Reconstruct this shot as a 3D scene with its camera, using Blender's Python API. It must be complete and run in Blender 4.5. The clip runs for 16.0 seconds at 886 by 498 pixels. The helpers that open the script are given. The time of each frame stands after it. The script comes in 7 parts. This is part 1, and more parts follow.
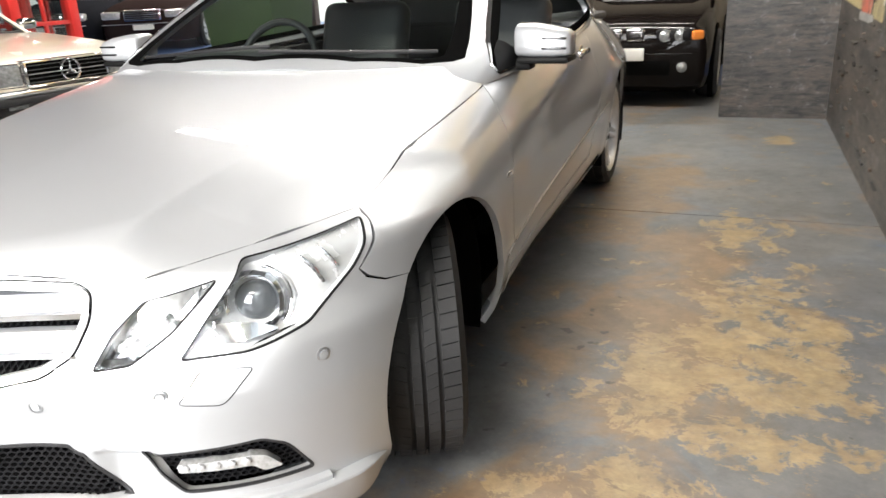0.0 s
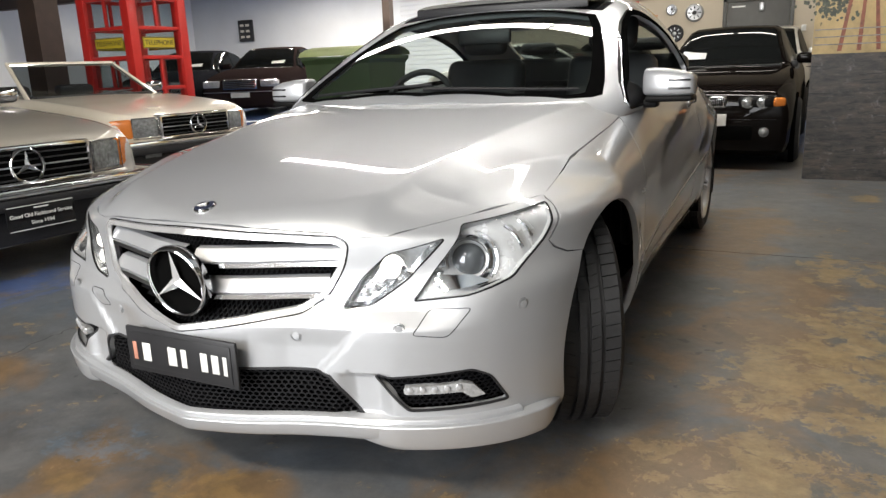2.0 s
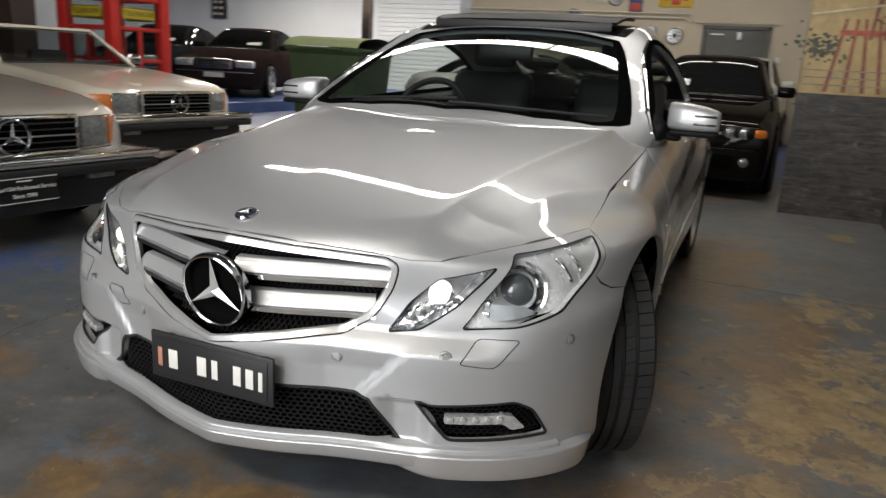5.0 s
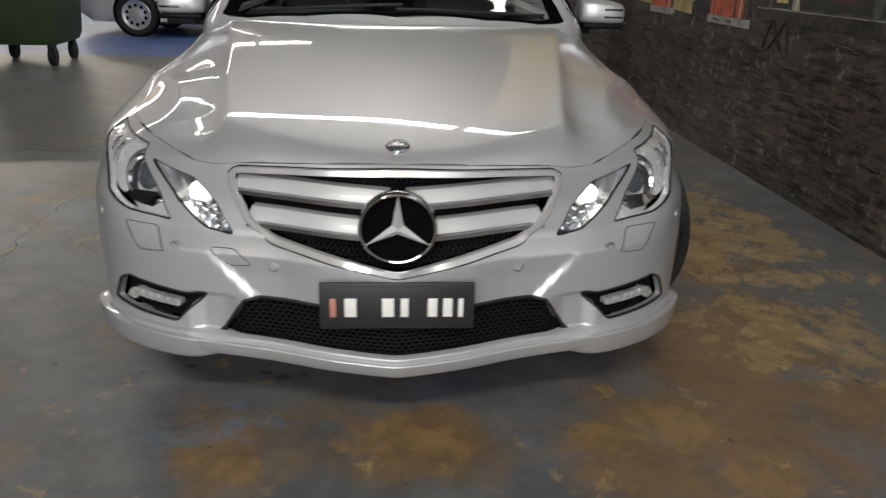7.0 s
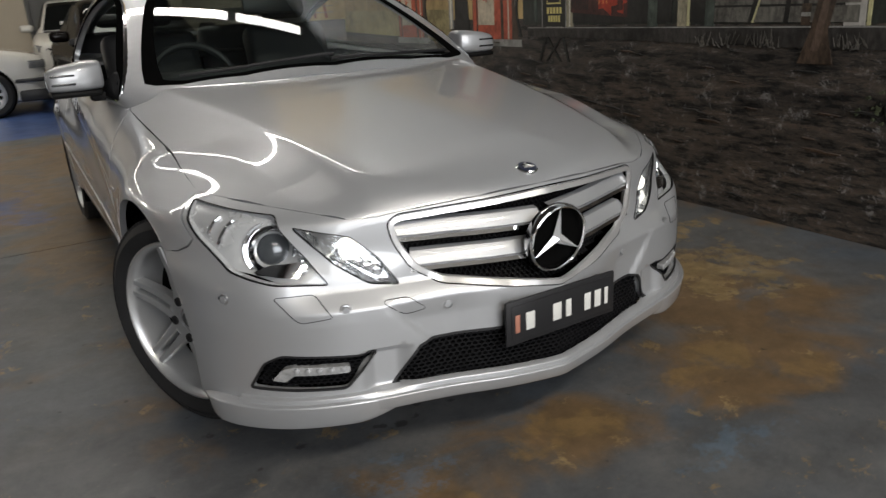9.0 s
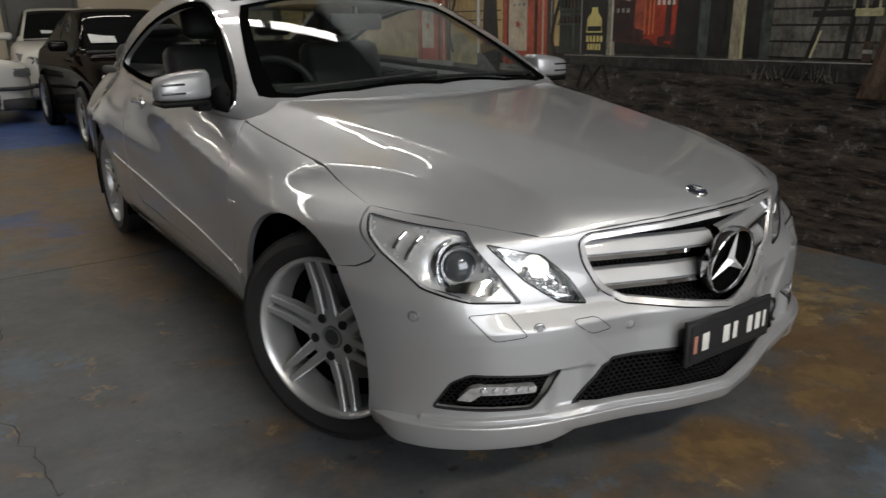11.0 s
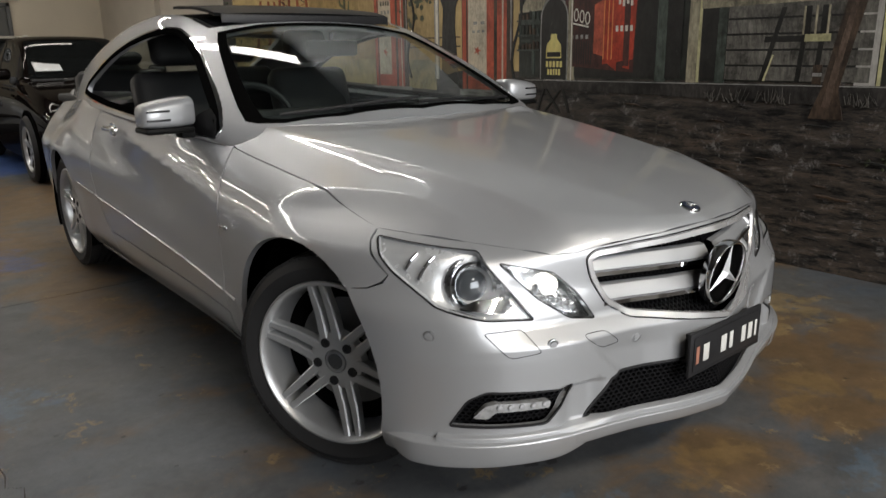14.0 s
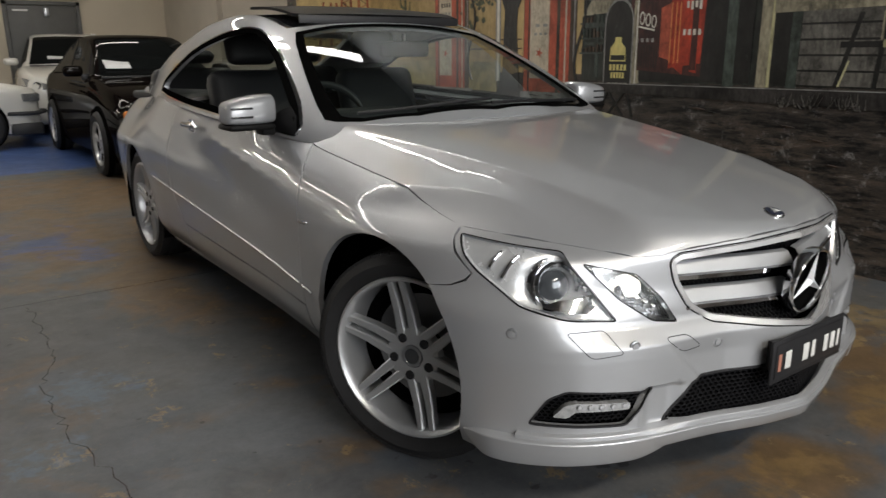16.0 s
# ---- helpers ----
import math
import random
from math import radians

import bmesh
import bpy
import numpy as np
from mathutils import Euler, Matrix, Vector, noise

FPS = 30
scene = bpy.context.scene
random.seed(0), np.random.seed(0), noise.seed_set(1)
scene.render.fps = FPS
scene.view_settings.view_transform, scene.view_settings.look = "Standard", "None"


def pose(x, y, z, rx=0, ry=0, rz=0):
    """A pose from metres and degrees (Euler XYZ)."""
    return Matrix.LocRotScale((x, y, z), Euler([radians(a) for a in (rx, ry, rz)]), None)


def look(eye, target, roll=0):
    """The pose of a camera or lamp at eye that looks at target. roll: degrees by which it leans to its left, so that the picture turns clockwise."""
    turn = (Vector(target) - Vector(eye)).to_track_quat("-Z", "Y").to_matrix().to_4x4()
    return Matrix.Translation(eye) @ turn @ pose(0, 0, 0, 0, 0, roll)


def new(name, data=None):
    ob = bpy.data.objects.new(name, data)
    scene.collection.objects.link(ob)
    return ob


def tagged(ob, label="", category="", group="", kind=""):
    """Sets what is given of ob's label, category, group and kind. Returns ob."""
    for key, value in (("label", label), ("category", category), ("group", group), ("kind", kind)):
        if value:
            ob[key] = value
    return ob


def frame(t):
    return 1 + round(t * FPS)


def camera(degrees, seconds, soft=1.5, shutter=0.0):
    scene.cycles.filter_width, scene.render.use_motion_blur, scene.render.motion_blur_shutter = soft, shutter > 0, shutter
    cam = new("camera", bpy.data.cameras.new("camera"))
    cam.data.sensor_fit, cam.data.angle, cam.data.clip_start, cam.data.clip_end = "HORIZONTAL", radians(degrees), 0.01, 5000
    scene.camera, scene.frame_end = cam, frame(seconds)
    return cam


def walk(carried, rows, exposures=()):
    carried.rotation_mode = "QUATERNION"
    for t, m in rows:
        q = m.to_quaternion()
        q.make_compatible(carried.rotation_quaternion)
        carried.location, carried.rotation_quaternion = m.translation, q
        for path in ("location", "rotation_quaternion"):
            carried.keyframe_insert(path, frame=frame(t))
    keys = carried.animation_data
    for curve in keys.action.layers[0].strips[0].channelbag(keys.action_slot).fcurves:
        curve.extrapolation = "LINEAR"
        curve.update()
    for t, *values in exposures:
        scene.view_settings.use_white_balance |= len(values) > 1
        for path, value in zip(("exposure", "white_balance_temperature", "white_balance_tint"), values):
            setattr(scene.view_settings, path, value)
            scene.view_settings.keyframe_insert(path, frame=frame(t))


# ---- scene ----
cam = camera(62.8, 16.0, soft=1.4, shutter=0.5)
PATH = [
    (0, (1.468, -1.52, 1.163), (0.746, 0.215, 0.477), -2.9),
    (0.5, (1.464, -1.736, 1.197), (0.854, 0.059, 0.561), -0.5),
    (1, (1.371, -1.981, 1.193), (0.818, -0.138, 0.65), -0.1),
    (1.5, (1.365, -2.07, 1.154), (0.609, -0.292, 0.639), -1.2),
    (2, (1.352, -2.011, 1.063), (0.473, -0.282, 0.577), -2.2),
    (2.5, (1.35, -1.986, 0.998), (0.452, -0.254, 0.561), -1.3),
    (3, (1.354, -1.975, 0.97), (0.406, -0.276, 0.51), 0.1),
    (3.5, (1.353, -1.969, 0.972), (0.409, -0.261, 0.537), 1.4),
    (4, (1.345, -1.963, 1.02), (0.466, -0.228, 0.554), 4.0),
    (4.5, (1.288, -1.971, 1.079), (0.348, -0.293, 0.53), 3.4),
    (4.7, (1.236, -2.003, 1.104), (0.343, -0.285, 0.604), 3.7),
    (6.8, (0.094, -2.346, 1.156), (0.197, -0.467, 0.479), 0.9),
    (7, (-0.012, -2.357, 1.148), (0.127, -0.501, 0.416), 1.7),
    (7.5, (-0.307, -2.289, 1.137), (-0.057, -0.424, 0.459), -0.1),
    (8, (-0.597, -2.223, 1.169), (-0.048, -0.42, 0.499), 0.6),
    (8.2, (-0.718, -2.229, 1.168), (-0.052, -0.463, 0.507), 0.1),
    (10.3, (-1.582, -1.879, 1.166), (-0.368, -0.417, 0.542), -3.2),
    (10.5, (-1.603, -1.853, 1.172), (-0.403, -0.368, 0.577), -1.1),
    (11, (-1.634, -1.817, 1.17), (-0.533, -0.255, 0.581), -0.8),
    (11.5, (-1.664, -1.805, 1.168), (-0.665, -0.178, 0.572), -0.6),
    (12, (-1.699, -1.814, 1.178), (-0.823, -0.113, 0.595), -1.4),
    (12.5, (-1.705, -1.847, 1.19), (-0.782, -0.135, 0.726), 0.4),
    (13, (-1.675, -1.853, 1.19), (-0.667, -0.192, 0.717), 0.3),
    (13.5, (-1.659, -1.816, 1.172), (-0.674, -0.145, 0.683), -1.5),
    (14, (-1.779, -1.737, 1.167), (-0.544, -0.254, 0.642), -1.0),
    (14.5, (-1.844, -1.711, 1.171), (-0.6, -0.255, 0.594), -0.0),
    (15, (-1.845, -1.709, 1.169), (-0.528, -0.288, 0.674), -0.0),
    (15.5, (-1.863, -1.689, 1.167), (-0.63, -0.201, 0.649), -0.3),
    (16, (-1.875, -1.697, 1.167), (-0.733, -0.139, 0.648), -0.4),
]
walk(cam, [(t, look(eye, target, roll)) for t, eye, target, roll in PATH],
     [(0, 1.85), (1.0, 1.5), (1.5, 1.17), (2.5, .75), (3.5, .43), (4.5, .28), (7, -.04), (8.2, -.09), (10.3, -.4), (11, -.43), (12, -.23), (13, -.1), (16, -.08)])

# ---- light ----
world = bpy.data.worlds.new("hall_air")
scene.world = world
world.use_nodes = True
world.node_tree.nodes["Background"].inputs[0].default_value = (0.55, 0.6, 0.68, 1)
world.node_tree.nodes["Background"].inputs[1].default_value = 0.04


def tube_lamp(x, y, z, length, watts, along="x", width=0.16, colour=(1.0, 0.91, 0.77)):
    lamp = bpy.data.lights.new("tube_light", "AREA")
    lamp.shape, lamp.size, lamp.size_y, lamp.energy, lamp.color = "RECTANGLE", length, width, watts, colour
    ob = new("tube_light", lamp)
    ob.matrix_world = pose(x, y, z, 0, 0, 0 if along == "x" else 90)
    return ob


# ---- materials ----
def node_mat(name):
    m = bpy.data.materials.new(name)
    m.use_nodes = True
    nt = m.node_tree
    return m, nt, nt.nodes["Principled BSDF"]


def link(nt, a, b):
    nt.links.new(a, b)


def noise_node(nt, scale, detail=5.0, rough=0.55, coord="Object", distort=0.0):
    tc = nt.nodes.new("ShaderNodeTexCoord")
    n = nt.nodes.new("ShaderNodeTexNoise")
    n.inputs["Scale"].default_value, n.inputs["Detail"].default_value = scale, detail
    n.inputs["Roughness"].default_value, n.inputs["Distortion"].default_value = rough, distort
    link(nt, tc.outputs[coord], n.inputs["Vector"])
    return n


def ramp_node(nt, src, stops):
    r = nt.nodes.new("ShaderNodeValToRGB")
    while len(r.color_ramp.elements) < len(stops):
        r.color_ramp.elements.new(0.5)
    for e, (p, c) in zip(r.color_ramp.elements, stops):
        e.position, e.color = p, (*c, 1) if len(c) == 3 else c
    link(nt, src, r.inputs[0])
    return r


def bump_node(nt, bsdf, src, strength, distance):
    b = nt.nodes.new("ShaderNodeBump")
    b.inputs["Strength"].default_value, b.inputs["Distance"].default_value = strength, distance
    link(nt, src, b.inputs["Height"])
    link(nt, b.outputs[0], bsdf.inputs["Normal"])
    return b


def plain(name, col, rough=0.5, metal=0.0, vary=0.08, scale=6.0, bump=0.0, fine=120.0, coat=0.0, spec=0.5, emit=None, alpha=None):
    """A surface with slight mottling at two scales and fine relief."""
    m, nt, b = node_mat(name)
    n1, n2 = noise_node(nt, scale), noise_node(nt, fine, 3.0)
    mixer = nt.nodes.new("ShaderNodeMath")
    mixer.operation = "MULTIPLY_ADD"
    mixer.inputs[1].default_value = 0.3
    link(nt, n2.outputs[0], mixer.inputs[0])
    link(nt, n1.outputs[0], mixer.inputs[2])
    lo, hi = [max(0.0, c * (1 - vary)) for c in col], [min(1.0, c * (1 + vary)) for c in col]
    r = ramp_node(nt, mixer.outputs[0], [(0.4, lo), (0.9, hi)])
    link(nt, r.outputs[0], b.inputs["Base Color"])
    rr = nt.nodes.new("ShaderNodeMapRange")
    rr.inputs[3].default_value, rr.inputs[4].default_value = max(0.01, rough * 0.85), min(1.0, rough * 1.2)
    link(nt, n1.outputs[0], rr.inputs[0])
    link(nt, rr.outputs[0], b.inputs["Roughness"])
    b.inputs["Metallic"].default_value, b.inputs["Specular IOR Level"].default_value = metal, spec
    b.inputs["Coat Weight"].default_value = coat
    b.inputs["Coat Roughness"].default_value = 0.04
    b.inputs["Specular IOR Level"].default_value = spec
    if bump:
        bump_node(nt, b, n2.outputs[0], bump, 0.002)
    if emit:
        b.inputs["Emission Color"].default_value = (*emit[0], 1)
        b.inputs["Emission Strength"].default_value = emit[1]
    return m


def paint(name, col, metal=0.0, rough=0.35, spec=0.5, coat=1.0):
    """Car paint: coloured base with flake, under clear lacquer."""
    m, nt, b = node_mat(name)
    n1, n2 = noise_node(nt, 2500.0, 2.0), noise_node(nt, 1.3, 4.0)
    r = ramp_node(nt, n1.outputs[0], [(0.3, [c * 0.9 for c in col]), (0.7, [min(1, c * 1.08) for c in col])])
    link(nt, r.outputs[0], b.inputs["Base Color"])
    rr = nt.nodes.new("ShaderNodeMapRange")
    rr.inputs[3].default_value, rr.inputs[4].default_value = rough * 0.9, rough * 1.12
    link(nt, n2.outputs[0], rr.inputs[0])
    link(nt, rr.outputs[0], b.inputs["Roughness"])
    b.inputs["Metallic"].default_value, b.inputs["Specular IOR Level"].default_value = metal, spec
    b.inputs["Coat Weight"].default_value, b.inputs["Coat Roughness"].default_value = coat, 0.025
    b.inputs["Coat IOR"].default_value = 1.55
    return m


def glass_mat(name, tint=(0.9, 0.95, 0.93), rough=0.0, ior=1.45):
    m, nt, b = node_mat(name)
    b.inputs["Base Color"].default_value = (*tint, 1)
    b.inputs["Transmission Weight"].default_value = 1.0
    b.inputs["Roughness"].default_value, b.inputs["IOR"].default_value = rough, ior
    return m


def pane_mat(name, tint, gloss_ior=1.5):
    """Thin sheet of glass: tinted see-through with a Fresnel reflection."""
    m, nt, b = node_mat(name)
    nt.nodes.remove(b)
    out = nt.nodes["Material Output"]
    t, g, mx, lw, pw, ma = (nt.nodes.new(k) for k in ("ShaderNodeBsdfTransparent", "ShaderNodeBsdfGlossy", "ShaderNodeMixShader", "ShaderNodeLayerWeight", "ShaderNodeMath", "ShaderNodeMath"))
    t.inputs[0].default_value = (*tint, 1)
    g.inputs["Roughness"].default_value = 0.01
    head_on = ((gloss_ior - 1) / (gloss_ior + 1)) ** 2
    lw.inputs[0].default_value = 0.5
    pw.operation, ma.operation = "POWER", "MULTIPLY_ADD"
    pw.inputs[1].default_value = 4.5
    ma.inputs[1].default_value, ma.inputs[2].default_value = 1 - head_on, head_on
    link(nt, lw.outputs["Facing"], pw.inputs[0])
    link(nt, pw.outputs[0], ma.inputs[0])
    link(nt, ma.outputs[0], mx.inputs[0])
    link(nt, t.outputs[0], mx.inputs[1])
    link(nt, g.outputs[0], mx.inputs[2])
    link(nt, mx.outputs[0], out.inputs[0])
    return m


SILVER = paint("silver_paint", (0.475, 0.486, 0.506), 0.48, 0.42)
CHROME = plain("chrome", (0.82, 0.82, 0.83), 0.07, 1.0, 0.02)
SATIN = plain("satin_metal", (0.55, 0.56, 0.58), 0.3, 0.9, 0.05)
ALLOY = plain("wheel_alloy", (0.60, 0.61, 0.62), 0.33, 0.65, 0.06, coat=0.4)
BLACK = plain("black_plastic", (0.018, 0.018, 0.02), 0.45, 0, 0.2, bump=0.15, fine=400)
GLOSSBLACK = paint("gloss_black", (0.008, 0.008, 0.009), 0.0, 0.3, 0.1)
RUBBER = plain("tyre_rubber", (.022, .022, .023), 0.60, 0, 0.3, bump=0.2, fine=200, spec=0.3)
# near-zero, no gloss: seals, and shade put into recesses, arches and underbody
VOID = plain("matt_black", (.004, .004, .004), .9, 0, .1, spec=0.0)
GASKET = plain("gasket_black", (.007, .007, .008), .5, 0, .1, spec=.15)
INTERIOR = plain("dark_trim", (0.02, 0.02, 0.022), 0.65, 0, 0.2, bump=0.3, fine=300)
LEATHER = plain("black_leather", (0.025, 0.025, 0.027), 0.5, 0, 0.2, bump=0.3, fine=250)
WINDSCREEN = pane_mat("windscreen_glass", (0.64, 0.70, 0.68))
REARGLASS = pane_mat("rear_glass", (0.6, 0.65, 0.62))
DARKGLASS = pane_mat("tinted_glass", (0.10, 0.11, 0.12))
LENS = pane_mat("lamp_lens", (0.94, 0.95, 0.96), 1.35)
WHITE_LETTER = plain("white_letter", (0.75, 0.75, 0.72), 0.5)
LED = plain("led_strip", (0.62, 0.63, 0.65), 0.15, 0.6)
BULB = plain("lit_bulb", (1, 0.97, 0.9), 0.3, emit=((1.0, 0.95, 0.85), 1.6))


# ---- mesh helpers ----
def part(name, bm, material, parent=None, label="", smooth=True, sharp=35):
    me = bpy.data.meshes.new(name)
    bm.normal_update()
    bm.to_mesh(me)
    bm.free()
    me.materials.append(material)
    if smooth:
        me.polygons.foreach_set("use_smooth", [True] * len(me.polygons))
        me.set_sharp_from_angle(angle=radians(sharp))
    ob = new(name, me)
    ob.parent = parent
    if label:
        tagged(ob, label)
    return ob


def empty(name, label, category, m=None, group="", kind=""):
    e = new(name)
    e.empty_display_size = 0.1
    if m is not None:
        e.matrix_world = m
    return tagged(e, label, category, group, kind)


def box(bm, x0, x1, y0, y1, z0, z1, bevel=0.0, m=None, seg=2):
    r = bmesh.ops.create_cube(bm, size=1, matrix=Matrix.LocRotScale(((x0 + x1) / 2, (y0 + y1) / 2, (z0 + z1) / 2), None, (x1 - x0, y1 - y0, z1 - z0)))
    if bevel:
        es = list({e for v in r["verts"] for e in v.link_edges})
        g = bmesh.ops.bevel(bm, geom=es, offset=bevel, segments=seg, affect="EDGES", profile=0.5)
        vs = list({v for f in g["faces"] for v in f.verts} | {v for v in r["verts"] if v.is_valid})
    else:
        vs = r["verts"]
    if m is not None:
        seen, stack = set(vs), list(vs)
        while stack:
            v = stack.pop()
            for e in v.link_edges:
                o = e.other_vert(v)
                if o not in seen:
                    seen.add(o)
                    stack.append(o)
        bmesh.ops.transform(bm, matrix=m, verts=list(seen))
    return bm


def B():
    return bmesh.new()


def boxed(*a, **k):
    return box(B(), *a, **k)


def cyl(bm, r, depth, m, seg=24, r2=None, caps=True):
    bmesh.ops.create_cone(bm, cap_ends=caps, segments=seg, radius1=r, radius2=r if r2 is None else r2, depth=depth, matrix=m)
    return bm


def lathe(bm, profile, m=None, seg=48):
    """Spin (radius, height) pairs round the local z axis."""
    rings = []
    for r, h in profile:
        if r < 1e-6:
            rings.append([bm.verts.new((0, 0, h))])
        else:
            rings.append([bm.verts.new((r * math.cos(2 * math.pi * i / seg), r * math.sin(2 * math.pi * i / seg), h)) for i in range(seg)])
    for a, b in zip(rings, rings[1:]):
        for i in range(seg):
            j = (i + 1) % seg
            if len(a) == 1 and len(b) == 1:
                continue
            if len(a) == 1:
                bm.faces.new((a[0], b[i], b[j]))
            elif len(b) == 1:
                bm.faces.new((a[i], a[j], b[0]))
            else:
                bm.faces.new((a[i], a[j], b[j], b[i]))
    if m is not None:
        bmesh.ops.transform(bm, matrix=m, verts=[v for r in rings for v in r])
    bmesh.ops.recalc_face_normals(bm, faces=bm.faces)
    return bm


def tube(bm, pts, r, seg=8, closed=False):
    """A round bar along a row of points."""
    pts = [Vector(p) for p in pts]
    rings, n = [], len(pts)
    up = Vector((0, 0, 1))
    for i, p in enumerate(pts):
        a = pts[(i - 1) % n] if closed or i else p
        b = pts[(i + 1) % n] if closed or i < n - 1 else p
        t = (b - a).normalized()
        s = t.cross(up)
        s = s.normalized() if s.length > 1e-3 else Vector((1, 0, 0))
        w = s.cross(t)
        rr = r[i] if isinstance(r, (list, tuple)) else r
        rings.append([bm.verts.new(p + rr * (math.cos(2 * math.pi * k / seg) * s + math.sin(2 * math.pi * k / seg) * w)) for k in range(seg)])
    for i in range(n if closed else n - 1):
        a, b = rings[i], rings[(i + 1) % n]
        for k in range(seg):
            bm.faces.new((a[k], a[(k + 1) % seg], b[(k + 1) % seg], b[k]))
    if not closed:
        bm.faces.new(rings[0][::-1])
        bm.faces.new(rings[-1])
    return bm


def slab(bm, poly, depth, m=None):
    """A flat outline in x, z, with thickness along +y."""
    a = [bm.verts.new((x, 0, z)) for x, z in poly]
    b = [bm.verts.new((x, depth, z)) for x, z in poly]
    bm.faces.new(a)
    bm.faces.new(b[::-1])
    n = len(poly)
    for i in range(n):
        bm.faces.new((a[i], b[i], b[(i + 1) % n], a[(i + 1) % n]))
    if m is not None:
        bmesh.ops.transform(bm, matrix=m, verts=a + b)
    bmesh.ops.recalc_face_normals(bm, faces=bm.faces)
    return bm


def lettering(name, text, size, m, material, parent=None, depth=0.001, align="CENTER"):
    cu = bpy.data.curves.new(name, "FONT")
    cu.body, cu.size, cu.extrude, cu.align_x, cu.align_y = text, size, depth, align, "CENTER"
    tmp = new(name + "_tmp", cu)
    me = bpy.data.meshes.new_from_object(tmp.evaluated_get(bpy.context.evaluated_depsgraph_get()))
    bpy.data.objects.remove(tmp)
    me.materials.clear()
    me.materials.append(material)
    ob = new(name, me)
    ob.parent = parent
    ob.matrix_local = m
    return ob


def spline(*pts):
    """A smooth curve through (t, value) pairs that never overshoots."""
    xs, ys = np.array([p[0] for p in pts], float), np.array([p[1] for p in pts], float)
    h, d = np.diff(xs), np.diff(ys) / np.diff(xs)
    s = np.zeros(len(xs))
    s[0], s[-1] = d[0], d[-1]
    for i in range(1, len(xs) - 1):
        if d[i - 1] * d[i] > 0:
            w1, w2 = 2 * h[i] + h[i - 1], h[i] + 2 * h[i - 1]
            s[i] = (w1 + w2) / (w1 / d[i - 1] + w2 / d[i])

    def at(t):
        t = np.clip(np.asarray(t, float), xs[0], xs[-1])
        i = np.clip(np.searchsorted(xs, t, side="right") - 1, 0, len(xs) - 2)
        u = (t - xs[i]) / h[i]
        return (ys[i] * (1 + 2 * u) * (1 - u) ** 2 + h[i] * s[i] * u * (1 - u) ** 2 + ys[i + 1] * u * u * (3 - 2 * u) + h[i] * s[i + 1] * u * u * (u - 1))

    return at


def smax(a, b, k):
    h = np.maximum(k - np.abs(a - b), 0) / k
    return np.maximum(a, b) + h * h * k / 4


def inside(pts, poly):
    x, y = pts[:, 0], pts[:, 1]
    r = np.zeros(len(pts), bool)
    n = len(poly)
    for i in range(n):
        (x0, y0), (x1, y1) = poly[i], poly[(i + 1) % n]
        if y0 != y1:
            r ^= ((y0 > y) != (y1 > y)) & (x < (x1 - x0) * (y - y0) / (y1 - y0) + x0)
    return r


def dense(poly, step):
    out, n = [], len(poly)
    for i in range(n):
        a, b = np.array(poly[i], float), np.array(poly[(i + 1) % n], float)
        k = max(1, int(np.ceil(np.linalg.norm(b - a) / step)))
        out += [tuple(a + (b - a) * j / k) for j in range(k)]
    return out


def rounded(poly, r, k=4):
    """Round the corners of an outline."""
    out, n = [], len(poly)
    for i in range(n):
        p, c, q = (np.array(poly[(i + j) % n], float) for j in (-1, 0, 1))
        u, w = p - c, q - c
        lu, lw = np.linalg.norm(u), np.linalg.norm(w)
        d = min(r, 0.45 * lu, 0.45 * lw)
        a, b = c + u / lu * d, c + w / lw * d
        out += [tuple((1 - t) ** 2 * a + 2 * t * (1 - t) * c + t * t * b) for t in np.linspace(0, 1, k + 1)]
    return out


def grown(poly, d):
    """An outline moved outwards by d (inwards: minus)."""
    p = np.array(poly, float)
    area = 0.5 * np.sum(p[:, 0] * np.roll(p[:, 1], -1) - np.roll(p[:, 0], -1) * p[:, 1])
    e = np.roll(p, -1, 0) - p
    e /= np.maximum(np.linalg.norm(e, axis=1)[:, None], 1e-9)
    nrm = np.stack([e[:, 1], -e[:, 0]], 1) * np.sign(area)
    v = nrm + np.roll(nrm, 1, 0)
    v /= np.maximum(np.linalg.norm(v, axis=1)[:, None], 1e-9)
    c = np.maximum(np.sum(v * nrm, 1), 0.5)
    return [tuple(q) for q in p + v * (d / c)[:, None]]


from mathutils.geometry import delaunay_2d_cdt


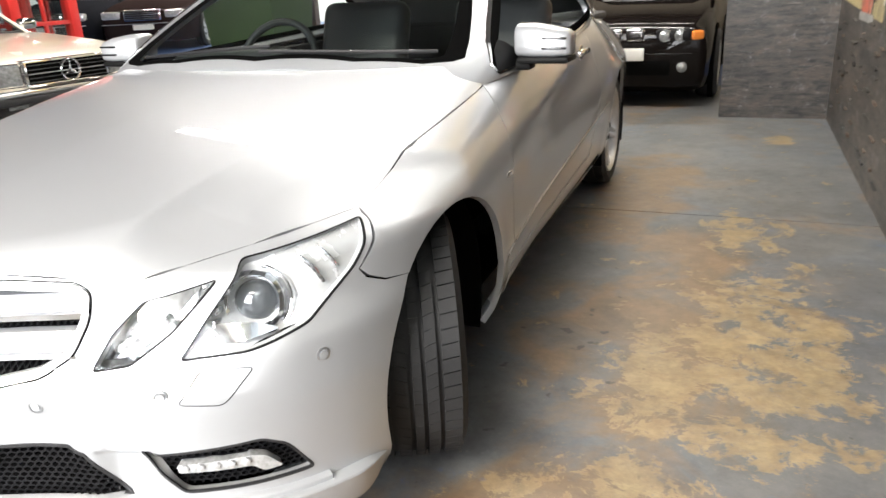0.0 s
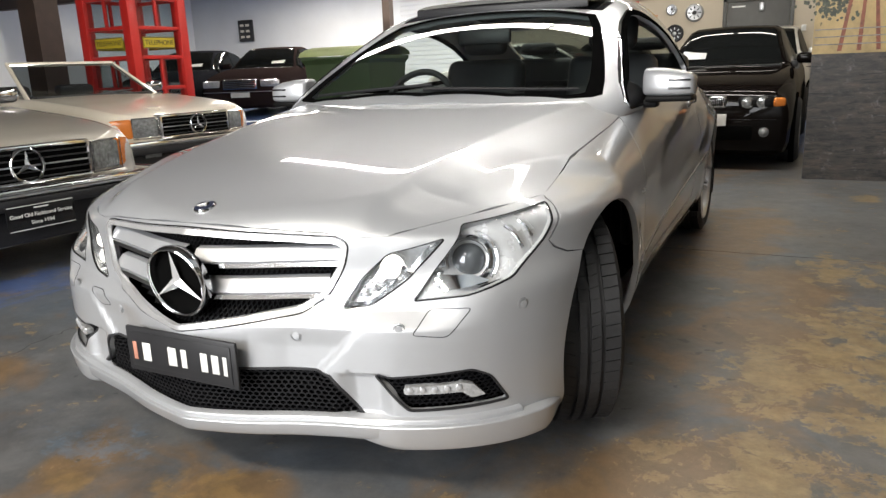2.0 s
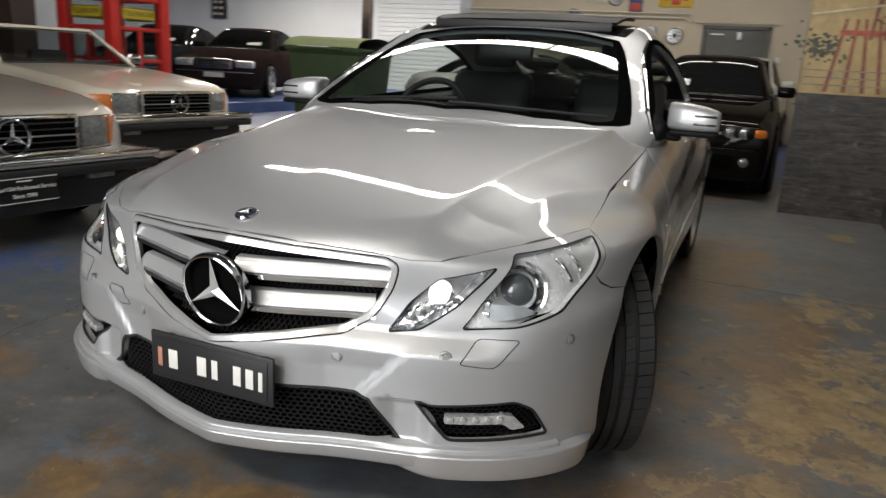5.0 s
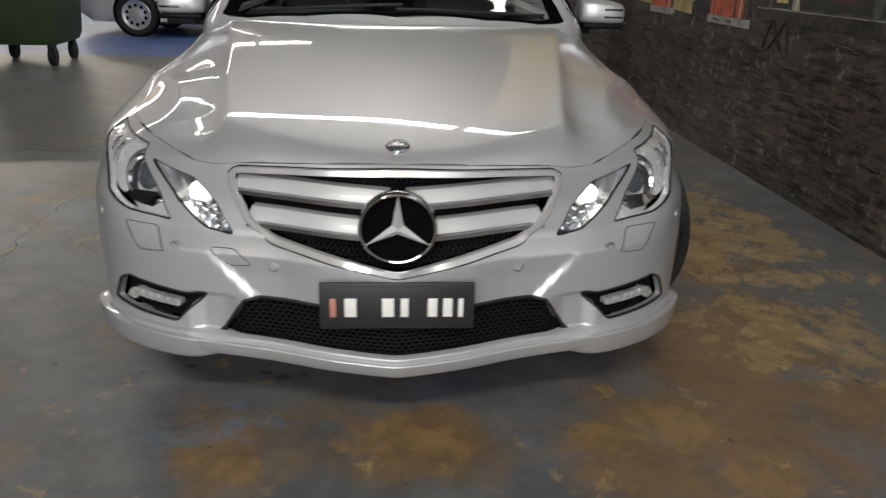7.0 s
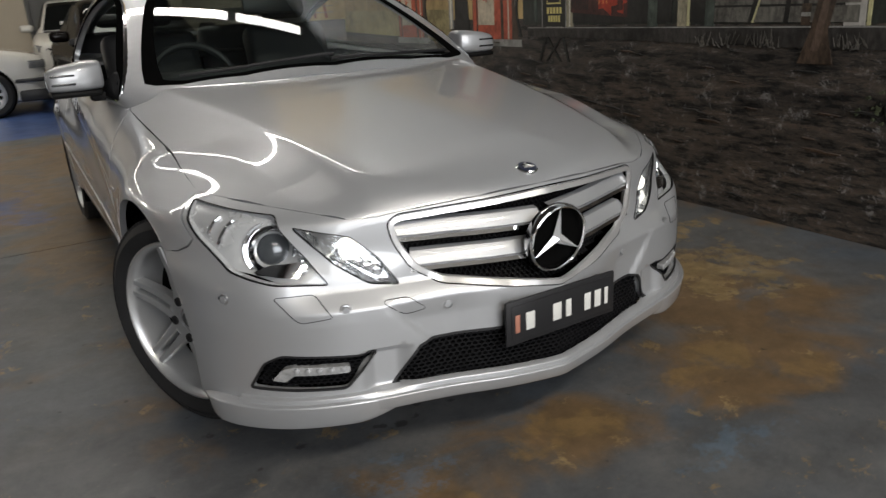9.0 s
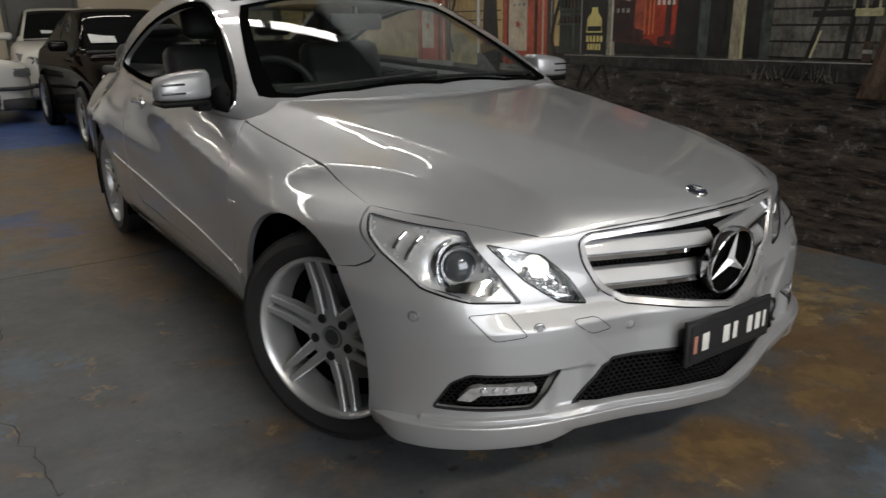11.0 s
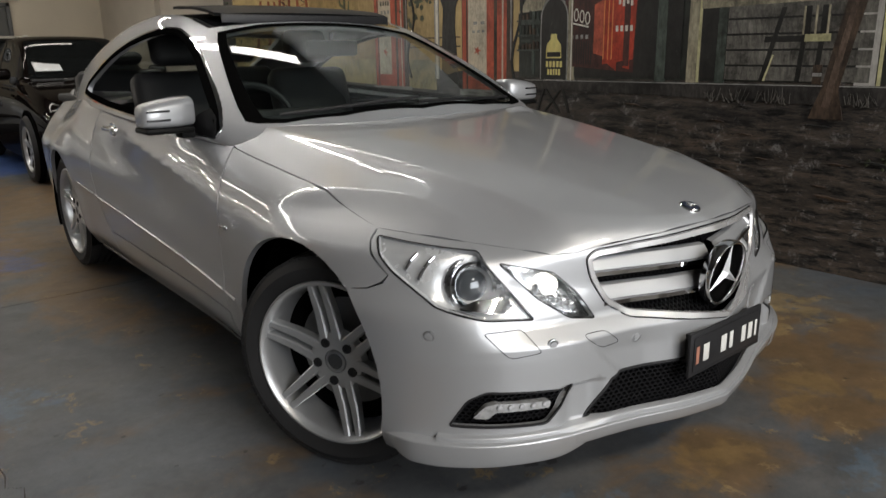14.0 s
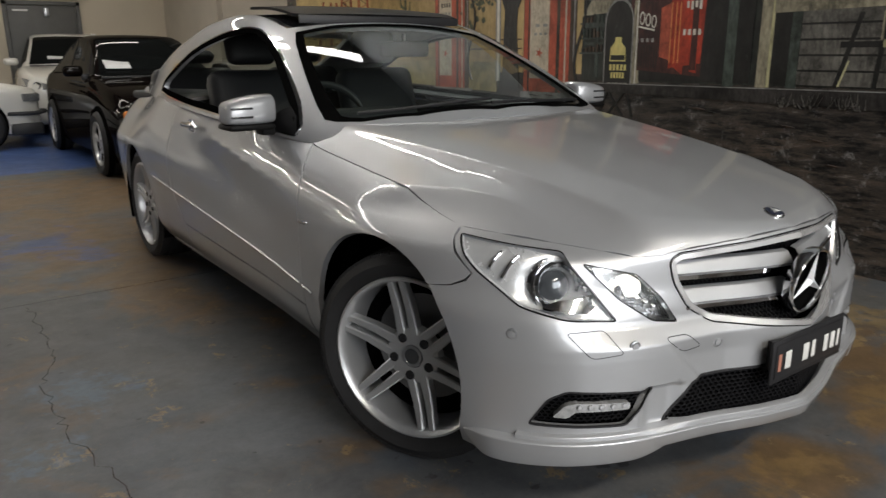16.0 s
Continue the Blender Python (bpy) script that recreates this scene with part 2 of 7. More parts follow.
def sheet(outline, holes, fn, step, flange=0.012, away=None, edge_step=None):
    """A curved panel: the flat outline with its holes, filled with small triangles and laid on the surface fn, its edges turned inwards."""
    es = edge_step or step
    loops = [dense(outline, es)] + [dense(h, es) for h in holes]
    pts, edges = [], []
    for lp in loops:
        k = len(pts)
        pts += lp
        edges += [(k + i, k + (i + 1) % len(lp)) for i in range(len(lp))]
    bp = np.array(pts)
    lo, hi = bp.min(0), bp.max(0)
    gx, gy = np.meshgrid(np.arange(lo[0] + step / 2, hi[0], step), np.arange(lo[1] + step / 2, hi[1], step * 0.87))
    gx[1::2] += step / 2
    g = np.stack([gx.ravel(), gy.ravel()], 1)
    keep = inside(g, loops[0])
    for h in loops[1:]:
        keep &= ~inside(g, h)
    g = g[keep]
    if len(g):
        near = np.ones(len(g), bool)
        for i in range(0, len(bp), 200):
            near &= (((g[:, None, :] - bp[None, i:i + 200, :]) ** 2).sum(2).min(1) > (0.5 * min(step, es)) ** 2)
        g = g[near]
    allp = [Vector(p) for p in pts] + [Vector(p) for p in g]
    vs, _, fs, *_ = delaunay_2d_cdt(allp, edges, [], 0, 1e-6)
    v2 = np.array([tuple(v) for v in vs])
    tri = np.array([f for f in fs if len(f) == 3])
    c = v2[tri].mean(1)
    ok = inside(c, loops[0])
    for h in loops[1:]:
        ok &= ~inside(c, h)
    tri = tri[ok]
    v3 = fn(v2[:, 0], v2[:, 1])
    n = np.cross(v3[tri[:, 1]] - v3[tri[:, 0]], v3[tri[:, 2]] - v3[tri[:, 0]])
    centre = np.array(away if away is not None else (0, 1.5, 0.5))
    mid = v3[tri].mean(1)
    if np.sum(n * (mid - centre)) < 0:
        tri, n = tri[:, ::-1], -n
    vn = np.zeros_like(v3)
    for k in range(3):
        np.add.at(vn, tri[:, k], n)
    vn /= np.maximum(np.linalg.norm(vn, axis=1)[:, None], 1e-12)
    faces = [tuple(int(i) for i in t) for t in tri]
    verts = [tuple(p) for p in v3]
    if flange:
        cnt = {}
        for t in faces:
            for a, b in ((t[0], t[1]), (t[1], t[2]), (t[2], t[0])):
                cnt[(a, b)] = 1
        rim = [(a, b) for a, b in cnt if (b, a) not in cnt]
        lower = {}
        for a, b in rim:
            for i in (a, b):
                if i not in lower:
                    lower[i] = len(verts)
                    verts.append(tuple(v3[i] - vn[i] * flange))
            faces.append((b, a, lower[a], lower[b]))
    used = sorted({i for f in faces for i in f})
    re = {i: k for k, i in enumerate(used)}
    return [verts[i] for i in used], [tuple(re[i] for i in f) for f in faces]


def true_normals(me, field):
    """Shade a panel by the slope of the form that it lies on; its turned edges keep their own."""
    co = np.array([v.co for v in me.vertices])
    e = .0015
    g = np.stack([field(*(co + d).T) - field(*(co - d).T) for d in np.eye(3) * e], 1)
    g /= np.maximum(np.linalg.norm(g, axis=1)[:, None], 1e-9)
    skin = np.abs(field(*co.T)) < .004
    own = np.array([c.vector for c in me.corner_normals])
    vert = np.array([lp.vertex_index for lp in me.loops])
    face_ok = np.repeat([all(skin[i] for i in f.vertices) for f in me.polygons], [len(f.vertices) for f in me.polygons])
    use = face_ok & ((own * g[vert]).sum(1) > .93)
    me.normals_split_custom_set(np.where(use[:, None], g[vert], own).tolist())


def panel(name, data, material, parent, label="", flip=False, sharp=42, field=None):
    verts, faces = data
    me = bpy.data.meshes.new(name)
    if flip:
        verts, faces = [(-x, y, z) for x, y, z in verts], [f[::-1] for f in faces]
    me.from_pydata(verts, [], faces)
    me.materials.append(material)
    me.polygons.foreach_set("use_smooth", [True] * len(me.polygons))
    me.set_sharp_from_angle(angle=radians(sharp))
    if field:
        true_normals(me, field)
    ob = new(name, me)
    ob.parent = parent
    if label:
        tagged(ob, label)
    return ob


# ---- the silver coupe: its form as smooth fields, front axle at y 0, nose towards -y ----
hood_mid = spline((-.84, .56), (-.80, .655), (-.76, .70), (-.70, .728), (-.66, .743), (-.5, .788), (-.2, .846), (.1, .888), (.4, .922), (.65, .945), (1.0, .955), (2.4, .975), (2.9, 1.0), (3.3, .995), (3.75, .95), (3.9, .9))
crease_x = spline((-.75, .40), (-.5, .435), (0, .52), (.6, .63), (1, .68), (4, .68))
crease_fall = spline((-.75, .45), (-.5, .27), (-.35, .165), (-.232, .145), (0, .24), (.3, .39), (.6, .50), (.8, .42), (1.0, .28), (2.5, .2), (3.9, .3))
half_width = spline((-.6, .865), (-.3, .882), (0, .886), (.4, .872), (.8, .858), (1.5, .848), (2.2, .842), (2.76, .828), (3.1, .80), (3.4, .77), (3.65, .66), (3.9, .55))
inset_wing = spline((.1, .12), (.2, .065), (.26, .03), (.35, .01), (.55, 0), (.64, .004), (.72, .022), (.78, .05), (.83, .08), (.87, .107), (.95, .165))
inset_door = spline((.1, .13), (.2, .08), (.26, .045), (.3, .03), (.4, .016), (.55, .005), (.65, 0), (.75, .01), (.82, .026), (.88, .052), (.93, .08), (1.0, .12))
nose_plan = spline((0, -.805), (.15, -.775), (.3, -.730), (.45, -.695), (.55, -.664), (.65, -.615), (.72, -.56), (.78, -.488), (.83, -.395), (.865, -.27), (.885, -.1), (.893, .05))
nose_ledge = spline((.10, .08), (.16, .04), (.2, .015), (.25, 0), (.475, 0), (.50, .018), (.53, .040), (.6, .042), (.85, .042))
nose_slope = spline((.45, 0), (.55, .002), (.6, .006), (.65, .009), (.68, .012), (.72, .03), (.76, .062), (.85, .14))


def body_field(x, y, z):
    x = np.abs(x)
    over = x - crease_x(y)
    past = (over + np.sqrt(over * over + .00007)) / 2
    reach = np.maximum(.745 - crease_x(y), .06)
    full = (crease_fall(y) - .10) * reach + .42 * reach ** 2
    step = np.minimum(.031 + .016 * np.clip((.1 - y) / .6, 0, 1), .66 * full) * np.clip((1.1 - y) / .4, 0, 1)
    drop = step * (1 - np.exp(-past / .042)) + (full - step * (1 - np.exp(-reach / .042))) * (past / reach) ** 2.1
    across = np.minimum(x / crease_x(y), 1.6)
    keel = .008 * np.clip((.55 - y) / .8, 0, 1)
    top = z - (hood_mid(y) + .3 * keel - (.014 - keel) * across ** 2 - keel * np.sqrt(across ** 2 + .0012) - drop)
    w = np.clip((y - .3) / .75, 0, 1)
    w = w * w * (3 - 2 * w)
    line = .690 + .150 * (y - .45)
    on = np.clip((y - .30) / .8, 0, 1)
    on = on * on * (3 - 2 * on) * np.clip((2.9 - y) / .8, 0, 1)
    ridge = on * (.009 * np.exp(-np.sqrt((z - line) ** 2 + .00003) / .030) - .017 * np.exp(-((z - line + .12) / .095) ** 2))
    trim = .40 + .072 * (y - .35)
    on = np.clip((y - .3) / .1, 0, 1) * np.clip((2.45 - y) / .1, 0, 1)
    low = on * .007 * np.exp(-np.sqrt((z - trim) ** 2 + .00001) / .022)
    wide = half_width(y) - (1 - w) * inset_wing(z) - w * inset_door(z) + ridge + low
    back = np.clip((y - 2.35) / .7, 0, 1)
    wide = wide - .11 * back * back * (3 - 2 * back) * np.clip((z - .68) / .25, 0, 1)
    for yc in (0.0, 2.76):
        r = np.hypot(y - yc, z - .325)
        wide = wide + .008 * np.exp(-((r - .355) / .075) ** 2)
    side = x - wide
    u = np.clip((x - .56) / .2, 0, 1)
    ledge = nose_ledge(z) * np.where(z > .4, 1 - u * u * (3 - 2 * u), 1)
    rake = nose_slope(z) * (1 + 6 * (x / .75) ** 4)
    rake = rake / (1 + (rake / .50) ** 5) ** (1 / 5)
    e, g = np.clip((x - .55) / .19, 0, 1), np.clip((z - .53) / .13, 0, 1)
    sweep = .022 * e * e * (3 - 2 * e) * g * g * (3 - 2 * g)
    e, g = np.clip((x - .30) / .20, 0, 1), np.clip((z - .52) / .10, 0, 1)
    sweep = sweep + .014 * e * e * (3 - 2 * e) * g * g * (3 - 2 * g)
    front = nose_plan(x) + ledge + rake + sweep - y
    # middle of the bumper set back behind a fold that runs up and out from the intake
    fold = .350 + .95 * np.clip(z - .372, 0, .2)
    e = np.clip((fold + .018 - x) / .036, 0, 1)
    front = front + .011 * e * e * (3 - 2 * e) * np.clip((z - .30) / .05, 0, 1) * np.clip((.505 - z) / .07, 0, 1) * np.clip((x - .17) / .1, 0, 1)
    # hollow strut between intake and daylight lamp under a sharp brow
    e, g = np.clip((x - .385) / .05, 0, 1), np.clip((.53 - x) / .05, 0, 1)
    front = front + .020 * e * e * (3 - 2 * e) * g * g * (3 - 2 * g) * np.clip((z - .256) / .014, 0, 1) * np.clip((.371 - z) / .007, 0, 1)
    tail = y - (3.68 - .14 * (x / .8) ** 2 - .12 * np.clip((z - .75) / .3, 0, 1))
    f = smax(smax(front, side, .05), top, .03 + .035 * np.clip((x - .62) / .1, 0, 1) * np.clip((y + .52) / .2, 0, 1))
    return smax(f, tail, .15)


roof_mid = spline((.36, .85), (.46, .932), (.6, 1.006), (.8, 1.105), (1.0, 1.197), (1.1, 1.240), (1.2, 1.279), (1.3, 1.312), (1.5, 1.352), (1.8, 1.371), (2.1, 1.356), (2.5, 1.28), (2.9, 1.17), (3.3, 1.05), (3.65, .94))
glass_x = spline((.8, .815), (.86, .80), (.92, .785), (1.0, .755), (1.1, .708), (1.2, .655), (1.3, .59), (1.42, .50))


def cabin_field(x, y, z):
    x = np.abs(x)
    fade = np.clip((2.0 - y) / .8, 0, 1)
    top = z - (roof_mid(y - .105 * fade * (x / .65) ** 2) - .022 * (x / .6) ** 2)
    side = x - (glass_x(z) - .10 * np.clip((y - 1.45) / 1.3, 0, 2) ** 2 - .09 * np.clip((1.0 - y) / .5, 0, 1) ** 2)
    return smax(top, side, .06)


def march(f, o, d, lo, hi):
    lo, hi = np.full(len(o), lo), np.full(len(o), hi)
    for _ in range(30):
        mid = (lo + hi) / 2
        p = o + d * mid[:, None]
        out = f(p[:, 0], p[:, 1], p[:, 2]) > 0
        hi, lo = np.where(out, mid, hi), np.where(out, lo, mid)
    return o + d * lo[:, None]


def nose(a, z, lift=0.0):
    a, z = np.broadcast_arrays(np.asarray(a, float), np.asarray(z, float))
    t = a / .8
    d = np.stack([np.sin(t), -np.cos(t), 0 * t], 1)
    return march(body_field, np.stack([0 * t, 0 * t, z], 1), d, .2, 1.4) + d * np.reshape(lift, (-1, 1))


def bonnet(x, y, lift=0.0):
    x, y = np.broadcast_arrays(np.asarray(x, float), np.asarray(y, float))
    return march(body_field, np.stack([x, y, 0 * x + .3], 1), np.stack([0 * x, 0 * x, 0 * x + 1], 1), 0, 1.0) + np.array((0, 0, lift))


def flank(y, z, lift=0.0):
    y, z = np.broadcast_arrays(np.asarray(y, float), np.asarray(z, float))
    return march(body_field, np.stack([0 * y + .2, y, z], 1), np.stack([0 * y + 1, 0 * y, 0 * y], 1), 0, .9) + np.array((lift, 0, 0))


def cabin(y, b, lift=0.0):
    y, b = np.broadcast_arrays(np.asarray(y, float), np.asarray(b, float))
    t = b / .6
    d = np.stack([np.sin(t), 0 * t, np.cos(t)], 1)
    return march(cabin_field, np.stack([0 * t, y, 0 * t + .8], 1), d, .0, 1.2) + d * lift


def na(x, y, z):
    return (.8 * math.atan2(x, -y), z)


def cb(x, y, z):
    return (y, .6 * math.atan2(x, z - .8))


def flipped(poly):
    return [(-a, b) for a, b in poly[::-1]]


def bflipped(poly):
    return [(a, -b) for a, b in poly[::-1]]


def bmesh_mirror(bm):
    bmesh.ops.scale(bm, vec=(-1, 1, 1), verts=bm.verts)
    bmesh.ops.reverse_faces(bm, faces=bm.faces)
    return bm


def bmesh_from(data):
    bm = B()
    vs = [bm.verts.new(p) for p in data[0]]
    for f in data[1]:
        bm.faces.new([vs[i] for i in f])
    return bm


coupe = empty("coupe", "silver two-door coupe with open tilting glass roof, parked on the concrete", "car", pose(0, 0, 0))

# outlines on the nose: (turn round the nose, height)
GRILLE_R = [(.0, .701), na(.385, -.655, .682), na(.405, -.645, .668), na(.395, -.648, .62), na(.36, -.67, .552), na(.30, -.69, .513), (.0, .462)]
GRILLE = rounded(GRILLE_R + [(-a, z) for a, z in GRILLE_R[-2:0:-1]], .022, 5)
INTAKE_R = [(.0, .372), na(.345, -.72, .372), na(.375, -.71, .362), na(.452, -.695, .268), na(.43, -.70, .262), (.0, .226)]
INTAKE = INTAKE_R + [(-a, z) for a, z in INTAKE_R[-2:0:-1]]
FOG = rounded([na(.480, -.680, .363), na(.695, -.588, .380), na(.735, -.56, .358), na(.768, -.525, .288), na(.55, -.65, .280)], .012)
ARCH_R = .358
arch_y = np.array([-ARCH_R * math.cos(q) for q in np.radians(np.linspace(-24, 49, 14))] + [-.30, -.338])
arch_z = np.array([.325 + ARCH_R * math.sin(q) for q in np.radians(np.linspace(-24, 49, 14))] + [.604, .622])
arch = [na(float(q[0]), float(q[1]) - .004, float(q[2])) for q in flank(arch_y, arch_z)]
outer_xy = np.array([(.745, -.232), (.70, -.34), (.63, -.455), (.55, -.548), (.49, -.600)])
outer_z = bonnet(outer_xy[:, 0], outer_xy[:, 1])[:, 2]


def edge_z(x, y):
    return float(bonnet(np.array([x]), np.array([y]))[0][2])


top_edge = [na(x, y, z) for (x, y), z in zip(outer_xy, outer_z)] + [na(.43, -.632, .684), na(.385, -.655, .692), (.2, .706), (0, .714)]
lamp_z = edge_z(.75, -.25) - .006
LAMP = rounded([(.9985, lamp_z), (.727, .700), (.590, .5375), (.70, .551), (.808, .580), (.918, .65)], .012)
SIDE_LAMP = rounded([(.678, .676), (.545, .645), (.477, .585), (.429, .519), (.50, .529), (.588, .588)], .010)
# shut line under the bonnet's nose: along the lamp tops, then across to the grille's flank
shut = [(1.006, lamp_z + .004), (.90, .7 + (lamp_z - .7) * .64 + .006), (.727, .7065), (.68, .684), (.61, .671), (.545, .653), (.449, .634)]
ring = [p for p in GRILLE if p[0] > 1e-6]
upper, lower = [p for p in ring if p[1] > .635], [p for p in ring if p[1] <= .633]
upper, lower = [(0, max(p[1] for p in GRILLE))] + upper, lower + [(0, min(p[1] for p in GRILLE))]
beside = [(.926, .642), (1.0065, lamp_z - .008)]
right = [(.0, .197), (.45, .194), (.75, .19)] + arch + beside + shut + lower
NOSE_OUT = right + [(-a, z) for a, z in right[-2:0:-1]]
snout = top_edge[::-1] + shut + upper[::-1]
SNOUT = snout + [(-a, z) for a, z in snout[-2:0:-1]]
holes = [INTAKE]
for h in (LAMP, SIDE_LAMP, FOG):
    holes += [h, flipped(h)]
panel("front_bumper", sheet(NOSE_OUT, holes, nose, .0115, .02, (0, .3, .45), .0095), SILVER, coupe, field=body_field)


# bonnet, wings, doors, quarters and sills
hood_nose = sheet(SNOUT, [], nose, .010, .012, (0, .3, .45), .009)
edge_pts = nose(np.array([p[0] for p in top_edge]), np.array([p[1] for p in top_edge]))
hood_r = [(float(q[0]), float(q[1]) + .0004) for q in edge_pts[::-1]] + [(.741, .0), (.741, .3), (.743, .575), (.735, .625), (.70, .64), (.60, .60), (.3, .535), (0, .50)]
HOOD = hood_r + [(-x, y) for x, y in hood_r[-2:0:-1]]
hood = panel("bonnet", sheet(HOOD, [], bonnet, .0105, .018, (0, 0, 0), .009), SILVER, coupe, "creased silver bonnet", field=body_field)
panel("bonnet_nose", hood_nose, SILVER, hood, field=body_field)


def arch_line(yc, r, a0, a1, k=20):
    return [(yc + r * math.cos(q), .325 + r * math.sin(q)) for q in np.radians(np.linspace(a0, a1, k))]


cut_y = np.linspace(-.2, .592, 12)
cut_z = bonnet(0 * cut_y + .745, cut_y)[:, 2]
lamp_side = [(float(q[1]) + .003, float(q[2])) for q in nose(np.array([p[0] for p in beside]), np.array([p[1] for p in beside]))]
wing = lamp_side + [(-.232, float(cut_z[0]) - .006)] + [(float(y), float(z)) for y, z in zip(cut_y, cut_z)] + [(.597, .866), (.545, .79), (.519, .73), (.504, .62), (.499, .5), (.494, .335), (.48, .20), (.40, .20)] + arch_line(0, .358, -20, 131)
wing += [(-.30, .6065), (-.334, .6245)]
DOOR = [(.505, .5), (.510, .62), (.525, .73), (.551, .79), (.604, .868), (.68, .89), (.76, .90), (1.0, .922), (1.5, .932), (2.03, .95), (2.06, .80), (2.05, .6), (1.98, .46), (1.9, .365), (1.2, .345), (.50, .335)]
QUARTER = [(2.037, .95), (2.3, .968), (2.75, .985), (3.3, .985), (3.5, .94), (3.58, .80), (3.6, .5), (3.56, .25), (3.3, .2)] + arch_line(2.76, .352, -20, 200) + [(2.2, .2), (1.86, .2), (1.915, .365), (1.99, .46), (2.058, .6), (2.067, .80)]
SILL = [(.487, .198), (.499, .329), (1.2, .339), (1.893, .359), (1.85, .198), (2.34, .198), (2.34, .178), (.41, .178), (.41, .196)]
for flip in (False, True):
    panel("front_wing", sheet(wing, [], flank, .02, .018, (0, 0, .5), .018), SILVER, coupe, flip=flip, field=body_field)
    door = panel("door", sheet(DOOR, [], flank, .02, .018, (0, 1.4, .5), .02), SILVER, coupe, flip=flip, field=body_field)
    panel("rear_quarter", sheet(QUARTER, [], flank, .035, .018, (0, 2.8, .5), .02), SILVER, coupe, flip=flip, field=body_field)
    panel("sill", sheet(SILL, [], lambda y, z: flank(y, z, .002), .03, .03, (0, 1.4, .5)), SILVER, coupe, flip=flip)
    s = -1 if flip else 1
    bm = B()
    lathe(bm, [(0, .0), (.05, .0), (.056, .004), (.05, .008), (0, .002)], pose(s * .83, 1.64, .862, 0, 90 * s, 0) @ Matrix.Diagonal((.55, 1.0, .5, 1)), 24)
    box(bm, s * .842 - .012, s * .842 + .012, 1.545, 1.735, .852, .876, .008)
    part("door_handle", bm, CHROME, door, "polished door handle")
    tip = flank(np.array([.46]), np.array([.634]))[0]
    bm = box(B(), s * (tip[0] + .001) - .003, s * (tip[0] + .001) + .003, .432, .492, .628, .640, .002)
    part("wing_badge", bm, CHROME, coupe, "small chrome wing badge")

    for who, y0, y1 in ((door, .516, 2.035), (coupe, .405, .488), (coupe, 2.07, 2.34)):
        yy = np.linspace(y0, y1, 28)
        pts = flank(yy, .40 + .072 * (yy - .35), .001)
        part("side_trim", tube(B(), [(s * p[0], p[1], p[2]) for p in pts], .0032, 6), SATIN, who, "thin bright trim line")

# boot and tail
def tail_end(x, z, lift=0.0):
    x, z = np.broadcast_arrays(np.asarray(x, float), np.asarray(z, float))
    return march(body_field, np.stack([x, 0 * x + 2.6, z], 1), np.stack([0 * x, 0 * x + 1, 0 * x], 1), 0, 1.4) + np.array((0, lift, 0))


panel("rear_bumper", sheet([(-.70, .22), (.70, .22), (.74, .45), (.72, .62), (-.72, .62), (-.74, .45)], [], tail_end, .05, .02, (0, 2.8, .5)), SILVER, coupe)
panel("boot_lid", sheet([(-.70, .63), (.70, .63), (.66, .80), (.60, .88), (-.60, .88), (-.66, .80)], [], tail_end, .05, .02, (0, 2.8, .5)), SILVER, coupe)
panel("boot_top", sheet([(-.66, 3.25), (.66, 3.25), (.62, 3.56), (-.62, 3.56)], [], bonnet, .05, .02, (0, 2.8, .3)), SILVER, coupe)

# belt trim and cabin shell
WIND_R = [cb(0, .50, .955), cb(.35, .53, .95), cb(.60, .575, .945), cb(.655, .615, .94), cb(.674, .645, .945), cb(.66, .724, .987), cb(.628, .85, 1.058), cb(.582, .997, 1.137), cb(.53, 1.15, 1.215), cb(.49, 1.24, 1.262), cb(.3, 1.268, 1.30), cb(0, 1.265, 1.30)]
WIND = WIND_R + [(a, -b) for a, b in WIND_R[-2:0:-1]]
ROOFG_R = [cb(0, 1.285, 1.31), cb(.3, 1.288, 1.30), cb(.505, 1.29, 1.28), cb(.50, 1.6, 1.34), cb(.50, 2.0, 1.35), cb(.49, 2.25, 1.33), cb(0, 2.27, 1.37)]
ROOFG = ROOFG_R + [(a, -b) for a, b in ROOFG_R[-2:0:-1]]
SIDEW = rounded([cb(.765, .70, .895), cb(.785, 1.0, .91), cb(.78, 1.4, .925), cb(.765, 1.9, .945), cb(.74, 2.3, .968), cb(.70, 2.56, .985), cb(.662, 2.55, 1.04), cb(.648, 2.311, 1.132), cb(.634, 2.154, 1.186), cb(.62, 1.954, 1.231), cb(.608, 1.711, 1.267), cb(.598, 1.5, 1.28), cb(.594, 1.349, 1.272), cb(.603, 1.209, 1.223), cb(.63, 1.074, 1.161), cb(.663, .948, 1.095), cb(.691, .84, 1.035), cb(.716, .751, .979), cb(.742, .69, .92)], .04, 6)
REARW_R = [(2.42, 0), cb(.45, 2.42, 1.32), cb(.50, 2.75, 1.2), cb(.53, 3.2, 1.06), (3.32, 0)]
REARW = REARW_R + [(a, -b) for a, b in REARW_R[-2:0:-1]]
SHELL_R = [cb(0, .455, .955), cb(.35, .475, .95), cb(.62, .48, .93), cb(.70, .47, .89), cb(.745, .50, .862), cb(.765, .56, .866), cb(.775, .66, .874), cb(.785, .8, .884), cb(.79, 1.2, .895), cb(.80, 2.0, .93), cb(.80, 2.6, .95), cb(.72, 3.1, .97), cb(.62, 3.42, .98), (3.48, 0)]
SHELL = SHELL_R + [(a, -b) for a, b in SHELL_R[-2:0:-1]]
panel("cabin_shell", sheet(SHELL, [WIND, ROOFG, SIDEW, bflipped(SIDEW), REARW], cabin, .024, .03, (0, 1.7, .9), .016), SILVER, coupe, field=cabin_field)
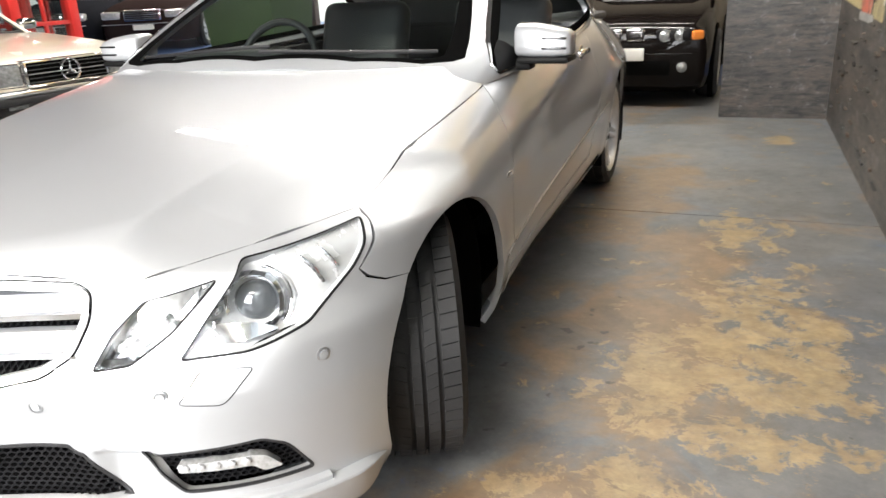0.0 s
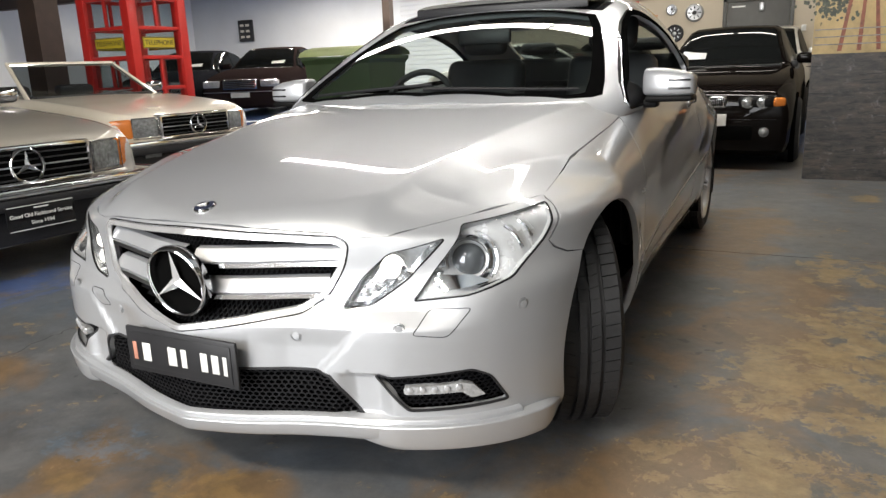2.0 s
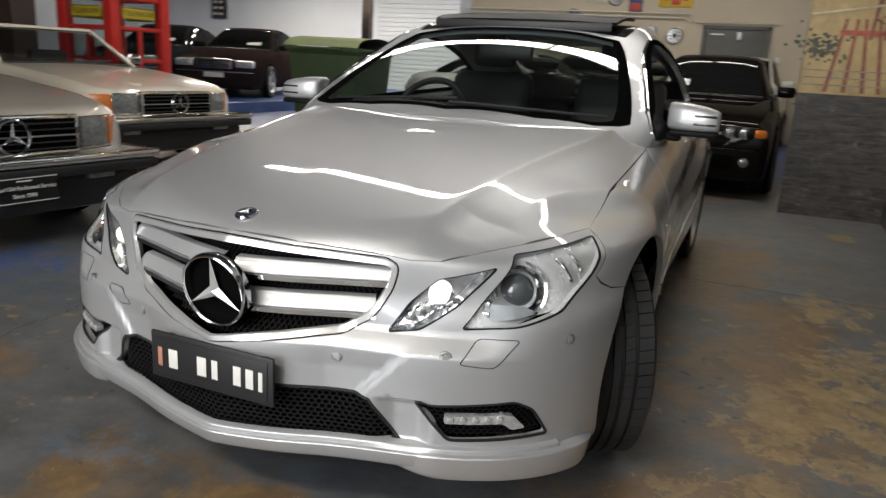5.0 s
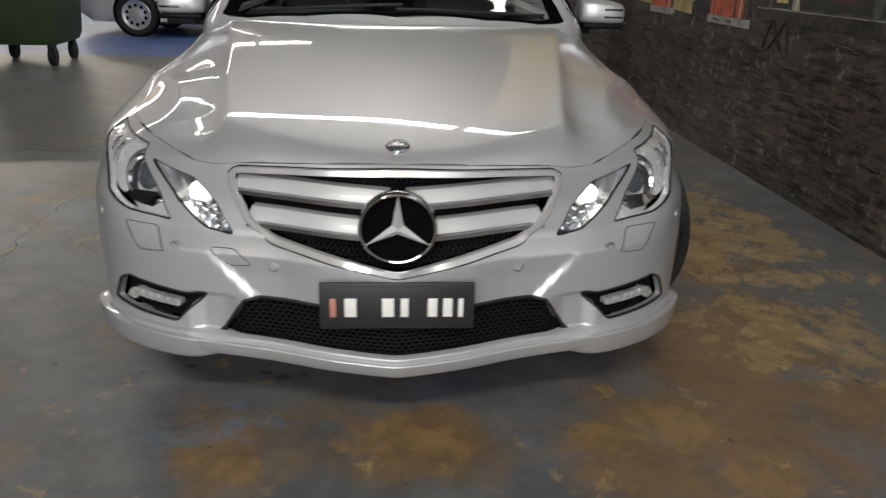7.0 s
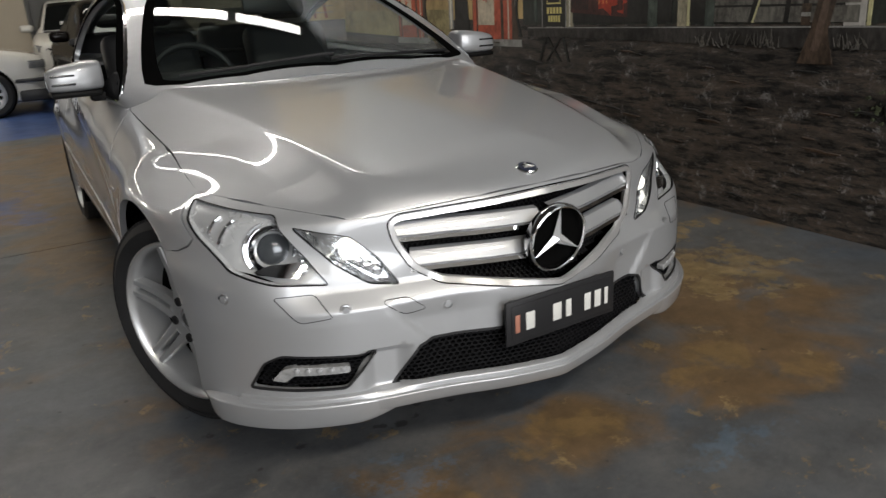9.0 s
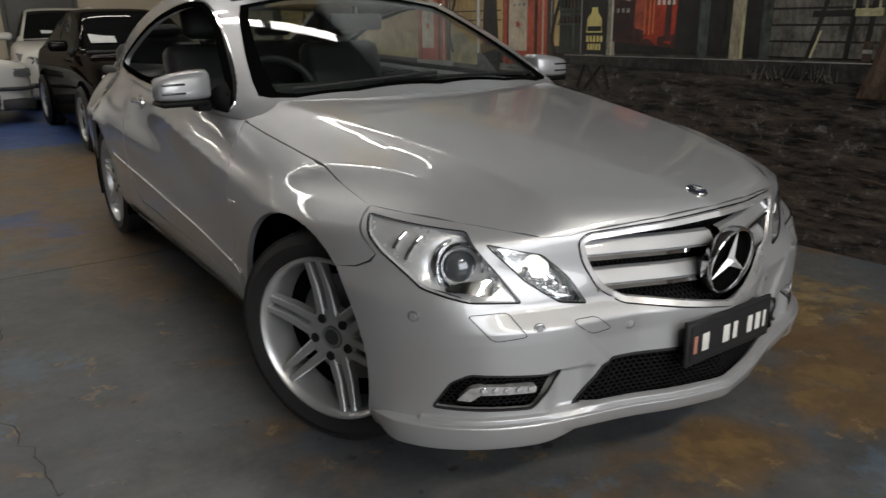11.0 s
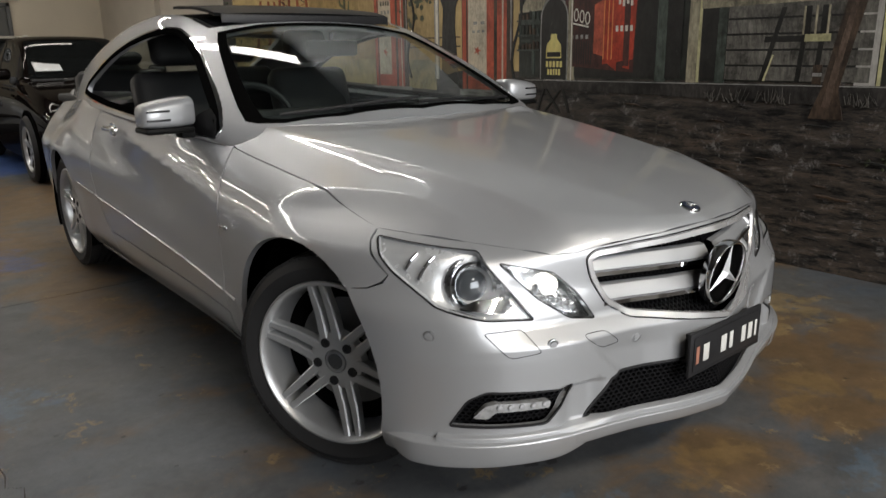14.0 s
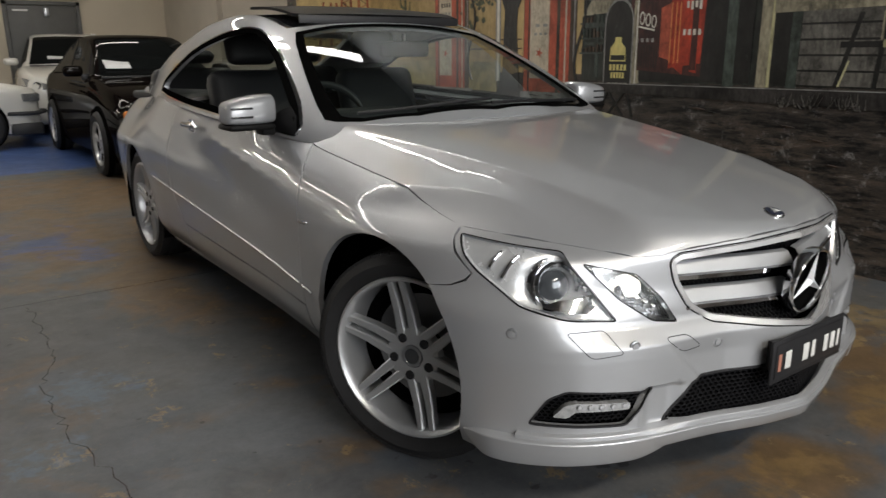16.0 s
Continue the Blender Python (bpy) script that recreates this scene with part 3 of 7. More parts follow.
ws = panel("windscreen", sheet(grown(WIND, -.001), [], lambda a, b: cabin(a, b, -.004), .04, 0, (0, 1.7, .6), .03), WINDSCREEN, coupe, "tinted laminated windscreen")
ROOFGLASS = paint("black_roof_glass", (.012, .013, .015), 0, .1)
panel("roof_glass", sheet(grown(ROOFG, -.003), [], lambda a, b: cabin(a, b, -.002), .05, .008, (0, 1.7, .6), .03), ROOFGLASS, coupe, "black panoramic roof glass")
panel("rear_window", sheet(grown(REARW, -.002), [], lambda a, b: cabin(a, b, -.004), .06, 0, (0, 2.6, .6), .04), REARGLASS, coupe)


def strip(fn, line, width, lift, closed=True, n=None):
    """A raised moulding along a line on a surface: width across, lift proud."""
    pts = dense(line, .012) if closed else line
    a = np.array(grown(pts, width / 2)) if closed else None
    b = np.array(grown(pts, -width / 2)) if closed else None
    bm = B()
    rows = []
    for arr, l in ((a, -.004), (np.array(grown(pts, width * .4)), lift), (np.array(grown(pts, -width * .4)), lift), (b, -.004)):
        rows.append([bm.verts.new(p) for p in fn(arr[:, 0], arr[:, 1], l)])
    m = len(pts)
    for r0, r1 in zip(rows, rows[1:]):
        for i in range(m):
            j = (i + 1) % m
            bm.faces.new((r0[i], r0[j], r1[j], r1[i]))
    bmesh.ops.recalc_face_normals(bm, faces=bm.faces)
    return bm


for flip in (False, True):
    poly = bflipped(SIDEW) if flip else SIDEW
    part("window_trim", strip(cabin, grown(poly, .003), .007, .003), CHROME, coupe, "thin bright window moulding")
    part("window_seal", strip(cabin, grown(poly, -.010), .022, .002), VOID, coupe, "black window rubber")
    sail = rounded([cb(.765, .69, .895), cb(.785, .90, .905), cb(.765, .90, .925), cb(.722, .79, .985), cb(.735, .735, .955)], .006)
    part("mirror_sail", bmesh_from(sheet(bflipped(sail) if flip else sail, [], lambda a, b: cabin(a, b, .003), .02, .004, (0, 1.7, .8))), GASKET, coupe, "black triangle at the mirror base")
part("windscreen_seal", strip(cabin, grown(WIND, -.011), .024, .0015), VOID, coupe, "black bonded glass edge")

# tilted sunroof panel
sun = [(.0, 1.31), (.40, 1.325), (.445, 1.35), (.45, 1.42), (.44, 1.82), (0, 1.84)]
sun = sun + [(-x, y) for x, y in sun[-2:0:-1]]


def sun_fn(x, y, lift=0.0):
    p = cabin(y, .6 * np.arctan2(x, .56))
    z = roof_mid(y) - .022 * (x / .6) ** 2
    return np.stack([x, y, z + .030 + .004 * (y - 1.3)], 1)


panel("sunroof_panel", sheet(sun, [], sun_fn, .06, .012, (0, 1.6, .5)), GASKET, coupe, "raised tinted glass sunroof panel")
bm = B()
box(bm, -.43, .43, 1.31, 1.322, 1.300, 1.336, .003)
part("wind_deflector", bm, BLACK, coupe)

# mirrors
for s in (1, -1):
    bm = B()
    prof = [(-.5, .72, .66), (-.485, .88, .82), (-.44, 1.0, .94), (-.15, 1.02, 1.0), (.2, .92, .97), (.42, .78, .84), (.485, .66, .7), (.5, .5, .5)]
    rings = []
    for u, hz, hy in prof:
        ring = []
        for k in range(20):
            q = 2 * math.pi * k / 20
            c, d = math.cos(q), math.sin(q)
            ring.append(bm.verts.new((s * (.872 + u * .188), .86 + .066 * hy * math.copysign(abs(c) ** .6, c) - .02 * u, .964 - .010 * u + (.064 if d > 0 else .040) * hz * math.copysign(abs(d) ** .5, d))))
        rings.append(ring)
    for a, b in zip(rings, rings[1:]):
        for k in range(20):
            bm.faces.new((a[k], a[(k + 1) % 20], b[(k + 1) % 20], b[k]))
    bm.faces.new(rings[0])
    bm.faces.new(rings[-1])
    bmesh.ops.recalc_face_normals(bm, faces=bm.faces)
    mirror = part("door_mirror", bm, SILVER, coupe, sharp=60)
    bm = box(B(), .79, .962, .795, .925, .908, .930, .010)
    box(bm, .74, .83, .83, .90, .885, .915, .008)
    part("mirror_foot", bm if s > 0 else bmesh_mirror(bm), plain("mirror_base_black", (.006, .006, .006), .5, spec=.12), mirror, "black mirror base")
    bm = B()
    for dz in (0, .03):
        box(bm, .875, .955, .790, .803, .952 + dz, .960 + dz, .0035)
    part("indicator", bm if s > 0 else bmesh_mirror(bm), GLOSSBLACK, mirror, "slim dark indicator slots")
    bm = box(B(), .80, .945, .914, .926, .93, 1.005, .01)
    part("mirror_glass", bm if s > 0 else bmesh_mirror(bm), CHROME, mirror)


# ---- grille, lamps, plate and lip ----
def row_strip(fn, rows, closed=False):
    """A skin between rows of points on a surface; each row is (list of a, list of z, lift)."""
    bm = B()
    vs = [[bm.verts.new(p) for p in fn(np.array(a), np.array(z), l)] for a, z, l in rows]
    for r0, r1 in zip(vs, vs[1:]):
        for i in range(len(r0) - 1):
            bm.faces.new((r0[i], r0[i + 1], r1[i + 1], r1[i]))
    bmesh.ops.recalc_face_normals(bm, faces=bm.faces)
    return bm


def ribbon(verts, faces, p, q, w, n, d):
    """A bar from p to q, w wide, d deep along -n."""
    p, q, n = Vector(p), Vector(q), Vector(n)
    t = (q - p)
    s = t.cross(n).normalized() * (w / 2)
    k = len(verts)
    for c in (p - s, p + s, q + s, q - s):
        verts.append(tuple(c))
    for c in (p - s, p + s, q + s, q - s):
        verts.append(tuple(c - n * d))
    faces += [(k, k + 1, k + 2, k + 3), (k, k + 3, k + 7, k + 4), (k + 1, k + 5, k + 6, k + 2)]


def mesh_part(name, verts, faces, material, parent, label="", kind=""):
    me = bpy.data.meshes.new(name)
    me.from_pydata(verts, [], faces)
    me.materials.append(material)
    ob = new(name, me)
    ob.parent = parent
    return tagged(ob, label, kind=kind)


def lattice(poly, cell, lift, width, depth, hexa):
    """Open mesh clipped to an outline on the nose."""
    pa = np.array(poly)
    lo, hi = pa.min(0) - cell, pa.max(0) + cell
    segs = []
    if hexa:
        h = cell * .8
        ny, nx = int((hi[1] - lo[1]) / (h * .75)) + 2, int((hi[0] - lo[0]) / cell) + 2
        for j in range(ny):
            for i in range(nx):
                cx, cz = lo[0] + (i + .5 * (j % 2)) * cell, lo[1] + j * h * .75
                c = [(cx, cz + h / 2), (cx + cell / 2, cz + h / 4), (cx + cell / 2, cz - h / 4), (cx, cz - h / 2)]
                segs += [(c[0], c[1]), (c[1], c[2]), (c[2], c[3])]
    else:
        h = cell * .62
        ny, nx = int((hi[1] - lo[1]) / h) + 2, int((hi[0] - lo[0]) / cell) + 2
        for j in range(ny):
            for i in range(nx):
                cx, cz = lo[0] + (i + .5 * (j % 2)) * cell, lo[1] + j * h
                segs += [((cx, cz), (cx + cell / 2, cz + h)), ((cx, cz), (cx - cell / 2, cz + h))]
    mid = np.array([((a[0] + b[0]) / 2, (a[1] + b[1]) / 2) for a, b in segs])
    segs = [sg for sg, k in zip(segs, inside(mid, poly)) if k]
    A = nose(np.array([s[0][0] for s in segs]), np.array([s[0][1] for s in segs]), lift)
    Z = nose(np.array([s[1][0] for s in segs]), np.array([s[1][1] for s in segs]), lift)
    verts, faces = [], []
    for p, q in zip(A, Z):
        m = (p + q) / 2
        ribbon(verts, faces, p, q, width, Vector((m[0] * .6, m[1], 0)).normalized(), depth)
    return verts, faces


MESHBLACK = plain("mesh_black", (.008, .008, .009), .45, 0, .2, spec=.1)
grille = panel("grille", sheet(grown(GRILLE, .004), [], lambda a, z: nose(a, z, -.06), .05, 0, (0, .3, .5)), VOID, coupe, "chrome-edged two-bar grille")
v, f_ = lattice(GRILLE, .0155, -.042, .0024, .004, False)
mesh_part("grille_mesh", v, f_, MESHBLACK, grille, kind="stuff")
part("grille_gap", strip(nose, grown(GRILLE, .0055), .0035, .0006), VOID, grille)
part("grille_frame", strip(nose, grown(GRILLE, -.004), .016, .005), plain("bright_frame", (.80, .80, .81), .24, .7, .03), grille, "chrome grille surround")
for s in (1, -1):
    for z0, z1, z2, a1 in ((.667, .630, .618, .438), (.591, .553, .541, .40)):
        a = np.linspace(.02, a1, 26)
        dip = -.012 * (1 - a / a1)
        rows = [(s * a, z0 + dip, -.035), (s * a, z0 - .004 + dip, -.02), (s * a, (z0 + z1) / 2 + dip, -.010), (s * a, z1 + .004 + dip, -.004), (s * a, z1 + dip, -.010)]
        part("slat", row_strip(nose, rows), SILVER, grille, "silver grille bar")
        rows = [(s * a, z1 + dip, -.012), (s * a, z1 - .001 + dip, 0), (s * a, z2 + .001 + dip, .001), (s * a, z2 + dip, -.008), (s * a, z2 - .001 + dip, -.03)]
        part("slat_edge", row_strip(nose, rows), CHROME, grille, "chrome bar edging")

# round emblem with three arms
STAR = plain("polished_star", (.85, .86, .87), .28, .6, .03)
EM = pose(0, -.785, .580, 90 + 8, 0, 0)
bm = B()
lathe(bm, [(.0815, -.012), (.082, .006), (.084, .0105), (.087, .012), (.090, .010), (.0925, .003), (.092, -.006), (.088, -.02)], EM, 64)
emblem = part("emblem", bm, CHROME, grille, "large chrome ring emblem")
part("emblem_backing", lathe(B(), [(0, -.010), (.04, -.010), (.083, -.012)], EM, 48), VOID, emblem)
bm = B()
for k in range(3):
    q = math.pi / 2 + k * 2 * math.pi / 3
    tipv = bm.verts.new((.084 * math.cos(q), .084 * math.sin(q), .006))
    l = bm.verts.new((.0155 * math.cos(q + math.pi / 3), .0155 * math.sin(q + math.pi / 3), .002))
    r = bm.verts.new((.0155 * math.cos(q - math.pi / 3), .0155 * math.sin(q - math.pi / 3), .002))
    c = bm.verts.new((0, 0, .014))
    bm.faces.new((c, tipv, l))
    bm.faces.new((c, r, tipv))
bmesh.ops.transform(bm, matrix=EM, verts=bm.verts)
bmesh.ops.recalc_face_normals(bm, faces=bm.faces)
for fc in bm.faces:
    if fc.normal.y > 0:
        fc.normal_flip()
part("emblem_star", bm, STAR, emblem, smooth=False)
bz = float(bonnet(np.array([0.0]), np.array([-.668]))[0][2])
bm = lathe(B(), [(0, .006), (.012, .006), (.02, .004), (.026, .005), (.029, .002), (.03, -.006)], pose(0, -.668, bz, 16, 0, 0), 32)
part("bonnet_badge", bm, CHROME, coupe, "small round bonnet badge")
bm = lathe(B(), [(.014, .0075), (.0245, .0065), (.0245, .004)], pose(0, -.668, bz, 16, 0, 0), 32)
star_bm = B()
for k in range(3):
    q = math.pi / 2 + k * 2 * math.pi / 3
    P = [(.0225 * math.cos(q), .0225 * math.sin(q), .0082), (.005 * math.cos(q + 1.05), .005 * math.sin(q + 1.05), .0076), (.005 * math.cos(q - 1.05), .005 * math.sin(q - 1.05), .0076), (0, 0, .0115)]
    vv = [star_bm.verts.new(pose(0, -.668, bz, 16, 0, 0) @ Vector(p)) for p in P]
    star_bm.faces.new((vv[3], vv[0], vv[1]))
    star_bm.faces.new((vv[3], vv[2], vv[0]))
part("badge_star", star_bm, STAR, coupe, "small silver badge star", smooth=False)
part("badge_band", bm, plain("dark_enamel", (.02, .025, .05), .3), coupe)

# lower intake
intake = panel("lower_intake", sheet(grown(INTAKE, .004), [], lambda a, z: nose(a, z, -.06), .05, 0, (0, .3, .5)), VOID, coupe, "black honeycomb lower intake")
v, f_ = lattice(grown(INTAKE, .004), .0175, -.016, .0042, .012, True)
mesh_part("honeycomb", v, f_, MESHBLACK, intake, kind="stuff")
part("intake_rim", strip(nose, grown(INTAKE, .0), .008, .002), BLACK, intake)

# lamps
REFLECTOR = plain("lamp_reflector", (.78, .79, .8), .15, .95, .25, 45, .3, 60)
GREYHOUSE = plain("lamp_housing", (.68, .69, .70), .26, .40, .12, 14)
GLASSBALL = paint("lamp_glass", (.10, .11, .12), .3, .08)
CLEARBAR = plain("clear_light_bar", (.50, .51, .52), .2, .4, .3, 60)


def bowl(a, z):
    """Depth of the headlamp housing, deepest round the projector."""
    d2 = (np.abs(a) - .8 * math.atan2(.665, .50)) ** 2 + (z - .612) ** 2
    return -.016 - .06 * np.exp(-d2 / .0042)


for s in (1, -1):
    mir = (lambda p: p) if s > 0 else flipped
    lamp = panel("headlamp", sheet(mir(grown(LAMP, .006)), [], lambda a, z: nose(a, z, bowl(a, z)), .018, 0, (0, .3, .5)), GREYHOUSE, coupe, "clear-lens projector headlamp with chrome innards")
    L2 = mir(LAMP)
    rows = [([p[0] for p in dense(L2, .012)] + [L2[0][0]], [p[1] for p in dense(L2, .012)] + [L2[0][1]], q) for q in (-.002, -.01, -.02)]
    part("lamp_wall", row_strip(nose, rows), GREYHOUSE, lamp)
    c = nose(np.array([s * .8 * math.atan2(.665, .50)]), np.array([.612]), -.055)[0]
    M = pose(*c, 74, 0, s * 22)
    part("projector_ring", lathe(B(), [(.045, -.02), (.047, .014), (.053, .02), (.060, .014), (.063, 0), (.07, -.03)], M, 40), CHROME, lamp)
    part("projector_lens", lathe(B(), [(0, .018), (.015, .017), (.03, .011), (.04, 0), (.044, -.02)], M, 32), GLASSBALL, lamp)
    part("projector_bezel", lathe(B(), [(.060, -.006), (.066, .004), (.072, .006), (.077, .0), (.080, -.03)], M, 40), CHROME, lamp)
    a_c, z_c = .8 * math.atan2(.665, .50), .612
    for dr in (.112, .148):
        arc = [(a_c + dr * 1.05 * math.cos(q), z_c + dr * math.sin(q)) for q in np.radians(np.linspace(-25, 95, 40))]
        keep = inside(np.array(arc), grown(LAMP, -.016))
        arc = [p for p, k in zip(arc, keep) if k]
        if len(arc) > 3:
            pts = nose(np.array([s * p[0] for p in arc]), np.array([p[1] for p in arc]), -.010)
            part("lamp_brow", tube(B(), [tuple(p) for p in pts], .0042, 8), CHROME, lamp)
    bm = B()
    for k in range(6):
        p = nose(np.array([s * (.8 * math.atan2(.60 + .004 * k, .575 - .004 * k))]), np.array([.566 + .022 * k]), -.028)[0]
        box(bm, p[0] - .018, p[0] + .018, p[1] - .004, p[1] + .02, p[2] - .008, p[2] + .008, .003)
    part("reflector_steps", bm, REFLECTOR, lamp)
    WEDGE = rounded([na(.575, -.588, .551), na(.655, -.556, .560), na(.705, -.50, .574), na(.672, -.52, .588), na(.606, -.56, .590)], .008)
    part("reflector_plate", bmesh_from(sheet(mir(WEDGE), [], lambda a, z: nose(a, z, -.022), .015, .012, (0, .3, .5))), CHROME, lamp, "bright reflector plate")
    part("lens", bmesh_from(sheet(mir(LAMP), [], lambda a, z: nose(a, z, -.001), .03, 0, (0, .3, .5))), LENS, lamp, "clear lamp cover").visible_shadow = False
    part("lens_seal", strip(nose, grown(mir(LAMP), .0), .0026, .0008), GASKET, lamp, "black lamp gasket")
    small = panel("side_lamp", sheet(mir(grown(SIDE_LAMP, .004)), [], lambda a, z: nose(a, z, -.045), .02, 0, (0, .3, .5)), REFLECTOR, coupe, "lit inner lamp with clear lens")
    S2 = mir(SIDE_LAMP)
    rows = [([p[0] for p in dense(S2, .012)] + [S2[0][0]], [p[1] for p in dense(S2, .012)] + [S2[0][1]], q) for q in (-.002, -.047)]
    part("lamp_wall", row_strip(nose, rows), REFLECTOR, small)
    c = nose(np.array([s * .8 * math.atan2(.50, .60)]), np.array([.606]), -.03)[0]
    part("bulb", lathe(B(), [(0, .026), (.016, .023), (.025, .012), (.027, -.02)], pose(*c, 90, 0, s * 15), 20), BULB, small, "glowing bulb")
    bm = B()
    for k in range(5):
        p = nose(np.array([s * .8 * math.atan2(.445 + .018 * k, .638 - .012 * k)]), np.array([.548 + .012 * k]), -.03)[0]
        lathe(bm, [(0, .01), (.012, .006), (.016, -.01)], pose(*p, 90, 0, s * 15), 10)
    part("reflector_steps", bm, REFLECTOR, small)
    part("lens", bmesh_from(sheet(mir(SIDE_LAMP), [], lambda a, z: nose(a, z, -.001), .02, 0, (0, .3, .5))), LENS, small).visible_shadow = False
    part("lens_seal", strip(nose, mir(SIDE_LAMP), .0026, .0008), GASKET, small, "black lamp gasket")
    fog = panel("daylight_lamp", sheet(mir(grown(FOG, .004)), [], lambda a, z: nose(a, z, -.045), .03, 0, (0, .3, .5)), VOID, coupe, "black daylight lamp recess with an angled light strip")
    v, f_ = lattice(mir(FOG), .0145, -.03, .0034, .008, True)
    mesh_part("honeycomb", v, f_, MESHBLACK, fog, kind="stuff")
    part("recess_rim", strip(nose, mir(grown(FOG, -.001)), .006, .001), BLACK, fog)
    LEDP = [na(.542, -.654, .338), na(.675, -.60, .345), na(.70, -.585, .338), na(.722, -.565, .308), na(.69, -.585, .305), na(.675, -.60, .322), na(.545, -.655, .320)]
    part("light_bar", bmesh_from(sheet(mir(rounded(LEDP, .006)), [], lambda a, z: nose(a, z, -.006), .012, .02, (0, .3, .5))), CLEARBAR, fog, "row of small clear lights")
    bm = B()
    for t_ in np.linspace(.06, .94, 5):
        x_ = .55 + (.672 - .55) * t_
        p = nose(np.array([s * .8 * math.atan2(x_, .653 - .053 * t_)]), np.array([.331 + .004 * t_]), -.003)[0]
        lathe(bm, [(0, .003), (.007, .001), (.009, -.006)], pose(*p, 90, 0, s * 22), 12)
    part("diode", bm, LED, fog)
    # parking sensors and washer cover
    for x_, z_ in ((.30, .4575), (.547, .484), (.784, .516)):
        a_ = s * .8 * math.atan2(x_, -float(nose_plan(x_)))
        p, n0, n1 = (nose(np.array([a_ + d]), np.array([z_]))[0] for d in (0, -.01, .01))
        yaw = math.degrees(math.atan2(n1[1] - n0[1], n1[0] - n0[0]))
        part("parking_sensor", lathe(B(), [(0, .003), (.0085, .0025), (.009, -.002)], pose(*p, 90, 0, yaw), 20), SILVER, coupe)
        part("sensor_ring", lathe(B(), [(.0105, -.004), (.0115, .0012), (.014, .0005), (.0145, -.004)], pose(*p, 90, 0, yaw), 20), SATIN, coupe)
    W = rounded([(.8 * math.atan2(x_, -float(nose_plan(x_))), z_) for x_, z_ in ((.70, .524), (.622, .522), (.572, .470), (.645, .462))], .012)
    part("washer_cover", strip(nose, mir(W), .0022, .0006), BLACK, coupe, "washer jet cover seam")
W = rounded([(-.8 * math.atan2(x_, -float(nose_plan(x_))), z_) for x_, z_ in ((.465, .492), (.397, .492), (.352, .455), (.41, .448))], .016)
part("towing_cover", strip(nose, W, .0022, .0006), BLACK, coupe, "towing eye cover seam")

# number plate in a black holder, characters as plain bars
plate = part("number_plate", boxed(-.183, .183, -.810, -.80, .332, .452, .004), BLACK, coupe, "black number plate with white characters")
part("plate_face", boxed(-.168, .168, -.8125, -.8105, .346, .440, .001), plain("plate_black", (.02, .02, .022), .35), plate)
for x0, x1 in ((-.128, -.092), (-.040, -.004), (.004, .03), (.068, .098), (.104, .134), (.140, .160)):
    part("plate_mark", boxed(x0 + .004, x1 - .004, -.8140, -.8128, .366, .414, .0005), WHITE_LETTER, plate, "white bar")
part("plate_crest", boxed(-.158, -.144, -.8140, -.8128, .366, .414, .0005), plain("crest_red", (.45, .2, .14), .5), plate)
part("plate_bracket", boxed(-.15, .15, -.802, -.74, .36, .44), BLACK, plate)

# chin lip and corner blades
aa = np.linspace(-.80, .80, 80)
lipz = .014 * np.clip((np.abs(aa) - .05) / .36, 0, 1)
rows = [(aa, lipz + z, l) for z, l in ((.254, -.004), (.250, .012), (.2485, .0135), (.2465, .0140), (.2365, .0150), (.2355, .0190), (.2345, .0225), (.2325, .0240), (.205, .0270), (.199, .0255), (.194, .018), (.192, .0), (.195, -.05))]
part("front_lip", row_strip(nose, rows), SILVER, coupe, "silver chin lip", sharp=35)
for s in (1, -1):
    ab = np.linspace(na(.385, -.75, 0)[0], 0.928, 44)
    w = np.clip((ab - ab[0]) / .17, 0, 1)
    w = w * w * (3 - 2 * w)
    w2 = np.clip((ab - .85) / .078, 0, 1)
    w = w * (1 - .92 * w2 * w2)
    rows = [(s * ab, .233 + (z - .233) * (.10 + .90 * w), -.004 + (l + .004) * (.35 + .65 * w) * (1 - .85 * np.clip((ab - .84) / .105, 0, 1) ** 2)) for z, l in ((.256, -.003), (.253, .022), (.2515, .027), (.2485, .0290), (.200, .0370), (.190, .0365), (.183, .030), (.178, .012), (.183, -.05))]
    part("corner_blade", row_strip(nose, rows), SILVER, coupe, "silver corner splitter", sharp=28)

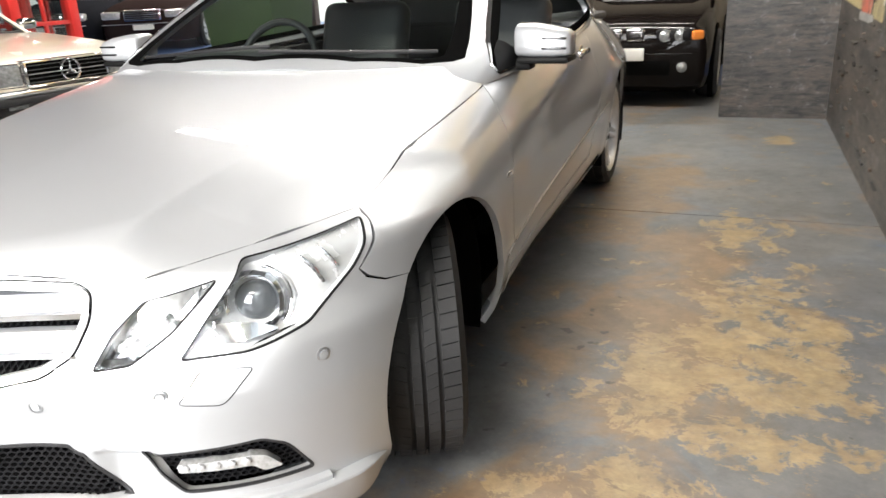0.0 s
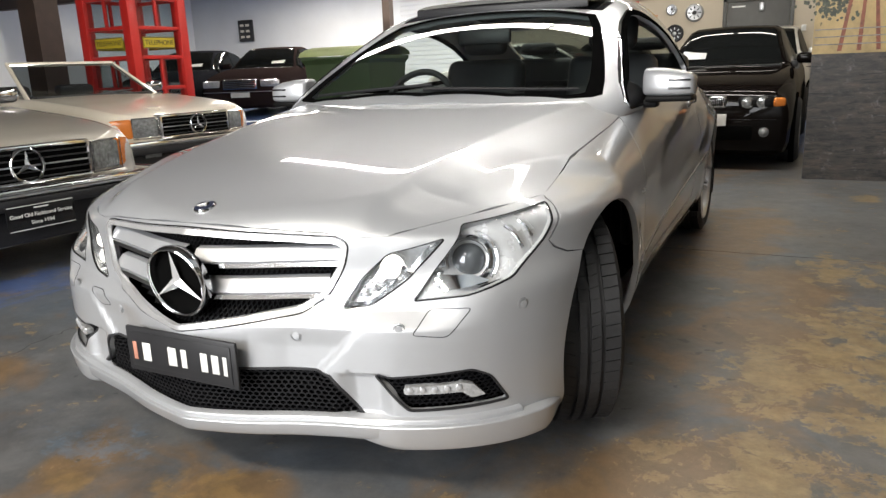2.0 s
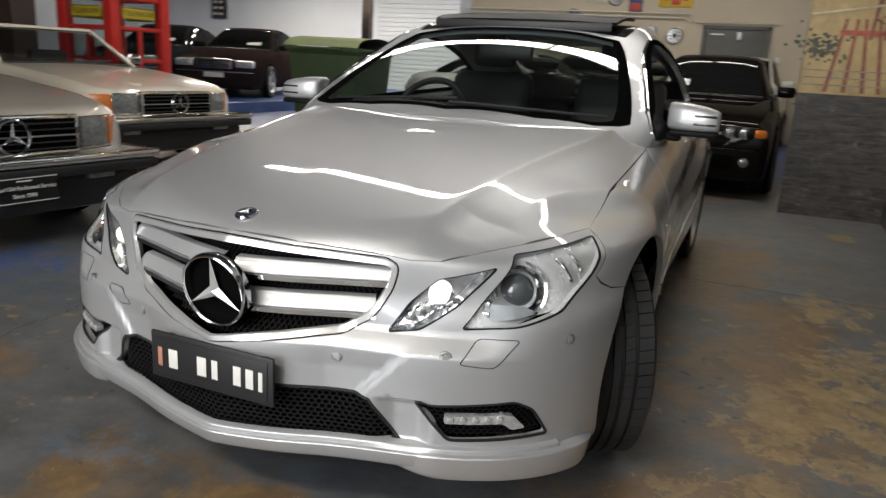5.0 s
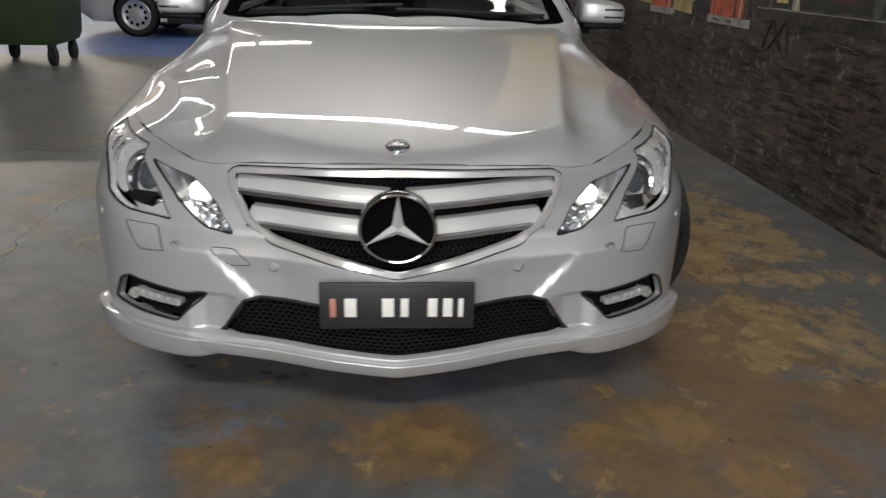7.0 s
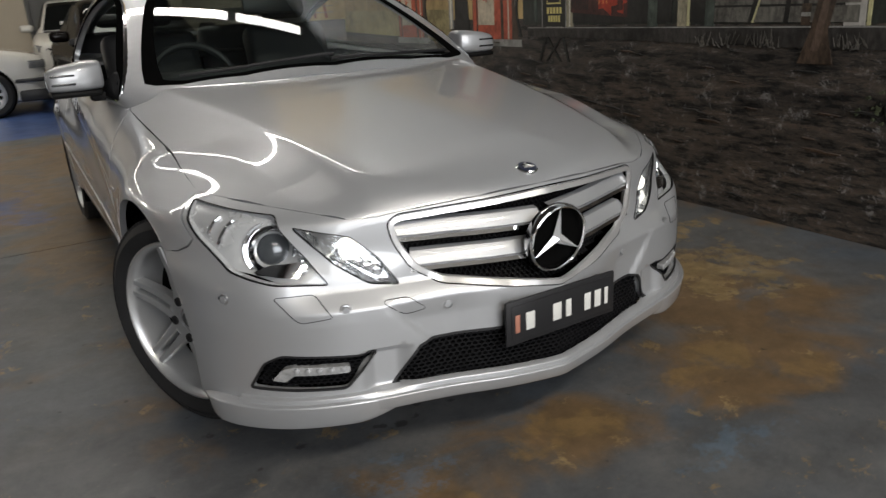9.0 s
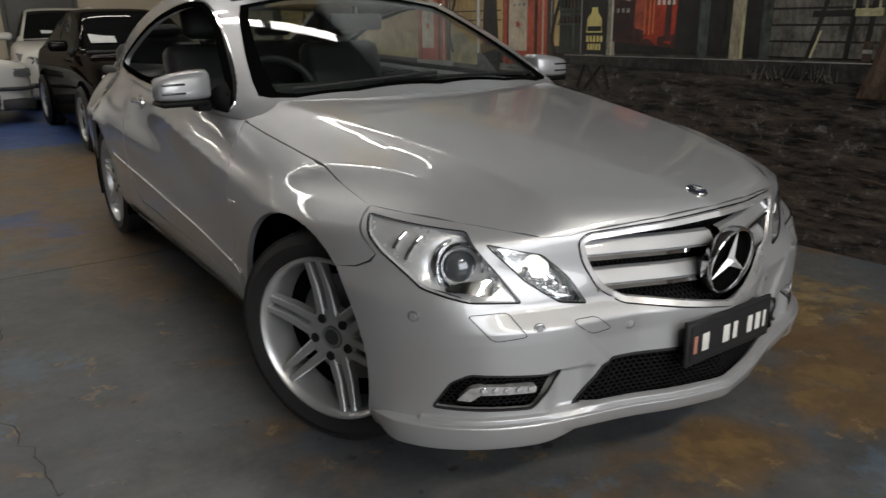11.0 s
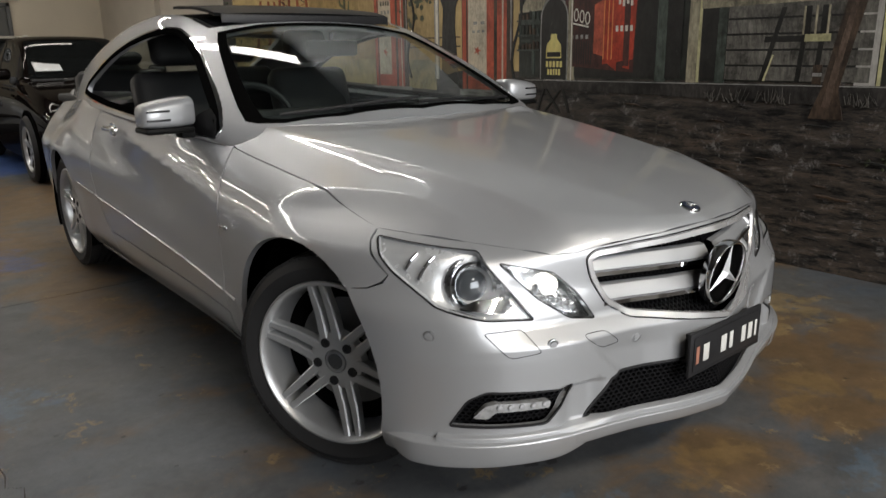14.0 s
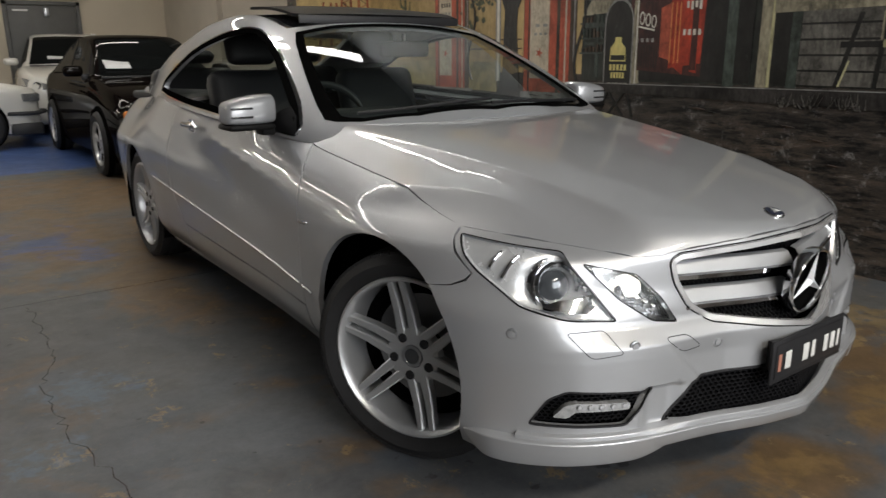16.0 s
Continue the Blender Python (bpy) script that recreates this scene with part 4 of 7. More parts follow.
# ---- wheels ----
CAPGREY = plain("cap_enamel", (.10, .105, .11), .3, .5)
def make_wheel(name, parent, m, spokes=6, twin=True, rim_mat=ALLOY, R=.320, RI=.243, width=.228, detail=True):
    """Axis along local z, outer face at +z."""
    hw = width / 2
    wheel = new(name)
    wheel.parent = parent
    wheel.matrix_local = m
    Rt = R - (.013 if detail else 0)
    bm = lathe(B(), [(RI - .012, -hw + .02), (RI, -hw + .012), (RI + .03, -hw), (R - .035, -hw - .004), (R - .012, -hw + .012), (Rt, -hw + .03), (Rt, hw - .03), (R - .012, hw - .012), (R - .035, hw + .004), (RI + .03, hw), (RI, hw - .012), (RI - .012, hw - .02)], None, 72)
    tyre = part("tyre", bm, RUBBER, wheel, "black road tyre")
    if detail:
        verts, faces = [], []

        def block(q0, q1, z0, z1, skew, r0, r1):
            k = len(verts)
            for q, z in ((q0, z0), (q1, z0), (q1 + skew, z1), (q0 + skew, z1)):
                verts.append((r1 * math.cos(q), r1 * math.sin(q), z))
            for q, z in ((q0, z0), (q1, z0), (q1 + skew, z1), (q0 + skew, z1)):
                verts.append((r0 * math.cos(q), r0 * math.sin(q), z))
            faces.extend([(k, k + 1, k + 2, k + 3), (k, k + 4, k + 5, k + 1), (k + 1, k + 5, k + 6, k + 2), (k + 2, k + 6, k + 7, k + 3), (k + 3, k + 7, k + 4, k)])

        n = 60
        st = 2 * math.pi / n
        for i in range(n):
            q = i * st
            for z0, z1, gap, sk in ((-hw + .014, -hw + .053, .10, .02), (-hw + .066, -hw + .096, .04, .03), (-hw + .107, -hw + .127, .02, 0), (-hw + .138, -hw + .164, .04, -.03), (-hw + .176, hw - .012, .10, -.02)):
                edge_r = R - (.004 if gap == .10 else 0)
                block(q, q + st * (1 - gap), z0, z1, sk, R - .016, edge_r)
        mesh_part("tread", verts, faces, RUBBER, tyre, kind="stuff")
    bm = lathe(B(), [(RI + .003, hw - .016), (RI + .002, hw - .004), (RI - .004, hw - .002), (RI - .011, hw - .008), (RI - .018, hw - .03), (RI - .03, -hw + .03), (RI - .005, -hw + .01)], None, 64)
    part("rim", bm, rim_mat, wheel, "silver alloy rim")
    part("brake_disc", lathe(B(), [(.06, .01), (.165, .01), (.165, -.012), (.06, -.012)], pose(0, 0, -.01), 40), plain("disc_steel", (.25, .25, .25), .35, .9) if detail else SATIN, wheel)
    # added black disc: shade behind the spokes as plain colour
    part("wheel_shade_disc", lathe(B(), [(0, -.003), (RI - .02, -.003)], None, 24), VOID, wheel)
    zs = hw - .025
    for k in range(spokes):
        q = 2 * math.pi * k / spokes
        for off in ((-1, 1) if twin else (0,)):
            bm = B()
            r0, r1 = .06, RI - .008
            w0, w1 = (.0150, .0100) if twin else (.035, .03)
            o0, o1 = (off * .0215, off * .0190) if twin else (0, 0)
            pts = []
            for r, w, o, z in ((r0, w0, o0, zs - .002), ((r0 + r1) / 2, (w0 + w1) / 2, (o0 + o1) / 2, zs - .004), (r1 - .012, w1, o1, zs + .006), (r1 + .003, w1 * 1.15, o1, zs + .010)):
                c, d = math.cos(q), math.sin(q)
                ring = []
                for a_, dz in ((-w, -.03), (-w, -.004), (-w * .7, 0), (w * .7, 0), (w, -.004), (w, -.03)):
                    ring.append(bm.verts.new((r * c - (o + a_) * d, r * d + (o + a_) * c, z + dz)))
                pts.append(ring)
            for a_, b_ in zip(pts, pts[1:]):
                for i in range(5):
                    bm.faces.new((a_[i], a_[i + 1], b_[i + 1], b_[i]))
            bmesh.ops.recalc_face_normals(bm, faces=bm.faces)
            part("spoke", bm, rim_mat, wheel, sharp=30)
    part("hub", lathe(B(), [(.0, zs - .012), (.034, zs - .012), (.036, zs - .003), (.070, zs - .0025), (.084, zs - .008), (.092, zs - .03)], None, 40), rim_mat, wheel)
    part("centre_cap", lathe(B(), [(0, zs - .002), (.024, zs - .003), (.025, zs - .001), (.031, zs - .002), (.033, zs - .012)], None, 32), SATIN, wheel, "round centre cap with a raised ring")
    part("cap_face", lathe(B(), [(0, zs + .0), (.018, zs - .0005), (.0235, zs - .002)], None, 24), CAPGREY, wheel, "dark cap badge")
    for k in range(5):
        q = 2 * math.pi * k / 5 + .3
        part("bolt", lathe(B(), [(0, zs - .002), (.007, zs - .002), (.0075, zs + .001), (.0135, zs + .0015), (.0148, zs - .004)], pose(.060 * math.cos(q), .060 * math.sin(q), 0), 14), BLACK, wheel)
    return wheel


STEER = 27
for s in (1, -1):
    for y, st in ((0, STEER), (2.76, 0)):
        M = pose(s * (.664 if y == 0 else .625), y, .320, 0, 0, st) @ pose(s * .06, 0, 0, 0, 90 * s, 0) @ pose(0, 0, 0, 0, 0, 12)
        make_wheel("wheel", coupe, M)
        bm = B()
        for k in range(21):
            q = math.pi * (k / 20 * 1.25 - .125)
            for xx in (.36, .80):
                bm.verts.new((s * xx, y + .375 * math.cos(q), .325 + .375 * math.sin(q)))
        bm.verts.ensure_lookup_table()
        for k in range(20):
            bm.faces.new((bm.verts[2 * k], bm.verts[2 * k + 1], bm.verts[2 * k + 3], bm.verts[2 * k + 2]))
        bm.faces.new([bm.verts[2 * k] for k in range(21)])
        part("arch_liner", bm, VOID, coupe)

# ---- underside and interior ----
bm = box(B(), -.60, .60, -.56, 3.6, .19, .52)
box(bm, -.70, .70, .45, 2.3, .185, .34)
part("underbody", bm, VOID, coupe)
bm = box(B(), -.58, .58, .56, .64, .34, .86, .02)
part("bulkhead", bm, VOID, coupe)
bm = box(B(), -.60, .60, .62, .98, .74, .915, .05)
box(bm, -.70, .70, .84, 1.0, .66, .88, .03)
box(bm, -.62, -.14, .80, 1.02, .86, .955, .04)
box(bm, -.16, .16, .90, 1.12, .45, .86, .03)
part("dashboard", bm, INTERIOR, coupe, "dark dashboard")
bm = B()
SWM = pose(-.37, 1.17, .875, 65, 0, 0)
tube(bm, [SWM @ Vector((.185 * math.cos(q), .185 * math.sin(q), 0)) for q in np.linspace(0, 2 * math.pi, 40)[:-1]], .016, 8, True)
wheel_part = part("steering_wheel", bm, LEATHER, coupe, "dark leather steering wheel")
bm = lathe(B(), [(0, .03), (.05, .028), (.075, .01), (.08, -.03)], SWM, 24)
for q in (0, math.pi, -math.pi / 2):
    tube(bm, [SWM @ Vector((.06 * math.cos(q), .06 * math.sin(q), .0)), SWM @ Vector((.18 * math.cos(q), .18 * math.sin(q), 0))], .018, 6)
part("wheel_boss", bm, BLACK, wheel_part)
for s in (1, -1):
    for y, wd in ((1.62, .24), (2.55, .26)):
        seat = part("seat", boxed(s * .37 - wd, s * .37 + wd, y - .28, y + .25, .36, .58, .06, seg=3), LEATHER, coupe, "black leather seat")
        bm = box(B(), -wd, wd, -.07, .07, 0, .62, .06, seg=3)
        bmesh.ops.transform(bm, matrix=pose(s * .37, y + .24, .50, -18, 0, 0), verts=bm.verts)
        part("backrest", bm, LEATHER, seat)
        bm = box(B(), -.13, .13, -.05, .05, .64, .82 if y < 2 else .72, .045, seg=3)
        bmesh.ops.transform(bm, matrix=pose(s * .37, y + .24, .50, -14, 0, 0), verts=bm.verts)
        part("headrest", bm, LEATHER, seat)
    bm = box(B(), s * .72 - .02, s * .72 + .02, .84, 2.6, .34, .90, .015)
    part("door_card", bm, INTERIOR, coupe)
part("rear_shelf", boxed(-.62, .62, 2.85, 3.5, .90, .95, .02), INTERIOR, coupe)
bm = box(B(), -.13, .13, 1.13, 1.16, 1.155, 1.225, .015)
cyl(bm, .010, .04, pose(0, 1.15, 1.235, 0, 0, 0), 8)
part("rear_view_mirror", bm, BLACK, coupe)
for x0, x1, yb in ((-.56, .02, .03), (.0, .58, .015)):
    bm = B()
    wx = np.linspace(x0, x1, 14)
    pts = cabin(.532 + .105 * (wx / .62) ** 2 + yb * np.linspace(0, 1, 14), .6 * np.arctan2(wx, .165), .010)
    tube(bm, [tuple(p) for p in pts], .0065, 6)
    part("wiper", bm, BLACK, coupe)
part("cowl", bmesh_from(sheet([(-.66, .585), (-.4, .50), (0, .465), (.4, .50), (.66, .585), (.69, .70), (.4, .62), (0, .56), (-.4, .62), (-.69, .70)], [], lambda x, y: bonnet(x, y, -.022), .05, 0, (0, .5, .3))), BLACK, coupe)


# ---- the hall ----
FRONT_FILL_WATTS, TUBE_WATTS, SKY_WATTS = 350, 9, 44
def floor_material():
    m, nt, b = node_mat("worn_painted_concrete")
    geo = nt.nodes.new("ShaderNodeNewGeometry")

    def nz(scale, detail=6.0, rough=0.6, dist=0.0):
        n = nt.nodes.new("ShaderNodeTexNoise")
        n.inputs["Scale"].default_value, n.inputs["Detail"].default_value = scale, detail
        n.inputs["Roughness"].default_value, n.inputs["Distortion"].default_value = rough, dist
        link(nt, geo.outputs["Position"], n.inputs["Vector"])
        return n.outputs[0]

    def math_node(op, a, c, clamp=False):
        k = nt.nodes.new("ShaderNodeMath")
        k.operation, k.use_clamp = op, clamp
        for i, v in enumerate((a, c)):
            if isinstance(v, (int, float)):
                k.inputs[i].default_value = v
            else:
                link(nt, v, k.inputs[i])
        return k.outputs[0]

    def mixc(fac, a, c):
        k = nt.nodes.new("ShaderNodeMix")
        k.data_type = "RGBA"
        link(nt, fac, k.inputs[0])
        for i, v in ((6, a), (7, c)):
            if isinstance(v, tuple):
                k.inputs[i].default_value = (*v, 1)
            else:
                link(nt, v, k.inputs[i])
        return k.outputs[2]

    sep = nt.nodes.new("ShaderNodeSeparateXYZ")
    link(nt, geo.outputs["Position"], sep.inputs[0])

    def spot(x, y, rx, ry):
        dx = math_node("DIVIDE", math_node("SUBTRACT", sep.outputs[0], x), rx)
        dy = math_node("DIVIDE", math_node("SUBTRACT", sep.outputs[1], y), ry)
        d = math_node("ADD", math_node("MULTIPLY", dx, dx), math_node("MULTIPLY", dy, dy))
        return math_node("SUBTRACT", 1.0, d, True)

    def spots(*cs):
        out = spot(*cs[0])
        for c in cs[1:]:
            out = math_node("MAXIMUM", out, spot(*c))
        return out

    def cut(source, lo, hi):
        return ramp_node(nt, source, [(lo, (0, 0, 0)), (hi, (1, 1, 1))]).outputs[0]

    def stain(source, lo, hi, strength, colour, under):
        return mixc(math_node("MULTIPLY", cut(source, lo, hi), strength), under, colour)

    big, mid, fine = nz(0.9, 5), nz(6.5, 13, 0.76, 0.3), nz(60.0, 6)
    col = ramp_node(nt, big, [(.3, (.072, .077, .084)), (.5, (.104, .108, .113)), (.7, (.140, .140, .138))]).outputs[0]
    # cloudy trodden dirt and pale rubbed places
    col = stain(nz(2.4, 9, .62, .4), .50, .70, .5, (.058, .055, .054), col)
    col = stain(nz(4.3, 11, .7, .3), .54, .70, .3, (.19, .185, .175), col)
    col = stain(nz(1.3, 8, .6, .5), .50, .66, .45, (.080, .112, .155), col)
    # brown stains soaked into the slab
    soak = spots((-.1, -.78, .62, .26), (.72, -.80, .45, .34), (1.15, -.45, .55, .7), (-.6, 5.3, 1.7, 1.5), (-1.1, 3.4, .75, 1.5), (-.95, 2.0, .3, .9), (1.25, 1.0, .5, 1.3), (1.0, 2.6, .35, 1.3), (-1.5, -.6, .5, .3))
    col = stain(math_node("ADD", nz(2.6, 9, .62, .5), math_node("MULTIPLY", soak, .24)), .55, .72, .82, (.180, .110, .048), col)
    # ochre undercoat: soft in front of the car, flaked with hard edges beside it
    soft = spots((.68, -.80, .30, .22), (.02, -.78, .34, .14), (.85, -.98, .25, .16), (-.32, -.90, .2, .1))
    col = stain(math_node("ADD", nz(5.0, 11, .66, .4), math_node("MULTIPLY", soft, .22)), .66, .74, .75, (.235, .155, .068), col)
    flake = spots((1.62, .80, .42, .95), (1.30, .55, .25, .45), (1.35, -.2, .45, .4), (1.75, 4.1, .2, .2), (1.55, 2.0, .25, .4))
    bare = ramp_node(nt, math_node("ADD", math_node("MULTIPLY", flake, .165), mid), [(.60, (0, 0, 0)), (.612, (.8, .8, .8)), (.72, (1, 1, 1))]).outputs[0]
    ochre = ramp_node(nt, nz(16, 5), [(.3, (.22, .150, .070)), (.7, (.36, .265, .130))]).outputs[0]
    col = mixc(math_node("MULTIPLY", bare, .8), col, ochre)
    # blue paint deeper in the hall, with worn islands nearer by
    edge = math_node("ADD", sep.outputs[1], math_node("MULTIPLY", nz(2.2, 6), .5))
    blue = cut(math_node("SUBTRACT", edge, 6.80), .28, .42)
    isle = spots((-1.3, 3.45, .42, .85), (-2.4, .35, .55, .7), (-1.05, 3.0, .2, .4), (-3.2, -.4, .9, .6))
    isle = cut(math_node("ADD", nz(3.4, 10, .72, .4), math_node("MULTIPLY", isle, .25)), .64, .76)
    scr = spots((-1.70, .58, .20, .22), (-.50, -.72, .30, .16), (-1.5, 1.0, .3, .3), (.35, -1.1, .3, .12))
    scr = cut(math_node("ADD", nz(11.0, 12, .8), math_node("MULTIPLY", scr, .2)), .64, .71)
    bluecol = ramp_node(nt, nz(2.2, 6), [(.35, (.030, .070, .22)), (.7, (.060, .125, .34))]).outputs[0]
    col = mixc(math_node("MULTIPLY", math_node("MAXIMUM", blue, math_node("MULTIPLY", isle, .75)), .92), col, bluecol)
    col = mixc(math_node("MULTIPLY", scr, .45), col, (.115, .185, .26))
    # dark stains, deepened by nose and sill to dim floor lit too strongly
    dark = cut(math_node("ADD", nz(1.9, 7, .65, .6), math_node("MULTIPLY", spots((-.95, -.72, .8, .45), (.1, -.45, .9, .3), (1.0, .6, .25, .9)), .13)), .58, .74)
    col = mixc(math_node("MULTIPLY", dark, .5), col, (.045, .042, .040))
    # oil drips, specks and grit
    drips = cut(math_node("ADD", nz(14.0, 4, .5), math_node("MULTIPLY", spots((1.05, .75, .2, .3), (-.3, -.3, .6, .3), (.3, .3, .6, .5)), .1)), .70, .73)
    col = mixc(math_node("MULTIPLY", drips, .7), col, (.022, .02, .019))
    col = mixc(math_node("MULTIPLY", cut(fine, .64, .70), .28), col, (.24, .23, .21))
    col = mixc(math_node("MULTIPLY", cut(nz(85.0, 8, .8), .57, .66), .28), col, (.05, .048, .046))
    mottle = nt.nodes.new("ShaderNodeMix")
    mottle.data_type, mottle.blend_type = "RGBA", "MULTIPLY"
    mottle.inputs[0].default_value = 1.0
    link(nt, col, mottle.inputs[6])
    link(nt, ramp_node(nt, nz(7.5, 15, .82, .2), [(.36, (.74, .74, .75)), (.5, (1.0, 1.0, .99)), (.64, (1.24, 1.22, 1.2))]).outputs[0], mottle.inputs[7])
    link(nt, mottle.outputs[2], b.inputs["Base Color"])
    rr = nt.nodes.new("ShaderNodeMapRange")
    rr.inputs[3].default_value, rr.inputs[4].default_value = .26, .54
    link(nt, mid, rr.inputs[0])
    link(nt, rr.outputs[0], b.inputs["Roughness"])
    bump_node(nt, b, math_node("ADD", mid, math_node("MULTIPLY", bare, -.5)), .2, .004)
    return m


FLOOR = floor_material()
floor = empty("floor", "worn grey painted concrete floor with ochre and blue patches", "floor", kind="structure")
X0, X1, Y0, Y1 = -24.0, 6.0, -7.0, 24.0
for y0, y1 in ((Y0, 2.205), (2.213, 9.6), (9.608, Y1)):
    part("floor_slab", boxed(X0, X1, y0, y1, -.2, 0), FLOOR, floor, smooth=False)
part("floor_bed", boxed(X0, X1, Y0, Y1, -.4, -.205), plain("joint_dirt", (.03, .028, .025), .9), floor, smooth=False)
# hairline crack
bm = B()
rng = random.Random(4)
crack_x = spline((-.6, -1.46), (.3, -1.54), (.65, -1.60), (1.06, -1.62), (1.49, -1.54), (2.13, -1.53))
pts = []
y = 2.15
while y > -.6:
    pts.append(Vector((float(crack_x(y)) + rng.uniform(-.018, .018), y, .0008)))
    y -= rng.uniform(.02, .07)
ws_ = [rng.uniform(.0008, .0022) for _ in pts]
ra = [bm.verts.new((p.x - w, p.y, p.z)) for p, w in zip(pts, ws_)]
rb = [bm.verts.new((p.x + w, p.y, p.z)) for p, w in zip(pts, ws_)]
for i in range(len(pts) - 1):
    bm.faces.new((ra[i], rb[i], rb[i + 1], ra[i + 1]))
part("crack", bm, plain("crack_dirt", (.035, .03, .026), .9), floor, smooth=False)

PALEBRICK = plain("painted_brick", (.54, .49, .41), .75, 0, .1, 1.2, .5, 60)
CREAM = plain("cream_wall_paint", (.58, .51, .395), .7, 0, .08, .8, .2, 40)
WHITEWALL = plain("white_wall_paint", (.66, .68, .70), .75, 0, .06, .6, .2, 30)
GREYWALL = plain("grey_wall_paint", (.33, .33, .33), .75, 0, .15, 1.0, .2, 30)
CEIL = plain("ceiling_sheet", (.11, .11, .108), .8, 0, .12, .7)
BEAM = plain("brown_steel", (.07, .045, .035), .55, 0, .2)


def wall(name, x0, x1, y0, y1, z0, z1, mat, label):
    return tagged(part(name, boxed(x0, x1, y0, y1, z0, z1), mat, None, smooth=False), label, "wall", kind="structure")


HT = 5.2
wall("wall_back", -5.0, 6.0, 13.0, 13.25, 0, HT, CREAM, "cream painted back wall hung with signs and hubcaps")
wall("wall_corner", -5.25, -5.0, 13.0, 24.0, 0, HT, WHITEWALL, "white painted return wall")
wall("wall_far", -24.0, -5.25, 23.75, 24.0, 0, HT, WHITEWALL, "white painted far wall with steel columns")
wall("wall_left", -24.25, -24.0, -7.0, 24.0, 0, HT, WHITEWALL, "white painted side wall")
# unseen front wall with an assumed opening, placed to light the coupe's nose
wall("wall_front", -24.0, -3.6, -7.25, -7.0, 0, HT, GREYWALL, "unseen grey front wall beside an added opening for fill light")
wall("wall_front_2", 1.2, 6.0, -7.25, -7.0, 0, HT, GREYWALL, "unseen grey front wall beside an added opening for fill light")
wall("wall_front_3", -3.6, 1.2, -7.25, -7.0, 4.5, HT, GREYWALL, "unseen grey wall over the added opening for fill light")
wall("wall_front_4", -3.6, 1.2, -7.25, -7.0, 0, .9, GREYWALL, "unseen grey wall under the added opening for fill light")
# fill lamp added in that opening to brighten bumper and bonnet
day = bpy.data.lights.new("front_fill", "AREA")
day.shape, day.size, day.size_y, day.energy, day.color = "RECTANGLE", 4.7, 3.5, FRONT_FILL_WATTS, (.97, .98, 1.0)
new("front_fill", day).matrix_world = pose(-1.2, -7.1, 2.7, -90, 0, 0) @ pose(0, 0, 0, 180, 0, 0)
wall("wall_side", 2.42, 2.66, 5.2, 13.0, 0, HT, PALEBRICK, "whitewashed brick side wall")
tagged(part("ceiling", boxed(X0, X1, Y0, Y1, HT, HT + .2), CEIL, None, smooth=False), "pale sheeted roof lining", "ceiling", kind="structure")
for y in (-4.0, 1.0, 8.6, 12.2, 16.0):
    tagged(part("roof_beam", boxed(X0, X1, y - .1, y + .1, HT - .45, HT - .01), BEAM, None, smooth=False), "brown steel roof beam", "beam", kind="structure")

# mural wall and its end pier
def mural_material():
    m, nt, b = node_mat("painted_mural")
    geo = nt.nodes.new("ShaderNodeNewGeometry")
    sep = nt.nodes.new("ShaderNodeSeparateXYZ")
    link(nt, geo.outputs["Position"], sep.inputs[0])
    tcs = nt.nodes.new("ShaderNodeVectorMath")
    tcs.operation = "MULTIPLY"
    tcs.inputs[1].default_value = (1.0, .8, 4.6)
    link(nt, geo.outputs["Position"], tcs.inputs[0])
    n1, n2, n3 = (nt.nodes.new("ShaderNodeTexNoise") for _ in range(3))
    for n, sc, dt in ((n1, 1.6, 8), (n2, 6.5, 13), (n3, 22.0, 5)):
        n.inputs["Scale"].default_value, n.inputs["Detail"].default_value, n.inputs["Roughness"].default_value = sc, dt, .84
        link(nt, (tcs if n is not n3 else geo).outputs[0], n.inputs["Vector"])
    r = ramp_node(nt, n2.outputs[0], [(.42, (.008, .008, .008)), (.465, (.030, .029, .028)), (.49, (.07, .067, .064)), (.51, (.095, .072, .054)), (.53, (.042, .040, .039)), (.55, (.105, .088, .074)), (.575, (.05, .047, .045)), (.61, (.17, .16, .15))])
    r2 = ramp_node(nt, n1.outputs[0], [(.4, (.32, .33, .35)), (.52, (.8, .77, .74)), (.62, (1.25, 1.12, 1.0))])
    mx = nt.nodes.new("ShaderNodeMix")
    mx.data_type, mx.blend_type = "RGBA", "MULTIPLY"
    mx.inputs[0].default_value = 1.0
    link(nt, r.outputs[0], mx.inputs[6])
    link(nt, r2.outputs[0], mx.inputs[7])
    # pale flecks: glints of the raised gloss put into the colour
    fl = nt.nodes.new("ShaderNodeTexNoise")
    fl.inputs["Scale"].default_value, fl.inputs["Detail"].default_value, fl.inputs["Roughness"].default_value = 7.0, 13, .9
    link(nt, geo.outputs[0], fl.inputs["Vector"])
    flr = ramp_node(nt, fl.outputs[0], [(.55, (0, 0, 0)), (.60, (.6, .6, .6))])
    mf = nt.nodes.new("ShaderNodeMix")
    mf.data_type = "RGBA"
    mf.inputs[7].default_value = (.30, .295, .29, 1)
    link(nt, flr.outputs[0], mf.inputs[0])
    link(nt, mx.outputs[2], mf.inputs[6])
    link(nt, mf.outputs[2], b.inputs["Base Color"])
    b.inputs["Roughness"].default_value = .42
    bump_node(nt, b, n3.outputs[0], .25, .004)
    return m


MURAL = mural_material()
tagged(part("wall_mural", boxed(2.13, 2.42, -7.0, 5.2, 0, HT), MURAL, None, smooth=False), "side wall painted with a dark village street mural", "wall", kind="structure")
